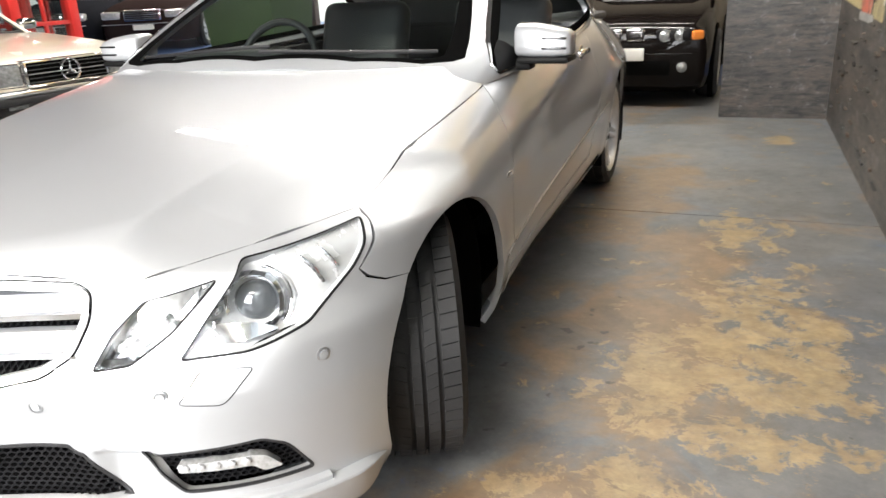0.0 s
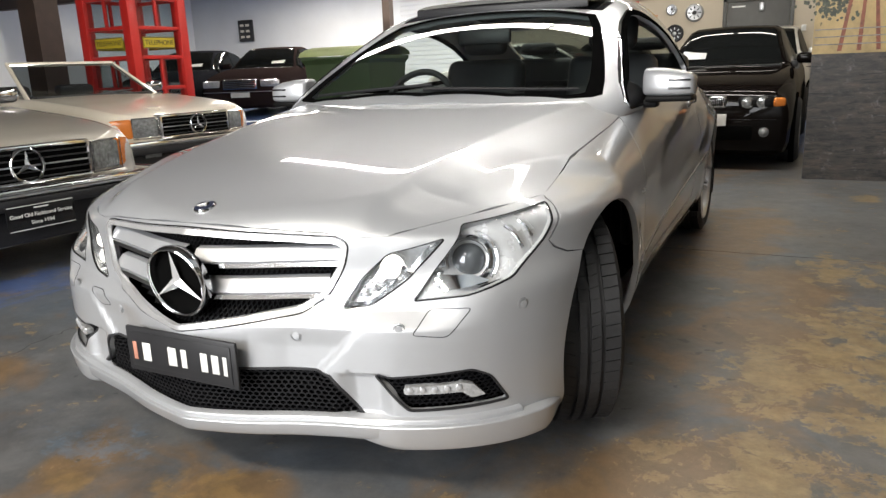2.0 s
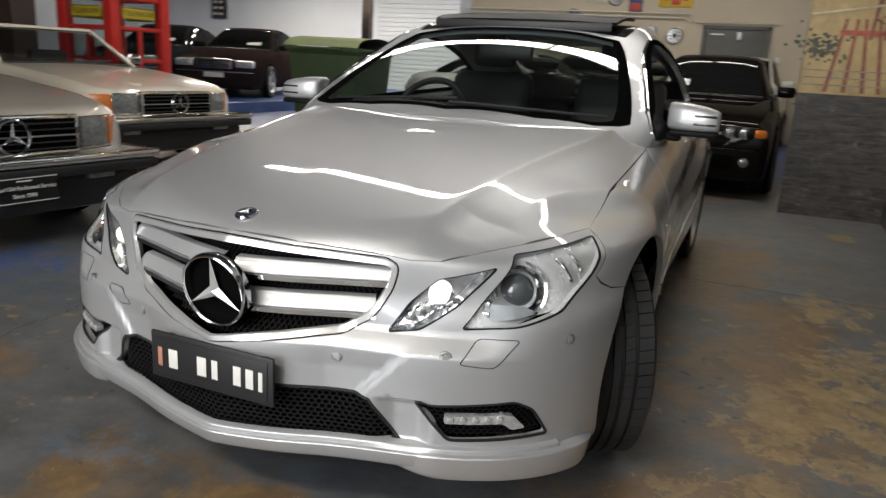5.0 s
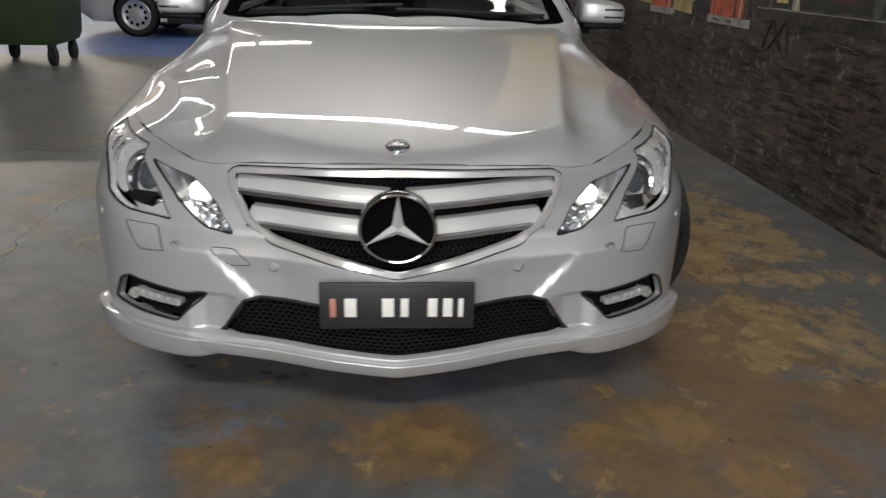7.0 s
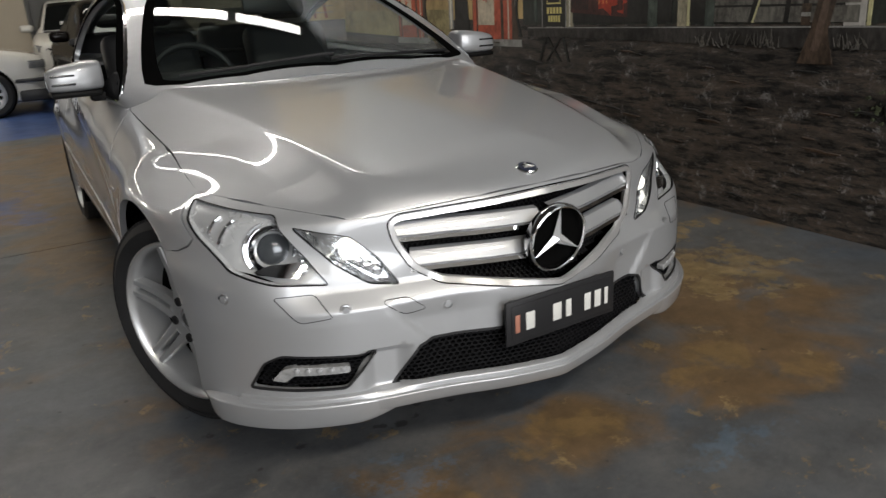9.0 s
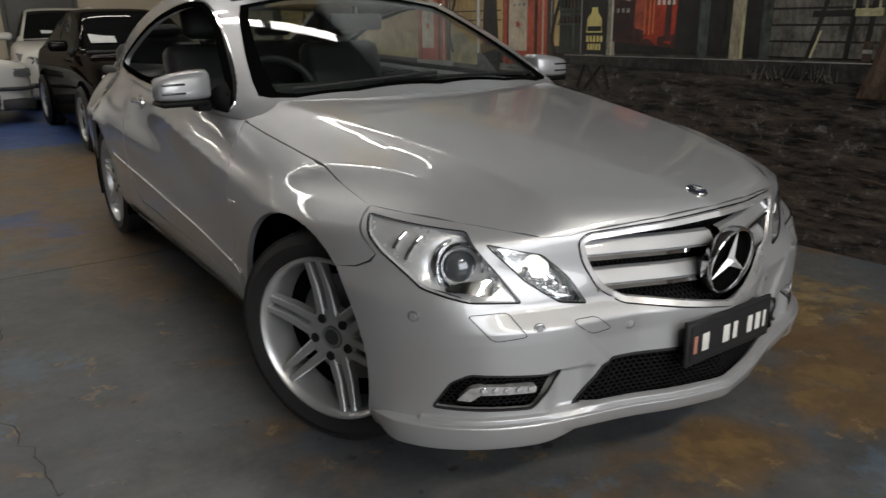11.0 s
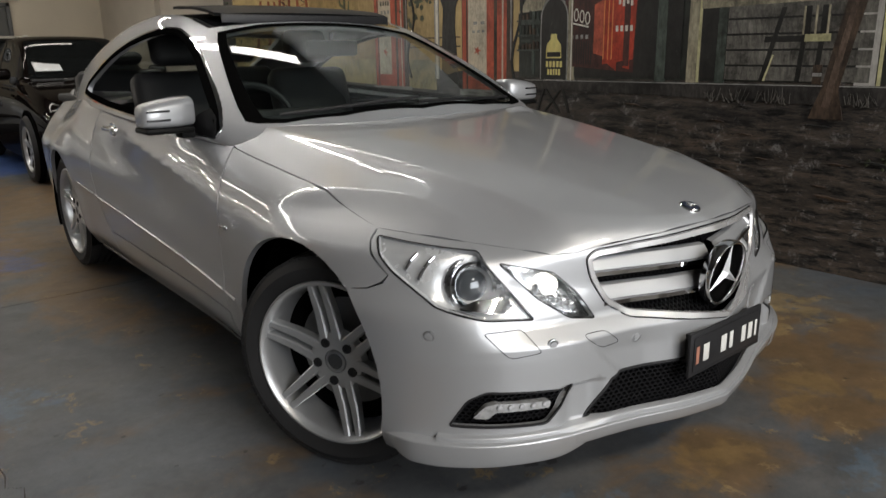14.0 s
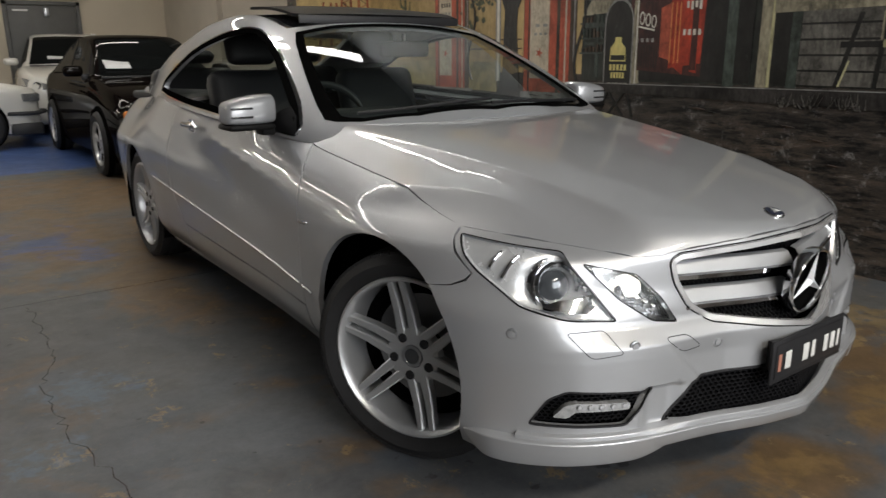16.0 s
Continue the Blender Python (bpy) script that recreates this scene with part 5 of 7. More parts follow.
tagged(part("wall_pier", boxed(1.32, 2.13, 5.0, 5.2, 0, HT), MURAL, None, smooth=False), "pier painted with the end of the mural", "wall", kind="structure")

# lamps: rows of tubes under the roof
TUBE = plain("lit_tube", (1, 1, 1), .4, emit=((1.0, .96, .9), 10.0))
TRAY = plain("lamp_tray", (.6, .6, .58), .5)


def tube_row(y, xs, z=4.3, watts=TUBE_WATTS):
    for x in xs:
        lampbody = empty("tube_lamp", "long fluorescent tube lamp in a white metal tray", "lamp", pose(x, y, z), group="tube lamps under the roof")
        part("tray", boxed(-.62, .62, -.08, .08, .03, .08, .006), TRAY, lampbody)
        part("diffuser", boxed(-.6, .6, -.065, .065, -.02, .028, .01), TUBE, lampbody)
        for sx in (-.5, .5):
            part("hanger", cyl(B(), .006, HT - z - .08, pose(sx, 0, .08 + (HT - z - .08) / 2), 6), BEAM, lampbody)
        tube_lamp(x, y, z - .03, 1.2, watts)


tube_row(-4.6, (-1.8, -.5, .8), watts=65)
tube_row(9.8, (-4.4, -3.1, -1.8, -.5, .8))
tube_row(14.5, (-17, -15.7, -13.1, -11.8, -9.2, -7.9), watts=100)
tube_row(20.0, (-17, -15.7, -13.1, -11.8, -9.2, -7.9), watts=95)
# translucent roof lights between the rafters
SKYLIGHT = plain("translucent_sheet", (.9, .92, .95), .5, emit=((1.0, .98, .94), 11.0))
ROW = pose(-.05, 4.5, HT, 0, 0, -20)
for x, hw, lit in ((-6.15, .98, .22), (-4.1, .98, .2), (-2.05, .98, .5), (0, .98, 1.2), (1.6, .5, .1)):
    sk = empty("roof_light", "bright translucent roof sheet in a steel frame", "roof light", ROW @ pose(x, 0, 0), group="roof lights")
    part("sheet", boxed(-hw, hw, -.15, .15, -.03, -.012), SKYLIGHT, sk, smooth=False)
    for y in (-.175, .175):
        part("frame_bar", boxed(-hw - .04, hw + .04, y - .025, y + .025, -.05, -.002), BEAM, sk, smooth=False)
    if not lit:
        continue
    lamp = bpy.data.lights.new("roof_daylight", "AREA")
    lamp.shape, lamp.size, lamp.size_y, lamp.energy, lamp.color = "RECTANGLE", 1.94 * hw, .24, SKY_WATTS * lit, (1.0, .945, .86)
    new("roof_daylight", lamp).matrix_world = ROW @ pose(x, 0, -.06)


# ---- the other cars: local y 0 at the front bumper, nose towards -y ----
CARGLASS = paint("dark_car_glass", (.009, .010, .010), 0, .3, .0, .35)


def other_car(name, label, m, col_mat, L, W, H, wheelbase, over, hood, cowl, screen_top, roof_end, deck, tail_z=.9, ground=.17, group="", open_top=False, holed=False, glass=None, R=.31, tuck=.87, nose_h=.6, low=.55, round_=.74):
    """hood: height at the front edge; cowl: (y, z); screen_top, roof_end, deck: (y, z)."""
    car = empty(name, label, "car", m, group)
    hw = W / 2
    (yc, zc), (yt, zt), (yr, zr), (yd, zd) = cowl, screen_top, roof_end, deck
    top = spline((0, nose_h), (.03, hood - .03), (.10, hood), (yc * .6, hood + (zc - hood) * .7), (yc, zc), (yd, zd), (L - .12, tail_z), (L, tail_z - .15))
    wid = spline((0, hw * round_), (.03, hw * (round_ + .08)), (.10, hw * (round_ * .3 + .66)), (.2, hw * .955), (.45, hw * .988), (over, hw), (L - over, hw), (L - .3, hw * .95), (L, hw * .78))
    bot = spline((0, ground + .06), (.1, ground), (L - .2, ground + .02), (L, ground + .12))
    ym = (yt + yr) / 2
    rise = spline((yc - .01, 0), (yc, 0), ((yc + yt) / 2, (zt - zc) * .54), (yt - .06, (zt - zc) * .93), (yt + .1, zt + .022 - zc), (ym, zt + .04 - zc), (yr - .1, zr + .02 - zd), (yr + .06, (zr - zd) * .92), ((yr + yd) / 2, (zr - zd) * .52), (yd, 0), (yd + .01, 0))

    def half(y):
        """Half cross-section: belt is point 9, roof edge point 12."""
        w, t, b = float(wid(y)), float(top(y)), float(bot(y))
        c = 0.0 if open_top else max(0.0, float(rise(y)))
        h = t - b
        k = min(1.0, c / (zt - zc))
        q = [(0, b), (w * .80, b), (w * .95, b + .05 * h), (w * .985, b + .2 * h), (w * .992, b + .42 * h), (w, b + low * h), (w * .99, b + .74 * h), (w * .965, b + .87 * h), (w * .925, b + .95 * h)]
        bx, ex = w * (.88 - .03 * k), w * (.80 - .165 * k)
        q += [(bx, t - .012), (bx + (ex - bx) * .35, t + c * .34 + .002), (bx + (ex - bx) * .72, t + c * .70 + .004), (ex, t + c * .93 + .004), (ex * .88, t + c * .985 + .008), (ex * .6, t + c + .012), (ex * .3, t + c + .017), (0, t + c + .018)]
        return q

    ys = sorted(set([0, .012, .03, .06, .1, .16] + list(np.linspace(.24, L - .1, 60)) + [yc, yt, yr, yd, L - .03, L]))
    bm = B()
    rings = []
    for y in ys:
        q = half(y)
        rings.append([bm.verts.new((x, y, z)) for x, z in q + [(-x, z) for x, z in q[-2:0:-1]]])
    k = len(rings[0])
    for a, b in zip(rings, rings[1:]):
        for i in range(k):
            bm.faces.new((a[i], a[(i + 1) % k], b[(i + 1) % k], b[i]))
    bm.faces.new(rings[0])
    bm.faces.new(rings[-1][::-1])
    bmesh.ops.recalc_face_normals(bm, faces=bm.faces)
    part("body", bm, col_mat, car, sharp=50)
    g = glass or DARKGLASS
    zb = zc - .02
    bw, tw = hw * .86, hw * .66

    def skin(name_, rows, lift):
        b2 = B()
        vs = [[b2.verts.new(Vector(p) + Vector(lift)) for p in row] for row in rows]
        for r0, r1 in zip(vs, vs[1:]):
            for i in range(len(r0) - 1):
                b2.faces.new((r0[i], r0[i + 1], r1[i + 1], r1[i]))
        bmesh.ops.recalc_face_normals(b2, faces=b2.faces)
        return part(name_, b2, CARGLASS, car)

    def across(y, inset):
        q = half(y)
        a, e = Vector(q[11]), Vector(q[12])
        p = [e - (e - Vector(q[13])) * inset] + [Vector(v) for v in q[13:]]
        row = [(v[0], y, v[1]) for v in p]
        return row + [(-x, yy, z) for x, yy, z in row[-2::-1]]

    if not open_top:
        skin("windscreen", [across(y, .5) for y in np.linspace(yc + .05, yt - .01, 10)], (0, -.004, .006))
        skin("rear_window", [across(y, .5) for y in np.linspace(yr + .03, yd - .06, 8)], (0, .004, .006))
        for s in (1, -1):
            rows = []
            for y in np.linspace(yc + .12, yd - .14, 26):
                q = half(y)
                p = [Vector(q[9]) * .88 + Vector(q[10]) * .12, Vector(q[10]), Vector(q[11]), Vector(q[11]) * .22 + Vector(q[12]) * .78]
                rows.append([(s * v[0], y, v[1]) for v in p])
            skin("side_window", rows, (s * .006, 0, .003))
            q = [half(ym + .04 * v) for v in (0, 1)]
            skin("centre_pillar", [[(s * v[0], ym + .05 * j, v[1]) for v in (Vector(qq[9]), Vector(qq[10]), Vector(qq[11]), Vector(qq[12]))] for j, qq in enumerate(q)], (s * .010, 0, .004))
    else:
        frame_pts = [(-bw * .95, yc - .02, zb), (-tw, yt, zt), (tw, yt, zt), (bw * .95, yc - .02, zb)]
        part("screen_frame", tube(B(), frame_pts, .024, 8), col_mat, car)
        part("screen_trim", tube(B(), [(x * .97, y - .022, z - .012) for x, y, z in frame_pts], .009, 6), CHROME, car)
        for s in (1, -1):
            part("wiper", tube(B(), [(s * .05, yc - .03, zb + .03), (s * .05 + .42, yc + .04, zb + .075)], .008, 6), BLACK, car)
        b2 = B()
        b2.faces.new([b2.verts.new(p) for p in ((-bw * .93, yc, zb), (bw * .93, yc, zb), (tw * .96, yt, zt - .015), (-tw * .96, yt, zt - .015))])
        part("windscreen", b2, g, car, smooth=False)
        part("cabin_trim", boxed(-bw * .8, bw * .8, yc + .1, min(yd, L - .4), .3, zc + .012, .02), INTERIOR, car)
        for s in (1, -1):
            part("seat", boxed(s * hw * .42 - .22, s * hw * .42 + .22, yt + .4, yt + .54, .5, zt - .22, .05), LEATHER, car)
    part("wiper_cowl", boxed(-bw * .86, bw * .86, yc - .05, yc + .03, zc - .012, zc + .024, .008), BLACK, car)
    for s in (1, -1):
        mirror = part("door_mirror", boxed(s * (bw + .14) - .10, s * (bw + .14) + .10, yc + .20, yc + .31, zb + .04, zb + .155, .045, seg=3), col_mat if not open_top else CHROME, car)
        part("mirror_foot", boxed(s * (bw + .02) - .04, s * (bw + .02) + .04, yc + .24, yc + .28, zb, zb + .07, .01), BLACK, mirror)
        for y in (over, over + wheelbase):
            if y + R > L:
                continue
            part("wheel_arch", cyl(B(), R + .032, .05, pose(s * (hw * .985 - .012), y, R + .02, 0, 90, 0), 40), VOID, car)
            at = pose(s * (hw - .065), y, R, 0, 90 * s, 0)
            if not holed:
                make_wheel("wheel", car, at, 10 if R < .315 else 5, False, ALLOY, R, R * .68, .2, False)
                continue
            wh = make_wheel("wheel", car, at, 0, False, ALLOY, R, R * .68, .2, False)
            RI = R * .68
            part("disc_face", lathe(B(), [(.0, .086), (.05, .087), (.09, .080), (.135, .077), (RI - .03, .083), (RI - .012, .090), (RI, .082)], None, 48), ALLOY, wh, "silver pressed wheel face")
            for k in range(10):
                q = 2 * math.pi * k / 10
                part("hole", lathe(B(), [(0, .003), (.023, .003), (.027, -.004)], pose(.138 * math.cos(q), .142 * math.sin(q), .081), 14), VOID, wh)
    return car


def on_car(car, name, mat, x0, x1, y0, y1, z0, z1, bevel=.008, label="", both=False):
    for s in ((1, -1) if both else (1,)):
        a, b = sorted((s * x0, s * x1))
        part(name, boxed(a, b, y0, y1, z0, z1, bevel), mat, car, label)


BLACKPAINT = paint("black_paint", (.006, .0045, .004), 0, .4, .0, .28)
WHITEPAINT = paint("white_paint", (.72, .71, .66), 0, .3)
IVORY = paint("ivory_paint", (.76, .69, .57), 0, .32)
GOLDBEIGE = paint("gold_beige_paint", (.54, .50, .43), .35, .40)
MAROON = paint("dark_maroon_paint", (.027, .019, .019), 0, .5, .0, .0)
NAVY = paint("dark_navy_paint", (.014, .015, .019), 0, .5, .0, .0)
LAMPGLASS = plain("old_lamp_glass", (.34, .35, .35), .14, .55, .45, 40, .4, 50)
ORANGE = plain("orange_lamp", (.72, .22, .04), .2, 0, .1)
PAPER = plain("paper_sheet", (.80, .80, .80), .7)
CLEARCAR = pane_mat("car_glass", (.35, .38, .38))

# black coupe behind, nose towards us
bmw = other_car("black_coupe", "black sports coupe with kidney grilles and paper in the screen", pose(.45, 5.45, 0, 0, 0, -.5), BLACKPAINT, 4.45, 1.54, 1.37, 2.73, .76, .725, (1.35, .94), (2.05, 1.33), (3.25, 1.32), (4.0, .98), nose_h=.62, R=.32, glass=CLEARCAR, ground=.13, round_=.86)
for s in (1, -1):
    k = part("kidney_grille", boxed(s * .10 - .085, s * .10 + .085, -.014, .06, .585, .70, .03, seg=3), CHROME, bmw, "chrome kidney grille")
    for i in range(9):
        part("grille_bar", boxed(s * .10 - .066 + .0165 * i - .005, s * .10 - .066 + .0165 * i + .005, -.02, -.008, .60, .685, .002), VOID, k)
    for x_, r_ in ((.365, .046), (.50, .050)):
        l = part("headlamp", lathe(B(), [(0, .006), (r_ * .6, .004), (r_, -.002), (r_ + .002, .003), (r_ + .008, 0), (r_ + .01, -.03)], pose(s * x_, -.018 + .05 * (x_ - .3), .635, 90, 0, s * 8), 24), LAMPGLASS, bmw, "round headlamp behind clear glass")
    part("lamp_surround", boxed(s * .435 - .165, s * .435 + .165, -.012, .12, .572, .698, .045, seg=3), GASKET, bmw)
    p_ = part("indicator", boxed(-.055, .055, -.03, .03, -.042, .042, .025, seg=3), ORANGE, bmw, "orange corner indicator")
    p_.matrix_local = pose(s * .635, .022, .635, 0, 0, s * 24)
    part("fog_lamp", lathe(B(), [(0, .01), (.03, .008), (.045, 0), (.05, -.03)], pose(s * .52, -.008, .36, 90, 0, s * 8), 20), LAMPGLASS, bmw, "small fog lamp")
part("bumper_intake", boxed(-.42, .42, -.012, .1, .28, .42, .02), VOID, bmw)
part("bumper_strip", boxed(-.62, .62, .0, .05, .475, .482, .002), SATIN, bmw)
part("number_plate", boxed(-.186, .186, -.03, -.012, .42, .53, .004), WHITE_LETTER, bmw, "pale number plate")
note = part("screen_paper", boxed(-.13, .13, -.002, .002, -.09, .09), PAPER, bmw, "white notice in the screen")
note.matrix_local = pose(-.36, 1.56, 1.085, -60, 0, 0)

# white saloon side-on
e36 = other_car("white_coupe", "white compact coupe with black side mouldings on the blue floor", pose(-.38, 10.1, 0, 0, 0, 90), WHITEPAINT, 4.34, 1.70, 1.36, 2.70, .74, .775, (1.40, .95), (2.05, 1.32), (3.15, 1.32), (3.85, .98), nose_h=.70, R=.308, glass=CLEARCAR, holed=True)
for s in (1, -1):
    on = s * .855
    part("side_moulding", boxed(on - .012, on + .012, 1.15, 3.2, .46, .51, .006), BLACK, e36, "black rubber moulding")
    part("sill_strip", boxed(on - .02, on + .004, 1.15, 3.0, .2, .27, .006), BLACK, e36)
    part("headlamp", boxed(s * .5 - .17, s * .5 + .17, -.008, .12, .60, .71, .02), LAMPGLASS, e36)
    p_ = part("indicator", boxed(-.05, .05, -.11, .11, -.05, .05, .015), LAMPGLASS, e36, "clear corner lamp")
    p_.matrix_local = pose(s * .735, .11, .655, 0, 0, -s * 18)
part("bumper_strip", boxed(-.74, .74, -.02, .06, .43, .48, .015), BLACK, e36)
for s in (1, -1):
    part("bumper_strip", boxed(s * .822 - .022, s * .822 + .022, .04, .40, .43, .48, .012), BLACK, e36)
    part("lower_valance", boxed(s * .80 - .03, s * .80 + .03, .02, .38, .18, .33, .02), BLACK, e36)
part("lower_valance", boxed(-.72, .72, -.02, .2, .17, .32, .02), BLACK, e36)

# cars along the back wall
suv = other_car("white_hatchback", "white hatchback with a paper in the screen by the grey door", pose(.40, 10.75, 0, 0, 0, -5), WHITEPAINT, 2.15, 1.66, 1.52, 1.15, .62, .90, (.72, 1.02), (1.22, 1.45), (1.9, 1.46), (2.08, 1.1), nose_h=.76, R=.30, tail_z=1.05)
for s in (1, -1):
    lamp = slab(B(), [(s * x_, z_) for x_, z_ in ((-.24, .72), (.0, .68), (.20, .75), (.24, .86), (.02, .81))], .10, pose(s * .55, .015, 0, 0, 0, s * 24))
    lamp = part("headlamp", lamp, LAMPGLASS, suv, "swept clear headlamp")
    part("lamp_bowl", lathe(B(), [(0, .0), (.04, .006), (.052, .014), (.056, 0)], pose(s * .58, .012, .755, 90, 0, s * 24), 20), CHROME, lamp)
    part("fog_recess", boxed(s * .62 - .13, s * .62 + .13, -.01, .08, .34, .43, .035), BLACK, suv)
    part("fog_lamp", lathe(B(), [(0, .008), (.035, .005), (.045, -.02)], pose(s * .62, -.014, .385, 90, 0, 0), 18), LAMPGLASS, suv)
part("grille", boxed(-.4, .4, -.02, .05, .70, .80, .01), BLACK, suv)
note = part("screen_paper", boxed(-.13, .13, -.002, .002, -.1, .1), PAPER, suv)
note.matrix_local = pose(-.22, .90, 1.20, -48, 0, 0)
blk = other_car("black_hatchback", "black hatchback parked against the cream wall", pose(-2.1, 11.05, 0), BLACKPAINT, 1.88, 1.74, 1.42, 1.02, .55, .80, (.65, .98), (1.05, 1.36), (1.68, 1.36), (1.82, 1.0), nose_h=.6, R=.3, tail_z=1.0)
part("headlamp", boxed(.4, .72, .0, .12, .62, .74, .02), LAMPGLASS, blk)
part("headlamp", boxed(-.72, -.4, .0, .12, .62, .74, .02), LAMPGLASS, blk)

# dark saloons far off on a raised floor
tagged(part("floor_raised", boxed(-18.0, -8.0, 8.6, 20.0, 0, .20, .01), FLOOR, None, smooth=False), "raised grey concrete floor under the far cars", "floor", kind="structure")
for nm, lb, x, y, mat in (("maroon_saloon", "dark maroon luxury saloon with an upright chrome grille", -9.36, 10.0, MAROON), ("navy_saloon", "dark navy saloon with a paper in the screen", -11.5, 9.6, NAVY)):
    c = other_car(nm, lb, pose(x, y, .20, 0, 0, 21), mat, 5.0, 1.86, 1.44, 2.96, .85, .76, (1.55, .98), (2.3, 1.40), (3.6, 1.40), (4.4, 1.02), nose_h=.6, R=.33)
    gr = part("grille", boxed(-.37, .37, -.02, .06, .56, .77, .03), CHROME, c, "chrome framed grille")
    part("grille_core", boxed(-.34, .34, -.03, -.018, .58, .74, .01), BLACK, gr)
    for i in range(4):
        part("grille_bar", boxed(-.34, .34, -.036, -.028, .60 + .037 * i, .61 + .037 * i, .002), CHROME, gr)
    for s in (1, -1):
        part("headlamp", boxed(s * .62 - .19, s * .62 + .19, -.012, .2, .60, .75, .04), plain("clear_lamp_glass", (.62, .63, .64), .12, .5, .5, 30), c)
    part("number_plate", boxed(-.2, .2, -.04, -.02, .40, .50), WHITE_LETTER, c)
    part("bumper_strip", boxed(-.8, .8, -.03, .05, .505, .52, .004), SATIN, c)
    note = part("screen_paper", boxed(-.15, .15, -.002, .002, -.09, .09), PAPER, c)
    note.matrix_local = pose(.3, 1.78, 1.135, -60, 0, 0)


# two old open roadsters
def roadster(label, m, mat, board):
    c = other_car("roadster", label, m, mat, 4.35, 1.79, 1.30, 2.46, .80, .745, (1.50, .90), (2.04, 1.25), (2.9, 1.25), (3.2, .95), nose_h=.70, R=.315, open_top=True, glass=CLEARCAR, group="old roadsters", tail_z=.85, round_=.58)
    gr = part("grille", boxed(-.40, .40, -.045, .06, .52, .735, .012), CHROME, c, "wide black barred grille in a chrome frame")
    part("grille_core", boxed(-.375, .375, -.052, -.043, .54, .715, .004), VOID, gr)
    for i in range(5):
        part("grille_bar", boxed(-.375, .375, -.062, -.05, .552 + .034 * i, .560 + .034 * i, .003), SATIN if i == 2 else BLACK, gr)
    E2 = pose(0, -.075, .628, 90, 0, 0)
    em = part("emblem", lathe(B(), [(.082, 0), (.085, .008), (.092, .010), (.097, .004), (.098, -.01), (.082, -.01)], E2, 40), CHROME, gr, "large chrome ring emblem")
    b2 = B()
    for k in range(3):
        q = math.pi / 2 + k * 2 * math.pi / 3
        P = [(.085 * math.cos(q), .085 * math.sin(q), .004), (.017 * math.cos(q + 1.05), .017 * math.sin(q + 1.05), .002), (.017 * math.cos(q - 1.05), .017 * math.sin(q - 1.05), .002), (0, 0, .014)]
        v = [b2.verts.new(E2 @ Vector(p)) for p in P]
        b2.faces.new((v[3], v[0], v[1]))
        b2.faces.new((v[3], v[2], v[0]))
    part("emblem_star", b2, CHROME, em, smooth=False)
    for s in (1, -1):
        turned = pose(s * .41, -.035, 0, 0, 0, s * 15)
        hl = part("headlamp", box(B(), min(0, s * .24), max(0, s * .24), 0, .16, .535, .715, .030, turned), LAMPGLASS, c, "rounded rectangular ribbed headlamp")
        for i in range(9):
            rx = s * (.025 + .0235 * i)
            part("lens_rib", box(B(), rx - .003, rx + .003, -.003, .002, .55, .70, .001, turned), LAMPGLASS, hl)
        part("lamp_rim", tube(B(), [turned @ Vector(p) for p in ((0, 0, .533), (s * .242, 0, .533), (s * .242, 0, .717), (0, 0, .717))], .005, 6, True), CHROME, hl)
        corner = turned @ pose(s * .245, 0, 0, 0, 0, s * 27)
        p_ = part("indicator", box(B(), min(0, s * .19), max(0, s * .19), .0, .12, .54, .71, .02, corner), ORANGE, c, "amber wraparound indicator")
        for i in range(6):
            rz_ = .56 + .027 * i
            part("indicator_rib", box(B(), min(s * .008, s * .182), max(s * .008, s * .182), -.002, .002, rz_, rz_ + .006, .001, corner), ORANGE, p_)
        part("fog_lamp", boxed(s * .52 - .09, s * .52 + .09, -.06, .0, .36, .435, .015), LAMPGLASS, c)
    b2 = box(B(), -.90, .90, -.12, .0, .465, .515, .02)
    box(b2, -.90, -.84, -.10, .55, .465, .515, .02)
    box(b2, .84, .90, -.10, .55, .465, .515, .02)
    part("bumper_blade", b2, CHROME, c, "chrome bumper blade")
    part("bumper_rubber", boxed(-.88, .88, -.115, .02, .40, .462, .012), BLACK, c)
    part("valance", boxed(-.80, .80, -.03, .15, .2, .40, .02), BLACK, c)
    part("bonnet_rib", boxed(-.30, -.28, .1, 1.3, .77, .80, .006), mat, c)
    if board:
        bd = part("sign_board", boxed(-.19, .19, -.135, -.125, .29, .43, .004), GLOSSBLACK, c, "black board with white words")
        for t_, z_, sz in (("Good Old Fashioned Service", .372, .030), ("Since 1994", .33, .030)):
            lettering("lettering", t_, sz, pose(0, -.137, z_, 90, 0, 0), WHITE_LETTER, bd)
        part("board_line", boxed(-.04, .04, -.138, -.136, .405, .412), WHITE_LETTER, bd)
        for z_ in (.296, .424):
            part("board_border", boxed(-.184, .184, -.138, -.136, z_ - .002, z_ + .002), WHITE_LETTER, bd)
    return c


roadster("gold-beige open roadster with a dealer board under its bumper", pose(-2.51, .507, 0, 0, 0, 85), GOLDBEIGE, True)
roadster("ivory open roadster parked beside the gold one", pose(-3.96, 3.24, 0, 0, 0, 84), IVORY, False)


# ---- telephone box ----
RED = plain("red_gloss_paint", (.55, .025, .02), .35, 0, .08, coat=.3)
BOXGLASS = pane_mat("box_glass", (.75, .8, .8))
YELLOW = plain("yellow_sign", (.55, .42, .03), .5)
booth = empty("telephone_box", "red glazed telephone box with yellow signs", "telephone box", pose(-7.13, 5.50, 0, 0, 0, 89))
BW, BH = .44, 2.35
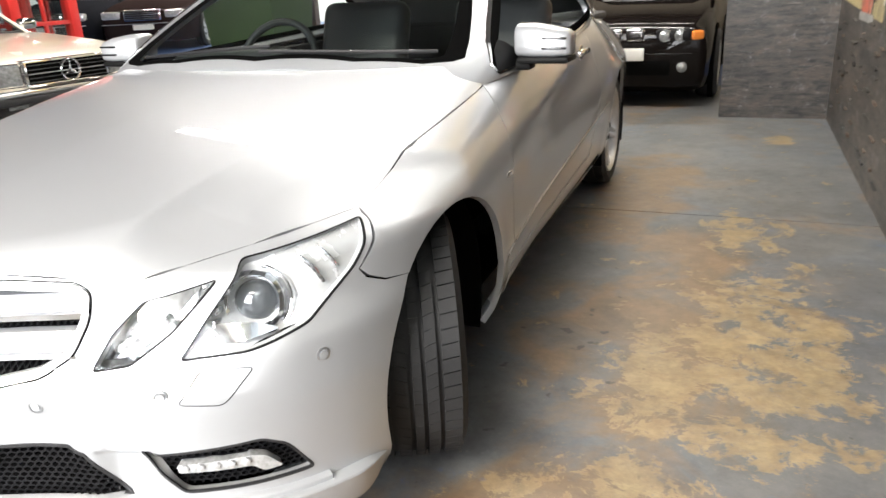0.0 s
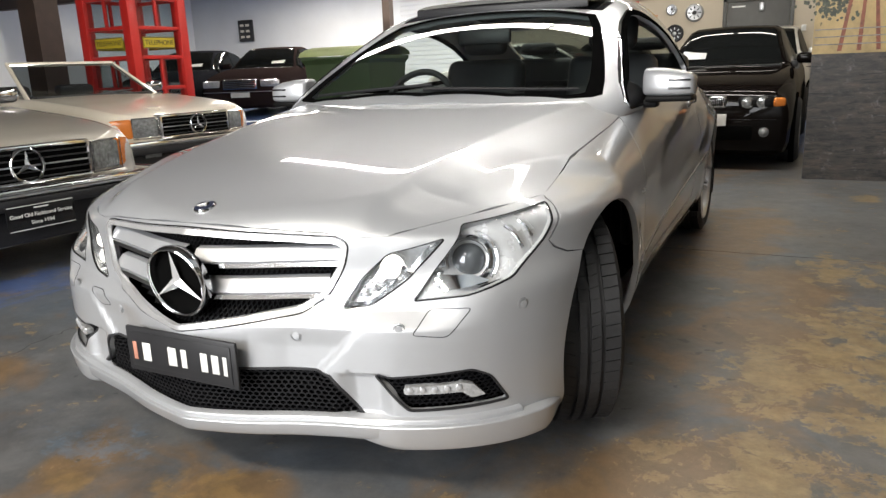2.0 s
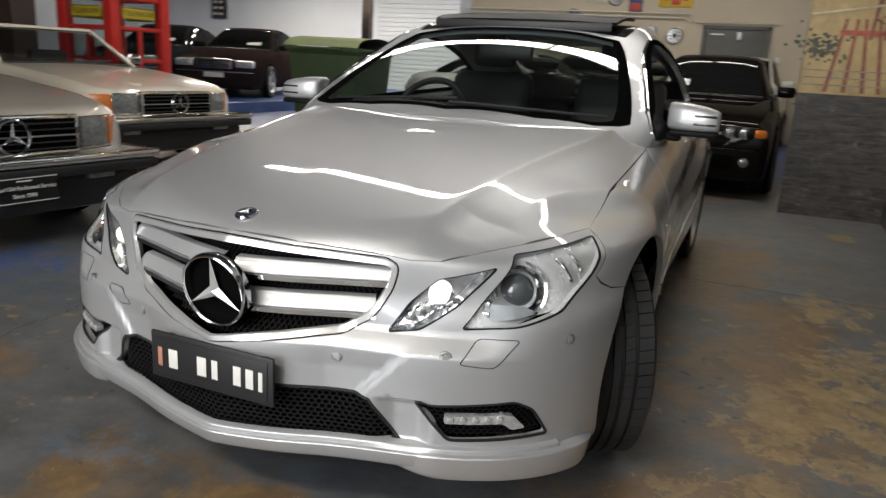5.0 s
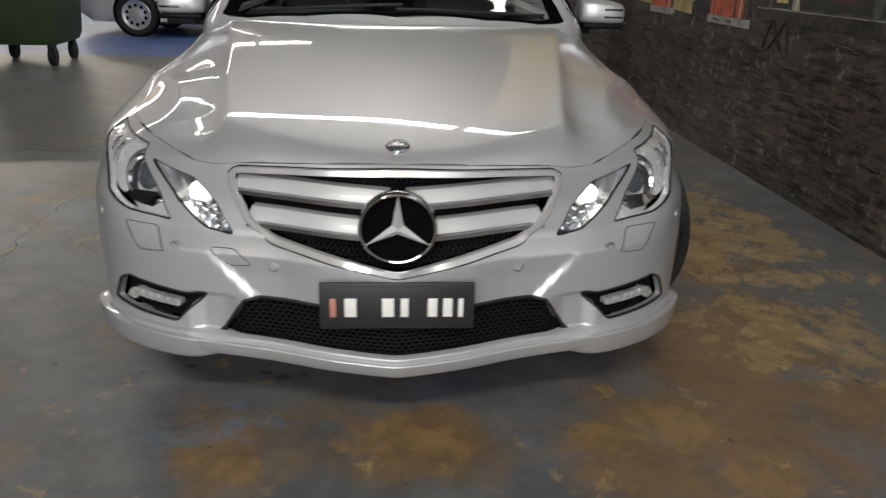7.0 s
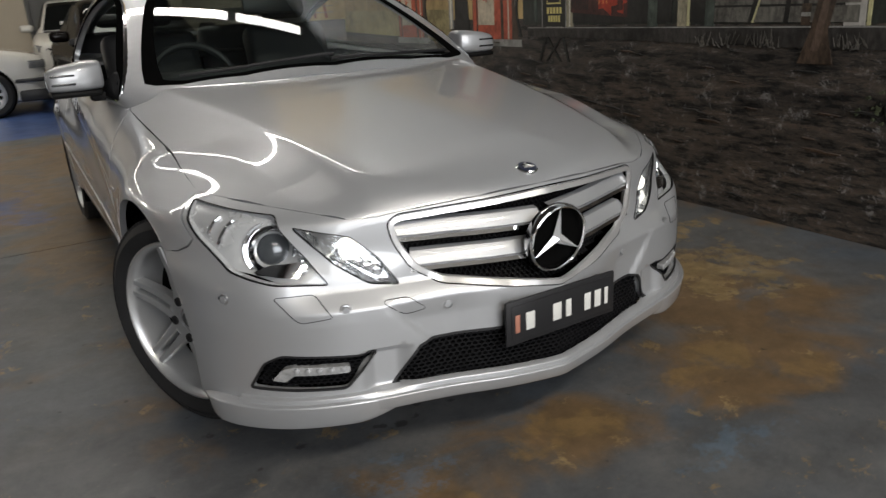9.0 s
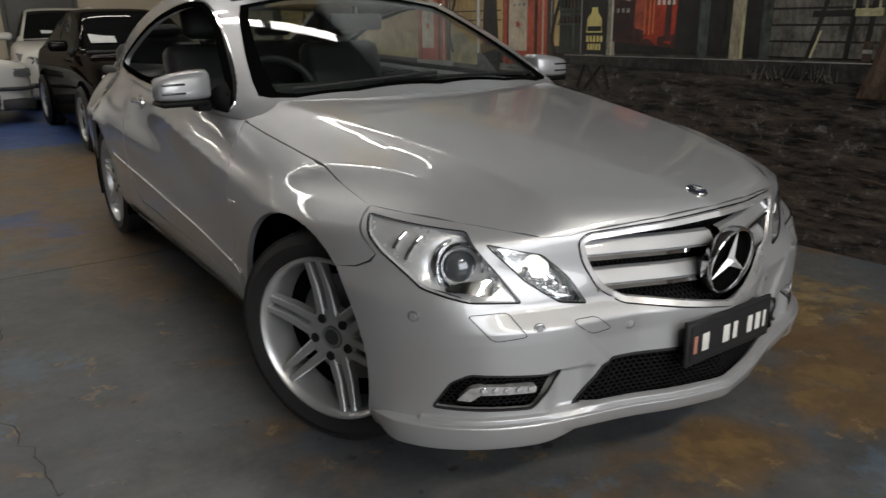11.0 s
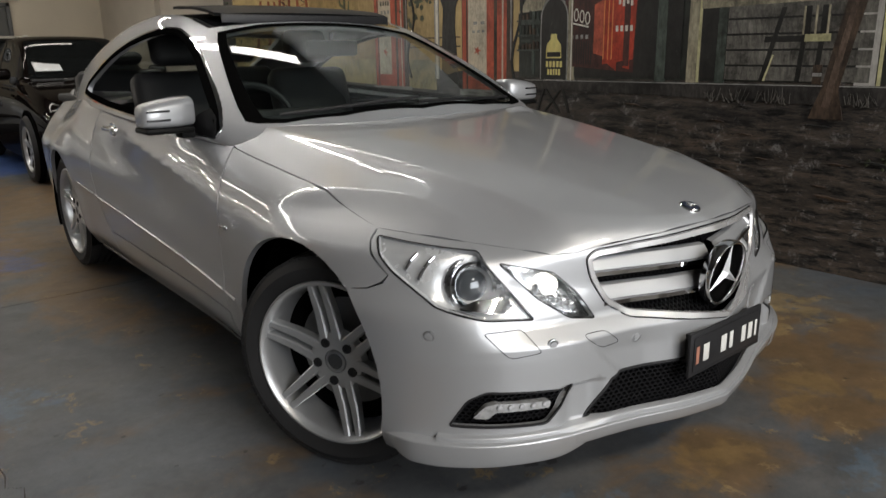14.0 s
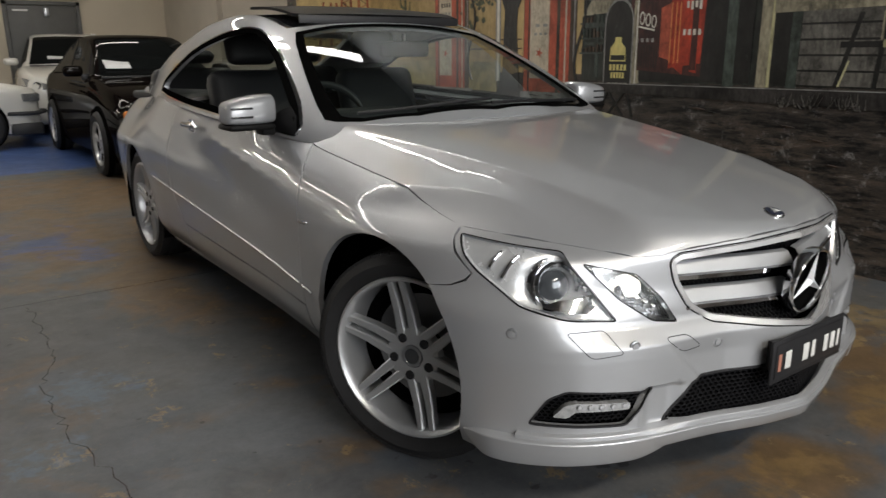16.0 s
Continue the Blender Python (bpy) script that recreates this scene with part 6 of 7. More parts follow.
for sx in (-1, 1):
    for sy in (-1, 1):
        part("corner_post", boxed(sx * BW - .055 - .03 * (sx > 0), sx * BW + .055 + .03 * (sx < 0), sy * BW - .055 - .03 * (sy > 0), sy * BW + .055 + .03 * (sy < 0), 0, BH, .008), RED, booth)
part("roof", boxed(-BW - .06, BW + .06, -BW - .06, BW + .06, BH, BH + .12, .03), RED, booth)
part("base", boxed(-BW, BW, -BW, BW, 0, .12, .01), RED, booth)
rows_z = (.14, .52, .93, 1.34, 1.72, 2.10, 2.30)
for k in range(4):
    side = new("glazed_side")
    side.parent = booth
    side.matrix_local = pose(0, 0, 0, 0, 0, 90 * k)
    for z in rows_z:
        part("cross_bar", boxed(-BW + .05, BW - .05, -BW - .025, -BW + .025, z - .024, z + .024, .005), RED, side)
    for z0, z1 in zip(rows_z, rows_z[1:]):
        if z0 == 1.34:
            continue
        part("upright_bar", boxed(-.020, .020, -BW - .02, -BW + .02, z0, z1, .004), RED, side)
    for z0, z1 in zip(rows_z, rows_z[1:]):
        bm = B()
        bm.faces.new([bm.verts.new(p) for p in ((-BW + .05, -BW + .006, z0), (BW - .05, -BW + .006, z0), (BW - .05, -BW + .006, z1), (-BW + .05, -BW + .006, z1))])
        part("pane", bm, BOXGLASS, side, smooth=False)
    sg = part("sign", boxed(-.27, .27, -BW - .014, -BW + .002, 1.455, 1.605, .004), YELLOW, side, "yellow lettered sign")
    part("sign_border", tube(B(), [(-.262, -BW - .015, 1.463), (.262, -BW - .015, 1.463), (.262, -BW - .015, 1.597), (-.262, -BW - .015, 1.597)], .005, 6, True), BLACK, sg)
    lettering("lettering", "TELEPHONE", .090, pose(0, -BW - .016, 1.53, 90, 0, 0), BLACK, sg)

# ---- wheeled bin ----
GREEN = plain("green_plastic", (.038, .068, .024), .5, 0, .15, 3, .2, 80)
wbin = empty("wheeled_bin", "large dark green wheeled rubbish bin with a shut lid", "bin", pose(-4.02, 6.27, 0, 0, 0, 4))
bm = B()
rr = []
for z, w, d in ((.22, .38, .40), (.30, .41, .44), (1.15, .46, .52), (1.20, .49, .56), (1.24, .49, .56)):
    rr.append([bm.verts.new((x * w, y * d, z)) for x, y in ((-1, -1), (-.5, -1.02), (0, -1.03), (.5, -1.02), (1, -1), (1.02, 0), (1, 1), (0, 1.02), (-1, 1), (-1.02, 0))])
for a, b in zip(rr, rr[1:]):
    for i in range(10):
        bm.faces.new((a[i], a[(i + 1) % 10], b[(i + 1) % 10], b[i]))
bm.faces.new(rr[0][::-1])
bm.faces.new(rr[-1])
part("tub", bm, GREEN, wbin, sharp=25)
bm = B()
prev = None
for i in range(9):
    q = math.pi * i / 8
    cur = [bm.verts.new((x, -.58 * math.cos(q), 1.245 + .13 * math.sin(q))) for x in (-.51, -.27, 0, .27, .51)]
    if prev:
        for j in range(4):
            bm.faces.new((prev[j], prev[j + 1], cur[j + 1], cur[j]))
    prev = cur
part("lid", bm, plain("olive_plastic", (.17, .20, .07), .5, 0, .15, 4), wbin, "olive curved lid")
part("lid_handle", tube(B(), [(-.3, -.60, 1.22), (-.3, -.65, 1.22), (.3, -.65, 1.22), (.3, -.60, 1.22)], .015, 6), GREEN, wbin)
for x in (-.32, .32):
    for y in (-.32, .32):
        cst = part("caster", cyl(B(), .1, .05, pose(x, y, .1, 0, 90, 0), 20), RUBBER, wbin)
        part("caster_fork", boxed(x - .04, x + .04, y - .03, y + .03, .1, .23, .006), BLACK, cst)

# ---- back wall: door, signs, wheel trims, pipes ----
DOORGREY = plain("grey_door_paint", (.10, .10, .095), .5, 0, .12)
door_1 = empty("door_1", "shut grey flush door in a steel frame", "door", pose(.35, 13.0, 0), kind="structure")
part("door_leaf", boxed(-.53, .53, -.03, .0, 0, 2.02, .004), DOORGREY, door_1)
for x0, x1 in ((-.60, -.535), (.535, .60)):
    part("door_frame", boxed(x0, x1, -.06, .0, 0, 2.09, .006), DOORGREY, door_1)
part("door_frame", boxed(-.60, .60, -.06, .0, 2.025, 2.09, .006), DOORGREY, door_1)
part("door_plate", boxed(-.45, -.22, -.036, -.03, 1.92, 1.95), WHITE_LETTER, door_1)
part("door_closer", boxed(.02, .10, -.09, -.03, 1.84, 1.98, .01), SATIN, door_1)
tagged(part("light_switch", boxed(1.08, 1.16, 12.97, 13.0, 1.45, 1.56, .006), WHITE_LETTER), "small white wall switch beside the door", "switch")


def wall_sign(name, label, x0, x1, z0, z1, mat, marks, category="sign"):
    sg = empty(name, label, category, pose((x0 + x1) / 2, 13.0, (z0 + z1) / 2))
    w, h = (x1 - x0) / 2, (z1 - z0) / 2
    part("board", boxed(-w, w, -.02, 0, -h, h, .003), mat, sg)
    for a, b, c, d, mm in marks:
        part("mark", boxed(a * w, b * w, -.023, -.021, c * h, d * h, .0008), mm, sg)


SIGNRED = plain("sign_red", (.45, .05, .03), .45, 0, .15)
SIGNORANGE = plain("sign_orange", (.55, .16, .03), .45, 0, .15)
SIGNYEL = plain("sign_yellow", (.60, .40, .03), .5, 0, .12)
SIGNBLUE = plain("sign_blue", (.05, .08, .22), .5, 0, .15)
PALE = plain("sign_pale", (.62, .58, .50), .6, 0, .1)
wall_sign("red_sign", "red enamel sign with a pale flowing mark", -2.50, -1.80, 1.93, 2.16, SIGNRED, [(-.8, -.1, -.3, .35, PALE), (.05, .8, -.35, .3, PALE), (-.7, .7, -.55, -.45, PALE)])
wall_sign("orange_sign", "orange enamel sign with dark bars", -1.83, -1.44, 1.70, 1.88, SIGNORANGE, [(-.75, -.5, -.5, .5, SIGNRED), (-.4, -.15, -.5, .5, SIGNRED), (-.05, .2, -.5, .5, SIGNRED), (.3, .5, -.5, .5, SIGNRED), (.6, .8, -.5, .5, SIGNRED)])
wall_sign("yellow_poster", "yellow poster with a red round motif", -1.12, -.48, 2.40, 2.70, SIGNYEL, [(-.25, .25, -.7, .7, SIGNRED), (-.7, -.4, -.2, .2, SIGNRED), (.4, .7, -.2, .2, SIGNRED)], "poster")
wall_sign("blue_poster", "blue and red poster with pale marks", -1.68, -1.42, 2.30, 2.72, SIGNBLUE, [(-.8, .8, -.9, -.2, SIGNRED), (-.6, .6, .1, .6, PALE)], "poster")
wall_sign("white_poster", "pale poster with a red car shape", -2.45, -2.05, 2.45, 2.75, PALE, [(-.6, .6, -.4, .1, SIGNRED)], "poster")
HUBMET = plain("dull_trim_metal", (.35, .35, .34), .3, .8, .15)
for x, z, r, mat in ((-2.05, 1.73, .155, HUBMET), (-1.18, 1.96, .10, SATIN), (-.76, 1.88, .165, HUBMET), (-1.11, 1.52, .165, BLACK), (-1.95, 2.55, .15, HUBMET), (-2.75, 2.2, .15, HUBMET)):
    h = empty("wheel_trim", "round metal wheel trim hung on the cream wall", "wheel trim", pose(x, 13.0, z, 90, 0, 0), "wheel trims on the wall")
    part("dish", lathe(B(), [(0, .02), (r * .28, .022), (r * .33, .008), (r * .8, .012), (r * .9, .035), (r, .03), (r * 1.02, 0)], None, 32), mat, h)
    part("cap", lathe(B(), [(0, .034), (r * .15, .032), (r * .24, .02)], None, 20), SATIN if mat is BLACK else BLACK, h)
    for k in range(8):
        q = math.pi * k / 4
        part("slot", box(B(), r * .42, r * .72, -r * .06, r * .06, .010, .017, .002, pose(0, 0, 0, 0, 0, 45 * k)), VOID if mat is not BLACK else SATIN, h)
pipe = tube(B(), [(-5, 12.95, 2.22), (-.6, 12.95, 2.20), (-.55, 12.95, 2.17), (-.5, 12.95, 2.12)], .018, 8)
tagged(part("conduit", pipe, PALE), "cream conduit pipe along the back wall", "pipe", kind="structure")
pipe = tube(B(), [(-5, 12.95, 2.30), (-.5, 12.95, 2.28), (-.4, 12.95, 2.14), (1.1, 12.95, 2.14)], .014, 8)
tagged(part("conduit_2", pipe, PALE), "cream conduit pipe above the door", "pipe", kind="structure")
for y in (7.4, 10.2):
    tagged(part("wall_pier_2", boxed(2.34, 2.42, y - .25, y + .25, 0, HT), PALEBRICK, None, smooth=False), "whitewashed brick pilaster", "wall", kind="structure")

# far left: columns, switchboard, roller door
for x, y, w in ((-9.5, 5.8, .20), (-10.1, 17.5, .12)):
    tagged(part("steel_column", boxed(x - w, x + w, y - w, y + w, 0, HT), BEAM, None, smooth=False), "dark brown steel roof column", "column", kind="structure")
tagged(part("roof_truss", boxed(-24, -8, 14.6, 14.9, 3.5, 4.0), BEAM, None, smooth=False), "dark steel girder", "beam", kind="structure")
sb = empty("switchboard", "black switchboard with pale labels on the white wall", "switchboard", pose(-20.9, 23.75, 2.9))
part("board", boxed(-.38, .38, -.12, 0, -.45, .45, .02), BLACK, sb)
for i in range(3):
    for j in range(2):
        part("label_strip", boxed(-.26 + .3 * j, -.06 + .3 * j, -.13, -.121, -.3 + .24 * i, -.2 + .24 * i), PALE, sb)
rd = empty("roller_door", "closed white ribbed roller door in the far wall", "door", pose(-11.0, 23.75, 0), kind="structure")
for i in range(24):
    part("slat", boxed(-2.2, 2.2, -.05, -.01, .17 * i, .17 * i + .16, .015), WHITEWALL, rd)
crate = empty("wooden_crate", "plain wooden board crate beside the wall", "crate", pose(-14.6, 7.2, 0))
part("board", boxed(-.9, .9, -.4, .4, 0, 1.9, .01), plain("ply_wood", (.42, .30, .18), .6, 0, .15, 3), crate)

# ---- the mural's painted shapes ----
layer = [0.0]
mural_wall = bpy.data.objects["wall_mural"]


def mural(y0, y1, z0, z1, mat, poly=None, parent=mural_wall, pier=False):
    layer[0] += .00002
    d = .0008 + layer[0]
    if poly is None:
        poly = [(y0, z0), (y1, z0), (y1, z1), (y0, z1)]
    bm = B()
    a = [bm.verts.new((p, 5.0 - d, q) if pier else (2.13 - d, p, q)) for p, q in poly]
    b = [bm.verts.new((p, 5.0, q) if pier else (2.13, p, q)) for p, q in poly]
    bm.faces.new(a)
    n = len(poly)
    for i in range(n):
        bm.faces.new((a[i], b[i], b[(i + 1) % n], a[(i + 1) % n]))
    bmesh.ops.recalc_face_normals(bm, faces=bm.faces)
    return part("painted_shape", bm, mat, parent, smooth=False)


def mp(name, col, vary=.35, scale=7):
    """Brushed mural paint: long strokes, blotches and pale flecks painted in for gloss glints."""
    m, nt, b = node_mat("mural_" + name)
    geo = nt.nodes.new("ShaderNodeNewGeometry")
    st = nt.nodes.new("ShaderNodeVectorMath")
    st.operation = "MULTIPLY"
    st.inputs[1].default_value = (1.0, 2.2, .7)
    link(nt, geo.outputs["Position"], st.inputs[0])
    outs = []
    for src, sc, dt in ((geo.outputs["Position"], scale * .45, 6), (st.outputs[0], scale * 2.6, 9), (geo.outputs["Position"], 15.0, 12)):
        n = nt.nodes.new("ShaderNodeTexNoise")
        n.inputs["Scale"].default_value, n.inputs["Detail"].default_value, n.inputs["Roughness"].default_value = sc, dt, .78
        link(nt, src, n.inputs["Vector"])
        outs.append(n.outputs[0])
    k = min(.85, vary * 1.35)
    col = [min(.75, c * 1.45 + .004) for c in col]
    r1 = ramp_node(nt, outs[0], [(.36, [c * (1 - k) for c in col]), (.5, col), (.66, [min(.8, c * (1 + k * .6)) for c in col])])
    r2 = ramp_node(nt, outs[1], [(.36, (1 - k,) * 3), (.62, (1.0, 1.0, 1.0))])
    mx, mf = nt.nodes.new("ShaderNodeMix"), nt.nodes.new("ShaderNodeMix")
    mx.data_type, mx.blend_type, mf.data_type = "RGBA", "MULTIPLY", "RGBA"
    mx.inputs[0].default_value = 1.0
    link(nt, r1.outputs[0], mx.inputs[6])
    link(nt, r2.outputs[0], mx.inputs[7])
    r3 = ramp_node(nt, outs[2], [(.64, (0, 0, 0)), (.70, (.4, .4, .4))])
    link(nt, r3.outputs[0], mf.inputs[0])
    link(nt, mx.outputs[2], mf.inputs[6])
    mf.inputs[7].default_value = (.22, .21, .20, 1)
    link(nt, mf.outputs[2], b.inputs["Base Color"])
    b.inputs["Roughness"].default_value = .45
    bump_node(nt, b, outs[2], .25, .004)
    return m


M_SKY, M_RED, M_CREAM = mp("ochre_sky", (.39, .285, .125), .22, 2), mp("faded_red", (.36, .07, .035), .35, 9), mp("cream", (.42, .37, .28), .25, 12)
M_DARK, M_SHOP, M_POST = mp("shade", (.018, .018, .017), .5), mp("shop_green", (.020, .024, .020), .5, 4), mp("post", (.26, .235, .165), .45, 6)
M_GREY, M_TREE, M_WALK, M_WOOD = mp("grey", (.22, .22, .21), .35, 12), mp("leaf", (.055, .065, .035), .5, 25), mp("boardwalk", (.030, .027, .025), .6, 9), mp("plank", (.11, .105, .092), .5, 8)
M_PALE, M_STREET, M_BROWN = mp("pale", (.5, .48, .42), .2), mp("wall_grey", (.30, .29, .27), .3, 6), mp("brown", (.055, .036, .024), .5, 8)
M_WALK2 = mp("faint_stroke", (.20, .195, .185), .3, 9)
M_YEL, M_GRASS = mp("yellow", (.5, .42, .15), .2), mp("dry_grass", (.30, .25, .12), .35, 9)
mural(2.05, 5.0, 1.02, HT, M_SKY)
mural(0, 0, 0, 0, M_GRASS, [(3.0, .86), (5.0, .92), (5.0, 1.18), (4.2, 1.12), (3.4, 1.16), (3.0, 1.1)])
mural(-7.0, 2.06, .98, HT, M_SHOP)
# dunes with pale crests, a cactus and a low fence
M_DUNE, M_CREST = mp("dune", (.30, .215, .095), .3, 3), mp("crest", (.50, .43, .29), .25, 8)
mural(0, 0, 0, 0, M_DUNE, [(3.0, 1.1), (5.0, 1.12), (5.0, 1.78), (4.75, 1.77), (4.45, 1.74), (4.1, 1.80), (3.8, 1.86), (3.45, 1.90), (3.0, 1.92)])
for crest in ([(5.0, 1.785), (4.75, 1.775), (4.45, 1.745), (4.1, 1.805), (3.8, 1.865), (3.45, 1.905)], [(5.0, 1.52), (4.6, 1.47), (4.2, 1.50), (3.9, 1.46)]):
    mural(0, 0, 0, 0, M_CREST, crest + [(p, q - .016) for p, q in crest[::-1]])
mural(4.32, 4.36, 1.42, 1.80, M_TREE)
mural(0, 0, 0, 0, M_TREE, [(4.36, 1.57), (4.43, 1.60), (4.43, 1.72), (4.41, 1.72), (4.405, 1.62), (4.36, 1.60)])
mural(0, 0, 0, 0, M_TREE, [(4.32, 1.52), (4.26, 1.55), (4.26, 1.64), (4.275, 1.64), (4.28, 1.57), (4.32, 1.55)])
for z in (1.20, 1.27):
    mural(2.70, 3.36, z, z + .010, M_BROWN)
# petrol pumps: red case, cream face with a gauge and lines of small marks, steel hose side
for y0, y1, zt in ((3.37, 3.86, 1.86), (2.12, 2.68, 2.05)):
    w = y1 - y0
    mural(y0, y1, .86, zt, M_RED)
    mural(y1 - .12 * w, y1, .86, zt, M_BROWN)
    mural(y1 - .09 * w, y1 - .01 * w, .86, zt, M_RED)
    mural(y1 - .50 * w, y1 - .13 * w, .98, zt - .10, M_CREAM)
    mural(0, 0, 0, 0, M_PALE, [(y1 - .315 * w + .16 * w * math.cos(q), zt - .16 + .075 * math.sin(q)) for q in np.linspace(0, 2 * math.pi, 20)[:-1]])
    for z, k, hh in ((zt - .18, 3, .030), (zt - .30, 4, .036), (zt - .37, 3, .030), (1.36, 2, .022), (1.30, 3, .018)):
        for i in range(k):
            u = y1 - .46 * w + .29 * w * i / k
            mural(u, u + .16 * w / k, z, z + hh, M_GREY if hh < .034 else M_DARK)
    mural(0, 0, 0, 0, M_RED, [(y1 - .315 * w + (.075 if i % 2 else .03) * w * math.cos(math.pi * i / 5), 1.17 + (.038 if i % 2 else .015) * math.sin(math.pi * i / 5)) for i in range(10)])
    mural(y0 + .30 * w, y0 + .36 * w, .86, zt, M_BROWN)
    mural(y0 + .18 * w, y0 + .21 * w, .86, zt, M_CREAM)
    mural(y0, y0 + .12 * w, .86, zt, M_BROWN)
    mural(y0 + .03 * w, y0 + .055 * w, 1.1, zt, M_GREY)
    mural(y0 - .04, y1 + .03, .83, .88, M_GREY)
rng = random.Random(7)
for _ in range(210):
    y, z, r = rng.gauss(3.19, .13), rng.gauss(1.82, .16), rng.uniform(.008, .03)
    mural(0, 0, 0, 0, M_TREE, [(y + r * math.cos(q) * rng.uniform(.6, 1.3), z + r * math.sin(q) * rng.uniform(.6, 1.3)) for q in np.linspace(0, 2 * math.pi, 8)[:-1]])
mural(0, 0, 0, 0, M_DARK, [(2.72, .9), (2.93, .9), (2.91, 1.35), (2.90, 1.5), (2.96, 1.62), (2.95, 2.1), (2.70, 2.1), (2.68, 1.62), (2.75, 1.5), (2.76, 1.35)])
mural(2.955, 3.01, .95, HT, M_GREY)
mural(2.965, 2.995, .95, HT, M_PALE)
# shop front: dim interior, window bars, drinks chest
M_DEEP, M_CHEST, M_BRIGHT = mp("deep_shade", (.010, .010, .009), .5, 4), mp("chest_dark", (.050, .013, .010), .5, 5), mp("bright_red", (.36, .036, .014), .4, 6)
M_TEAL, M_LIGHT = mp("teal_post", (.045, .06, .05), .5, 6), mp("lit_edge", (.42, .40, .22), .3, 8)
mural(.74, 1.58, .99, HT, M_DEEP)
mural(-.30, .62, .99, HT, M_DEEP)
for y in (1.92, 1.78):
    mural(y - .012, y + .012, 1.0, HT, M_TEAL)
for z in (1.22, 1.34, 1.52):
    mural(1.66, 2.04, z, z + .02, M_TEAL)
for y, w, mt in ((1.57, .045, M_POST), (.88, .06, M_TEAL), (.66, .075, M_POST), (.49, .05, M_TEAL), (-.275, .085, M_STREET), (-1.5, .05, M_POST)):
    mural(0, 0, 0, 0, mt, [(y - w * .62, .955), (y + w * .5, .955), (y + w * .38, HT), (y - w * .45, HT)])
for y in (.628, -.338):
    mural(0, 0, 0, 0, M_LIGHT, [(y - .012, .97), (y + .004, .97), (y + .014, HT), (y + .002, HT)])
    mural(y - .035, y + .10, .94, .957, M_GREY)
# drinks machine with a red lit front, dark red panel with pale flowing marks
mural(0, 0, 0, 0, M_CHEST, [(1.07, 1.02), (1.63, 1.06), (1.63, 1.56), (1.05, 1.60)])
for k in range(11):
    mural(1.40 + .020 * k, 1.408 + .020 * k, 1.07, 1.22, M_DEEP)
mural(0, 0, 0, 0, M_RED, [(1.31, 1.12), (1.385, 1.14), (1.385, 1.44), (1.31, 1.47)])
mural(0, 0, 0, 0, M_BRIGHT, [(1.075, 1.10), (1.31, 1.07), (1.31, 1.49), (1.06, 1.52)])
mural(0, 0, 0, 0, M_BRIGHT, [(1.10, 1.04), (1.15, 1.05), (1.15, 1.12), (1.10, 1.12)])
mural(0, 0, 0, 0, M_BRIGHT, [(1.20, 1.03), (1.31, 1.10), (1.29, 1.13), (1.20, 1.10)])
mural(1.105, 1.150, 1.06, 1.50, M_CHEST)
M_LINE = mp("orange_line", (.5, .16, .05), .2)
for u in (1.30, 1.265, 1.235):
    mural(u, u + .009, 1.10, 1.47, M_LINE)
for k in range(4):
    q0 = 1.44 + .047 * k
    mural(0, 0, 0, 0, M_PALE, [(q0 + .021 * math.cos(q), 1.36 + .012 * k + .042 * math.sin(q)) for q in np.linspace(0, 2 * math.pi, 16)[:-1]])
    mural(0, 0, 0, 0, M_CHEST, [(q0 + .013 * math.cos(q), 1.36 + .012 * k + .031 * math.sin(q)) for q in np.linspace(0, 2 * math.pi, 16)[:-1]])
mural(0, 0, 0, 0, M_PALE, [(1.43, 1.30), (1.60, 1.335), (1.60, 1.345), (1.43, 1.312)])
for k in range(4):
    mural(1.43 + .042 * k, 1.452 + .042 * k, 1.232, 1.258, M_GREY)
    mural(1.085 + .036 * k, 1.105 + .036 * k, 1.27, 1.305, M_PALE)
    mural(1.09 + .030 * k, 1.108 + .030 * k, 1.42 + .012 * (k % 2), 1.47, M_PALE)
mural(0, 0, 0, 0, M_POST, [(1.56, .955), (1.60, .955), (1.615, HT), (1.575, HT)])
mural(0, 0, 0, 0, M_PALE, [(1.565, .96), (1.575, .96), (1.587, HT), (1.579, HT)])
# pale evening sky over the roofs
M_DUSK = mp("dusk_sky", (.40, .435, .455), .18, 1.5)
mural(0, 0, 0, 0, M_DUSK, [(-7.0, 2.30), (-.3, 2.22), (2.1, 2.26), (5.0, 2.45), (5.0, HT), (-7.0, HT)])
# table top and shelves of jars in the dim shop
mural(0, 0, 0, 0, M_POST, [(1.68, 1.44), (2.06, 1.42), (1.98, 1.52), (1.70, 1.53)])
for z in (1.36, 1.26, 1.16):
    mural(1.86, 2.08, z, z + .012, M_TEAL)
    for k in range(6):
        u = 1.87 + .034 * k
        mural(u, u + rng.uniform(.014, .024), z + .012, z + rng.uniform(.04, .075), rng.choice((M_TEAL, M_BROWN, M_SHOP)))
# standing oil sign: dark rounded board with a yellow device and bars
mural(0, 0, 0, 0, M_GREY, [(1.725 + .125 * math.cos(q), max(.905, 1.36 + .16 * math.sin(q)) if math.sin(q) > 0 else (.905 if math.sin(q) < -.1 else 1.3)) for q in np.linspace(0, 2 * math.pi, 28)[:-1]])
mural(0, 0, 0, 0, M_DEEP, [(1.725 + .115 * math.cos(q), 1.36 + .145 * math.sin(q) if math.sin(q) > 0 else (.915 if math.sin(q) < -.1 else 1.3)) for q in np.linspace(0, 2 * math.pi, 28)[:-1]])
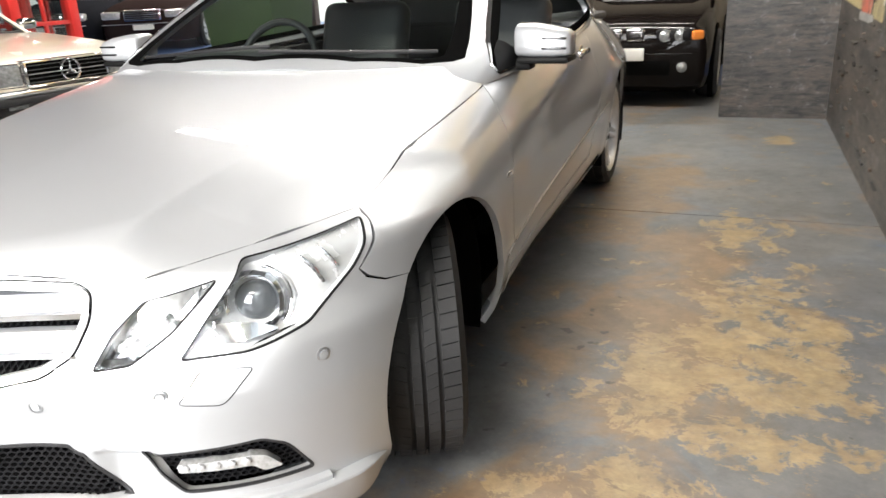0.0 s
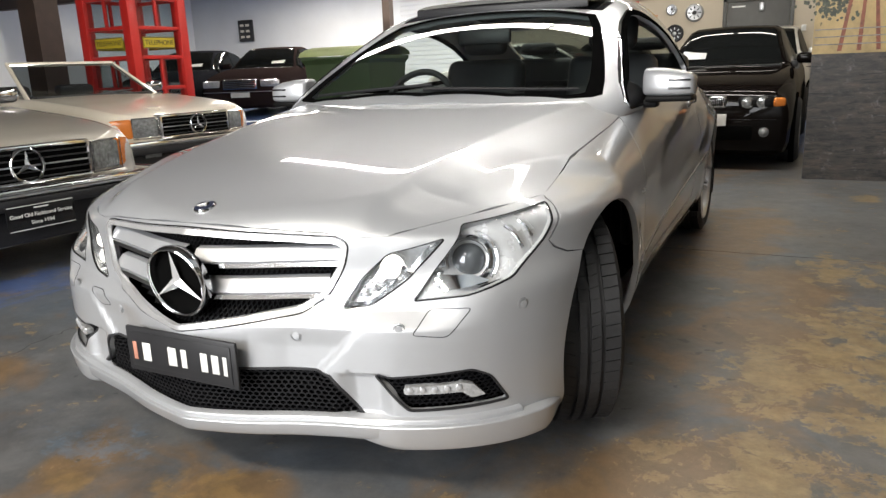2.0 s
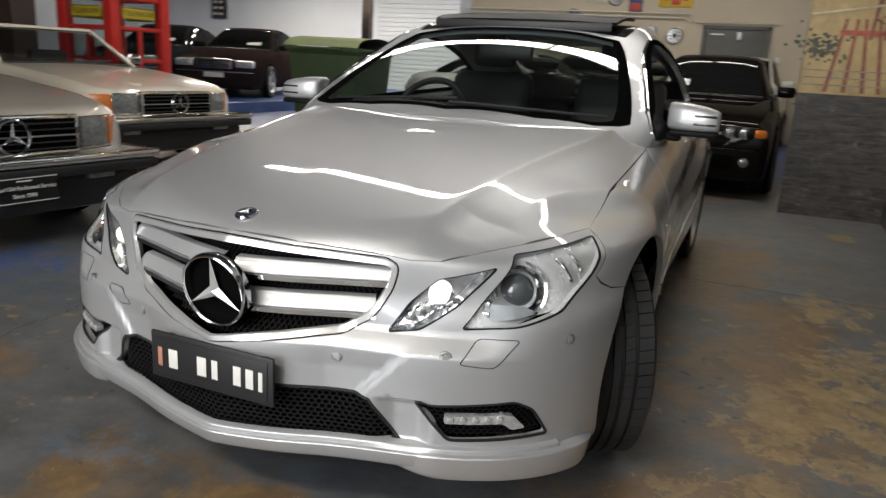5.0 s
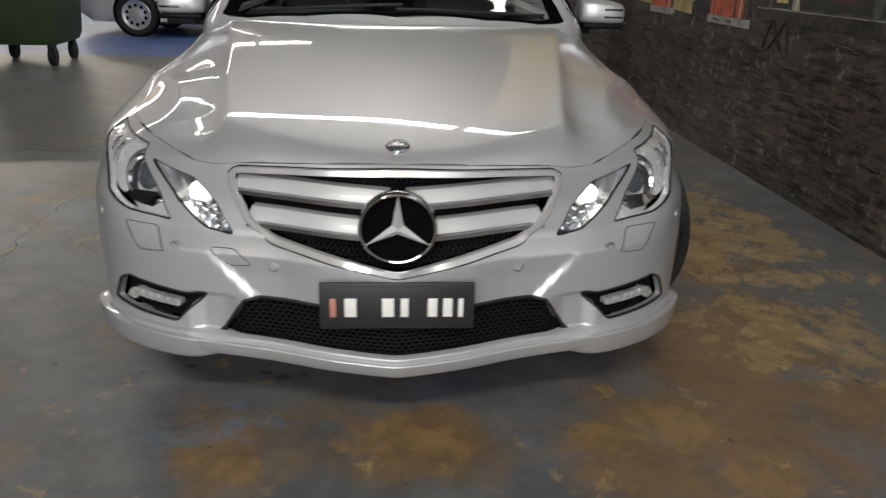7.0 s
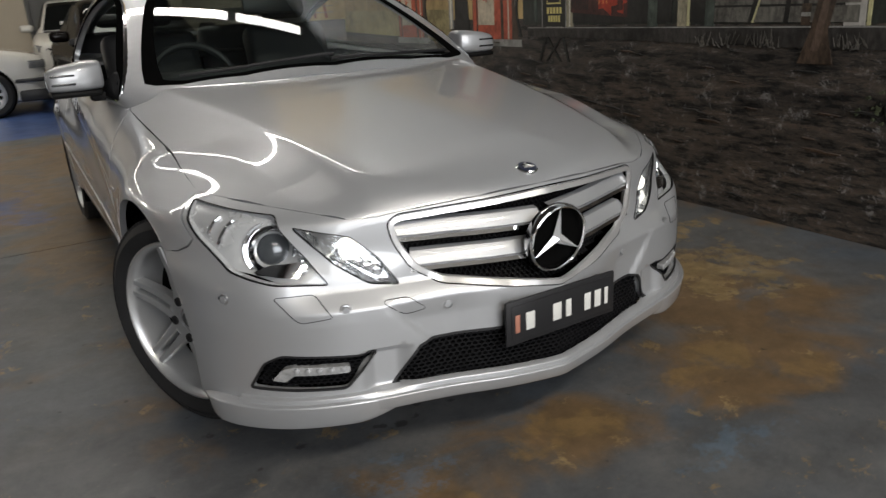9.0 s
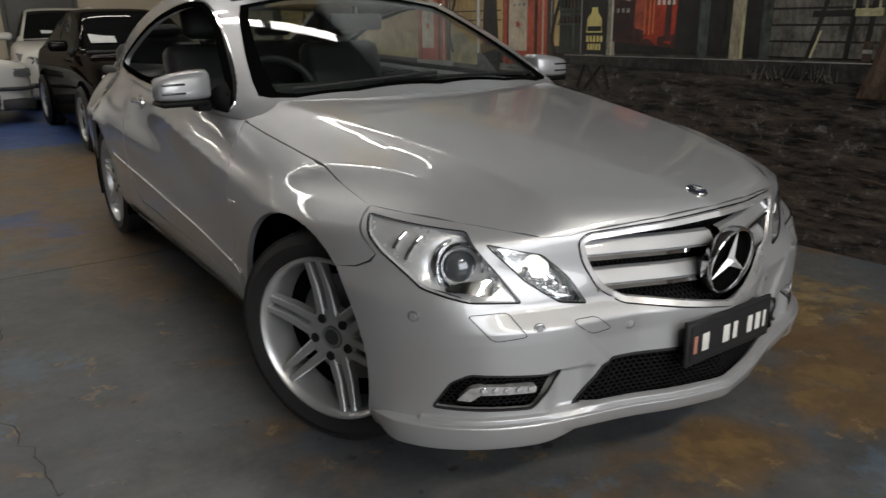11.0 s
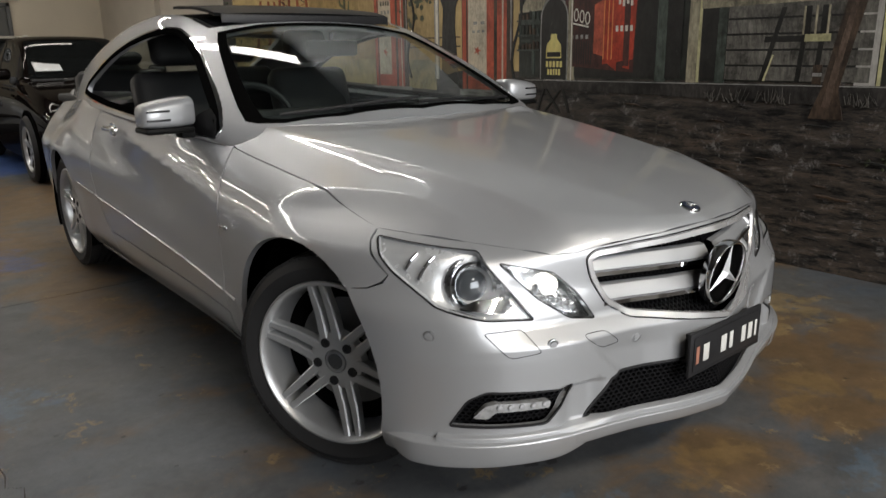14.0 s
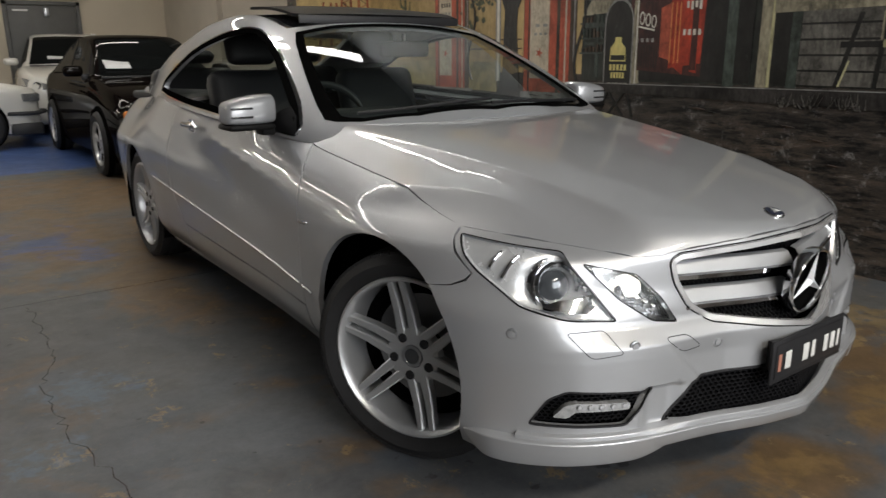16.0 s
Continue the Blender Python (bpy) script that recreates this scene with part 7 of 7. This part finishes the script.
mural(0, 0, 0, 0, M_YEL, [(1.655, 1.11), (1.795, 1.11), (1.79, 1.20), (1.755, 1.235), (1.75, 1.27), (1.70, 1.27), (1.695, 1.235), (1.66, 1.20)])
for z, w, hh in ((1.135, .062, .016), (1.085, .052, .016)):
    mural(1.725 - w, 1.725 + w, z - hh, z + hh, M_DEEP)
for z, w, hh in ((1.070, .078, .020), (1.018, .062, .020), (.955, .085, .013)):
    for k in range(5):
        u0 = 1.725 - w + 2 * w * k / 5
        mural(u0, u0 + 1.4 * w / 5, z - hh, z + hh, M_YEL if z > 1 else M_PALE)
for a, b in ((1.64, 1.58), (1.81, 1.87), (1.80, 1.66), (1.65, 1.80)):
    mural(0, 0, 0, 0, M_DEEP, [(a - .008, .91), (a + .008, .91), (b + .008, .745), (b - .008, .745)])
# pump hoses
for yc_, z0_, z1_ in ((2.08, .90, 1.75), (3.33, .95, 1.7)):
    pts_ = [(yc_ + .05 * math.sin(7 * v), z0_ + (z1_ - z0_) * v) for v in np.linspace(0, 1, 14)]
    mural(0, 0, 0, 0, M_DARK, [(a - .010, b) for a, b in pts_] + [(a + .010, b) for a, b in pts_[::-1]])
# boardwalk edge, planked wall, bench
mural(0, 0, 0, 0, M_WALK, [(-7, .87), (-.1, .87), (2.0, .905), (2.0, .965), (-7, .985)])
mural(0, 0, 0, 0, M_GREY, [(-7, .976), (2.0, .958), (2.0, .963), (-7, .984)])
for z in np.arange(.985, 1.36, .082):
    mural(0, 0, 0, 0, M_WOOD, [(-.30, z), (.455, z + .004), (.455, z + .075), (-.30, z + .072)])
mural(0, 0, 0, 0, M_POST, [(-.11, 1.385), (.62, 1.375), (.62, 1.475), (-.14, 1.485)])
M_GRASS2 = mp("dead_grass", (.085, .08, .07), .4, 9)
# chair, tin and a leaning trunk
for a, b in ((.23, .14), (.035, .015), (-.055, -.075)):
    mural(0, 0, 0, 0, M_DEEP, [(a, .985), (a + .026, .985), (b + .02, 1.36), (b - .006, 1.36)])
mural(0, 0, 0, 0, M_LIGHT, [(.222, .985), (.234, .985), (.19, 1.12), (.182, 1.12)])
mural(.03, .24, 1.185, 1.215, M_DEEP)
mural(-.10, .03, 1.185, 1.222, M_LIGHT)
for k in range(5):
    mural(-.085 + .03 * k, -.075 + .03 * k, 1.22, 1.36, M_DEEP if k % 2 else M_POST)
mural(-.075, -.03, .972, 1.07, M_BROWN)
mural(-.075, -.03, 1.012, 1.03, M_GREY)
mural(0, 0, 0, 0, M_BROWN, [(-.20, .80), (-.03, .80), (-.08, .95), (-.175, 1.46), (-.27, 1.46), (-.165, .95)])
mural(0, 0, 0, 0, mp("trunk_light", (.085, .058, .042), .5, 9), [(-.13, .86), (-.09, .86), (-.20, 1.44), (-.225, 1.44)])
# parked wheel with a pale tyre and wire spokes
for r_, mt in ((.205, M_DEEP), (.19, M_PALE), (.135, M_DARK), (.125, M_PALE), (.105, M_DEEP)):
    mural(0, 0, 0, 0, mt, [(-.60 + r_ * math.cos(q), 1.23 + r_ * math.sin(q)) for q in np.linspace(0, 2 * math.pi, 32)[:-1]])
for k in range(10):
    c_, d_ = math.cos(k * .314), math.sin(k * .314)
    mural(0, 0, 0, 0, M_GREY, [(-.60 + .10 * c_ - .0015 * d_, 1.23 + .10 * d_ + .0015 * c_), (-.60 + .10 * c_ + .0015 * d_, 1.23 + .10 * d_ - .0015 * c_), (-.60 - .10 * c_ + .0015 * d_, 1.23 - .10 * d_ - .0015 * c_), (-.60 - .10 * c_ - .0015 * d_, 1.23 - .10 * d_ + .0015 * c_)])
# scrub beside the road
for _ in range(120):
    y, z, r = rng.gauss(-.56, .07), rng.gauss(.64, .045), rng.uniform(.005, .018)
    mural(0, 0, 0, 0, rng.choice((M_TREE, M_DEEP, M_TREE)), [(y + r * math.cos(q) * rng.uniform(.4, 1.3), z + r * math.sin(q) * rng.uniform(.4, 1.3)) for q in np.linspace(0, 2 * math.pi, 7)[:-1]])
for _ in range(60):
    y, z = rng.choice((.50, .35, .15, -.28)) + rng.gauss(0, .05), rng.uniform(.86, .89)
    mural(0, 0, 0, 0, M_GRASS2, [(y, z), (y + .004, z), (y + rng.uniform(-.03, .03), z + rng.uniform(.03, .07))])
# dry tufts and dragged strokes on the painted street
for _ in range(120):
    y, z, r = rng.uniform(-1.4, 4.8), rng.uniform(.1, .86), rng.uniform(.006, .02)
    mural(0, 0, 0, 0, rng.choice((M_WALK, M_BROWN, M_DARK)), [(y + 5.0 * r * math.cos(q) * rng.uniform(.4, 1.3), z + .45 * r * math.sin(q) * rng.uniform(.4, 1.3) + .3 * r * math.cos(q)) for q in np.linspace(0, 2 * math.pi, 10)[:-1]])
# the pier's part of the picture
PIER = bpy.data.objects["wall_pier"]
M_RIG = mp("rusty_rig", (.23, .065, .028), .45, 8)
mural(1.32, 2.13, 1.05, HT, M_SKY, None, PIER, True)
for _ in range(150):
    y, z, r = rng.gauss(1.44, .075), rng.gauss(1.43, .06), rng.uniform(.006, .018)
    mural(0, 0, 0, 0, M_TREE, [(y + r * math.cos(q) * rng.uniform(.6, 1.3), z + r * math.sin(q) * rng.uniform(.6, 1.3)) for q in np.linspace(0, 2 * math.pi, 8)[:-1]], PIER, True)
for a, b in ((1.52, 1.60), (1.66, 1.68), (1.80, 1.74), (1.92, 1.84)):
    mural(0, 0, 0, 0, M_RIG, [(a - .016, 1.07), (a + .016, 1.07), (b + .011, 1.66), (b - .011, 1.66)], PIER, True)
mural(1.56, 1.90, 1.53, 1.57, M_RED, None, PIER, True)
for a, b in ((1.79, 1.88), (1.90, 1.925), (2.00, 1.965), (2.11, 2.01)):
    mural(0, 0, 0, 0, M_RIG, [(a - .014, 1.50), (a + .014, 1.50), (b + .010, 2.6), (b - .010, 2.6)], PIER, True)
for k in range(7):
    z0, z1 = 1.52 + .14 * k, 1.66 + .14 * k
    u0, u1 = 1.80 + .010 * k, 2.10 - .011 * k
    mural(0, 0, 0, 0, M_RIG, [(u0, z0), (u0 + .016, z0), (u1, z1), (u1 - .016, z1)], PIER, True)
    mural(0, 0, 0, 0, M_BROWN, [(u1, z0), (u1 - .016, z0), (u0, z1), (u0 + .016, z1)], PIER, True)
mural(0, 0, 0, 0, M_CREST, [(1.33, 1.70), (1.57, 1.735), (2.0, 1.80), (2.13, 1.79), (2.13, 1.775), (2.0, 1.785), (1.57, 1.72), (1.33, 1.685)], PIER, True)
for z in (1.12, 1.18, 1.24):
    mural(1.33, 2.0, z, z + .008, M_GREY, None, PIER, True)
for _ in range(14):
    y, z, r = rng.uniform(1.36, 2.0), rng.uniform(.40, 1.0), rng.uniform(.03, .07)
    mural(0, 0, 0, 0, rng.choice((M_WALK, M_DARK)), [(y + 2 * r * math.cos(q) * rng.uniform(.6, 1.2), z + .12 * r * math.sin(q) * rng.uniform(.6, 1.2)) for q in np.linspace(0, 2 * math.pi, 8)[:-1]], PIER, True)
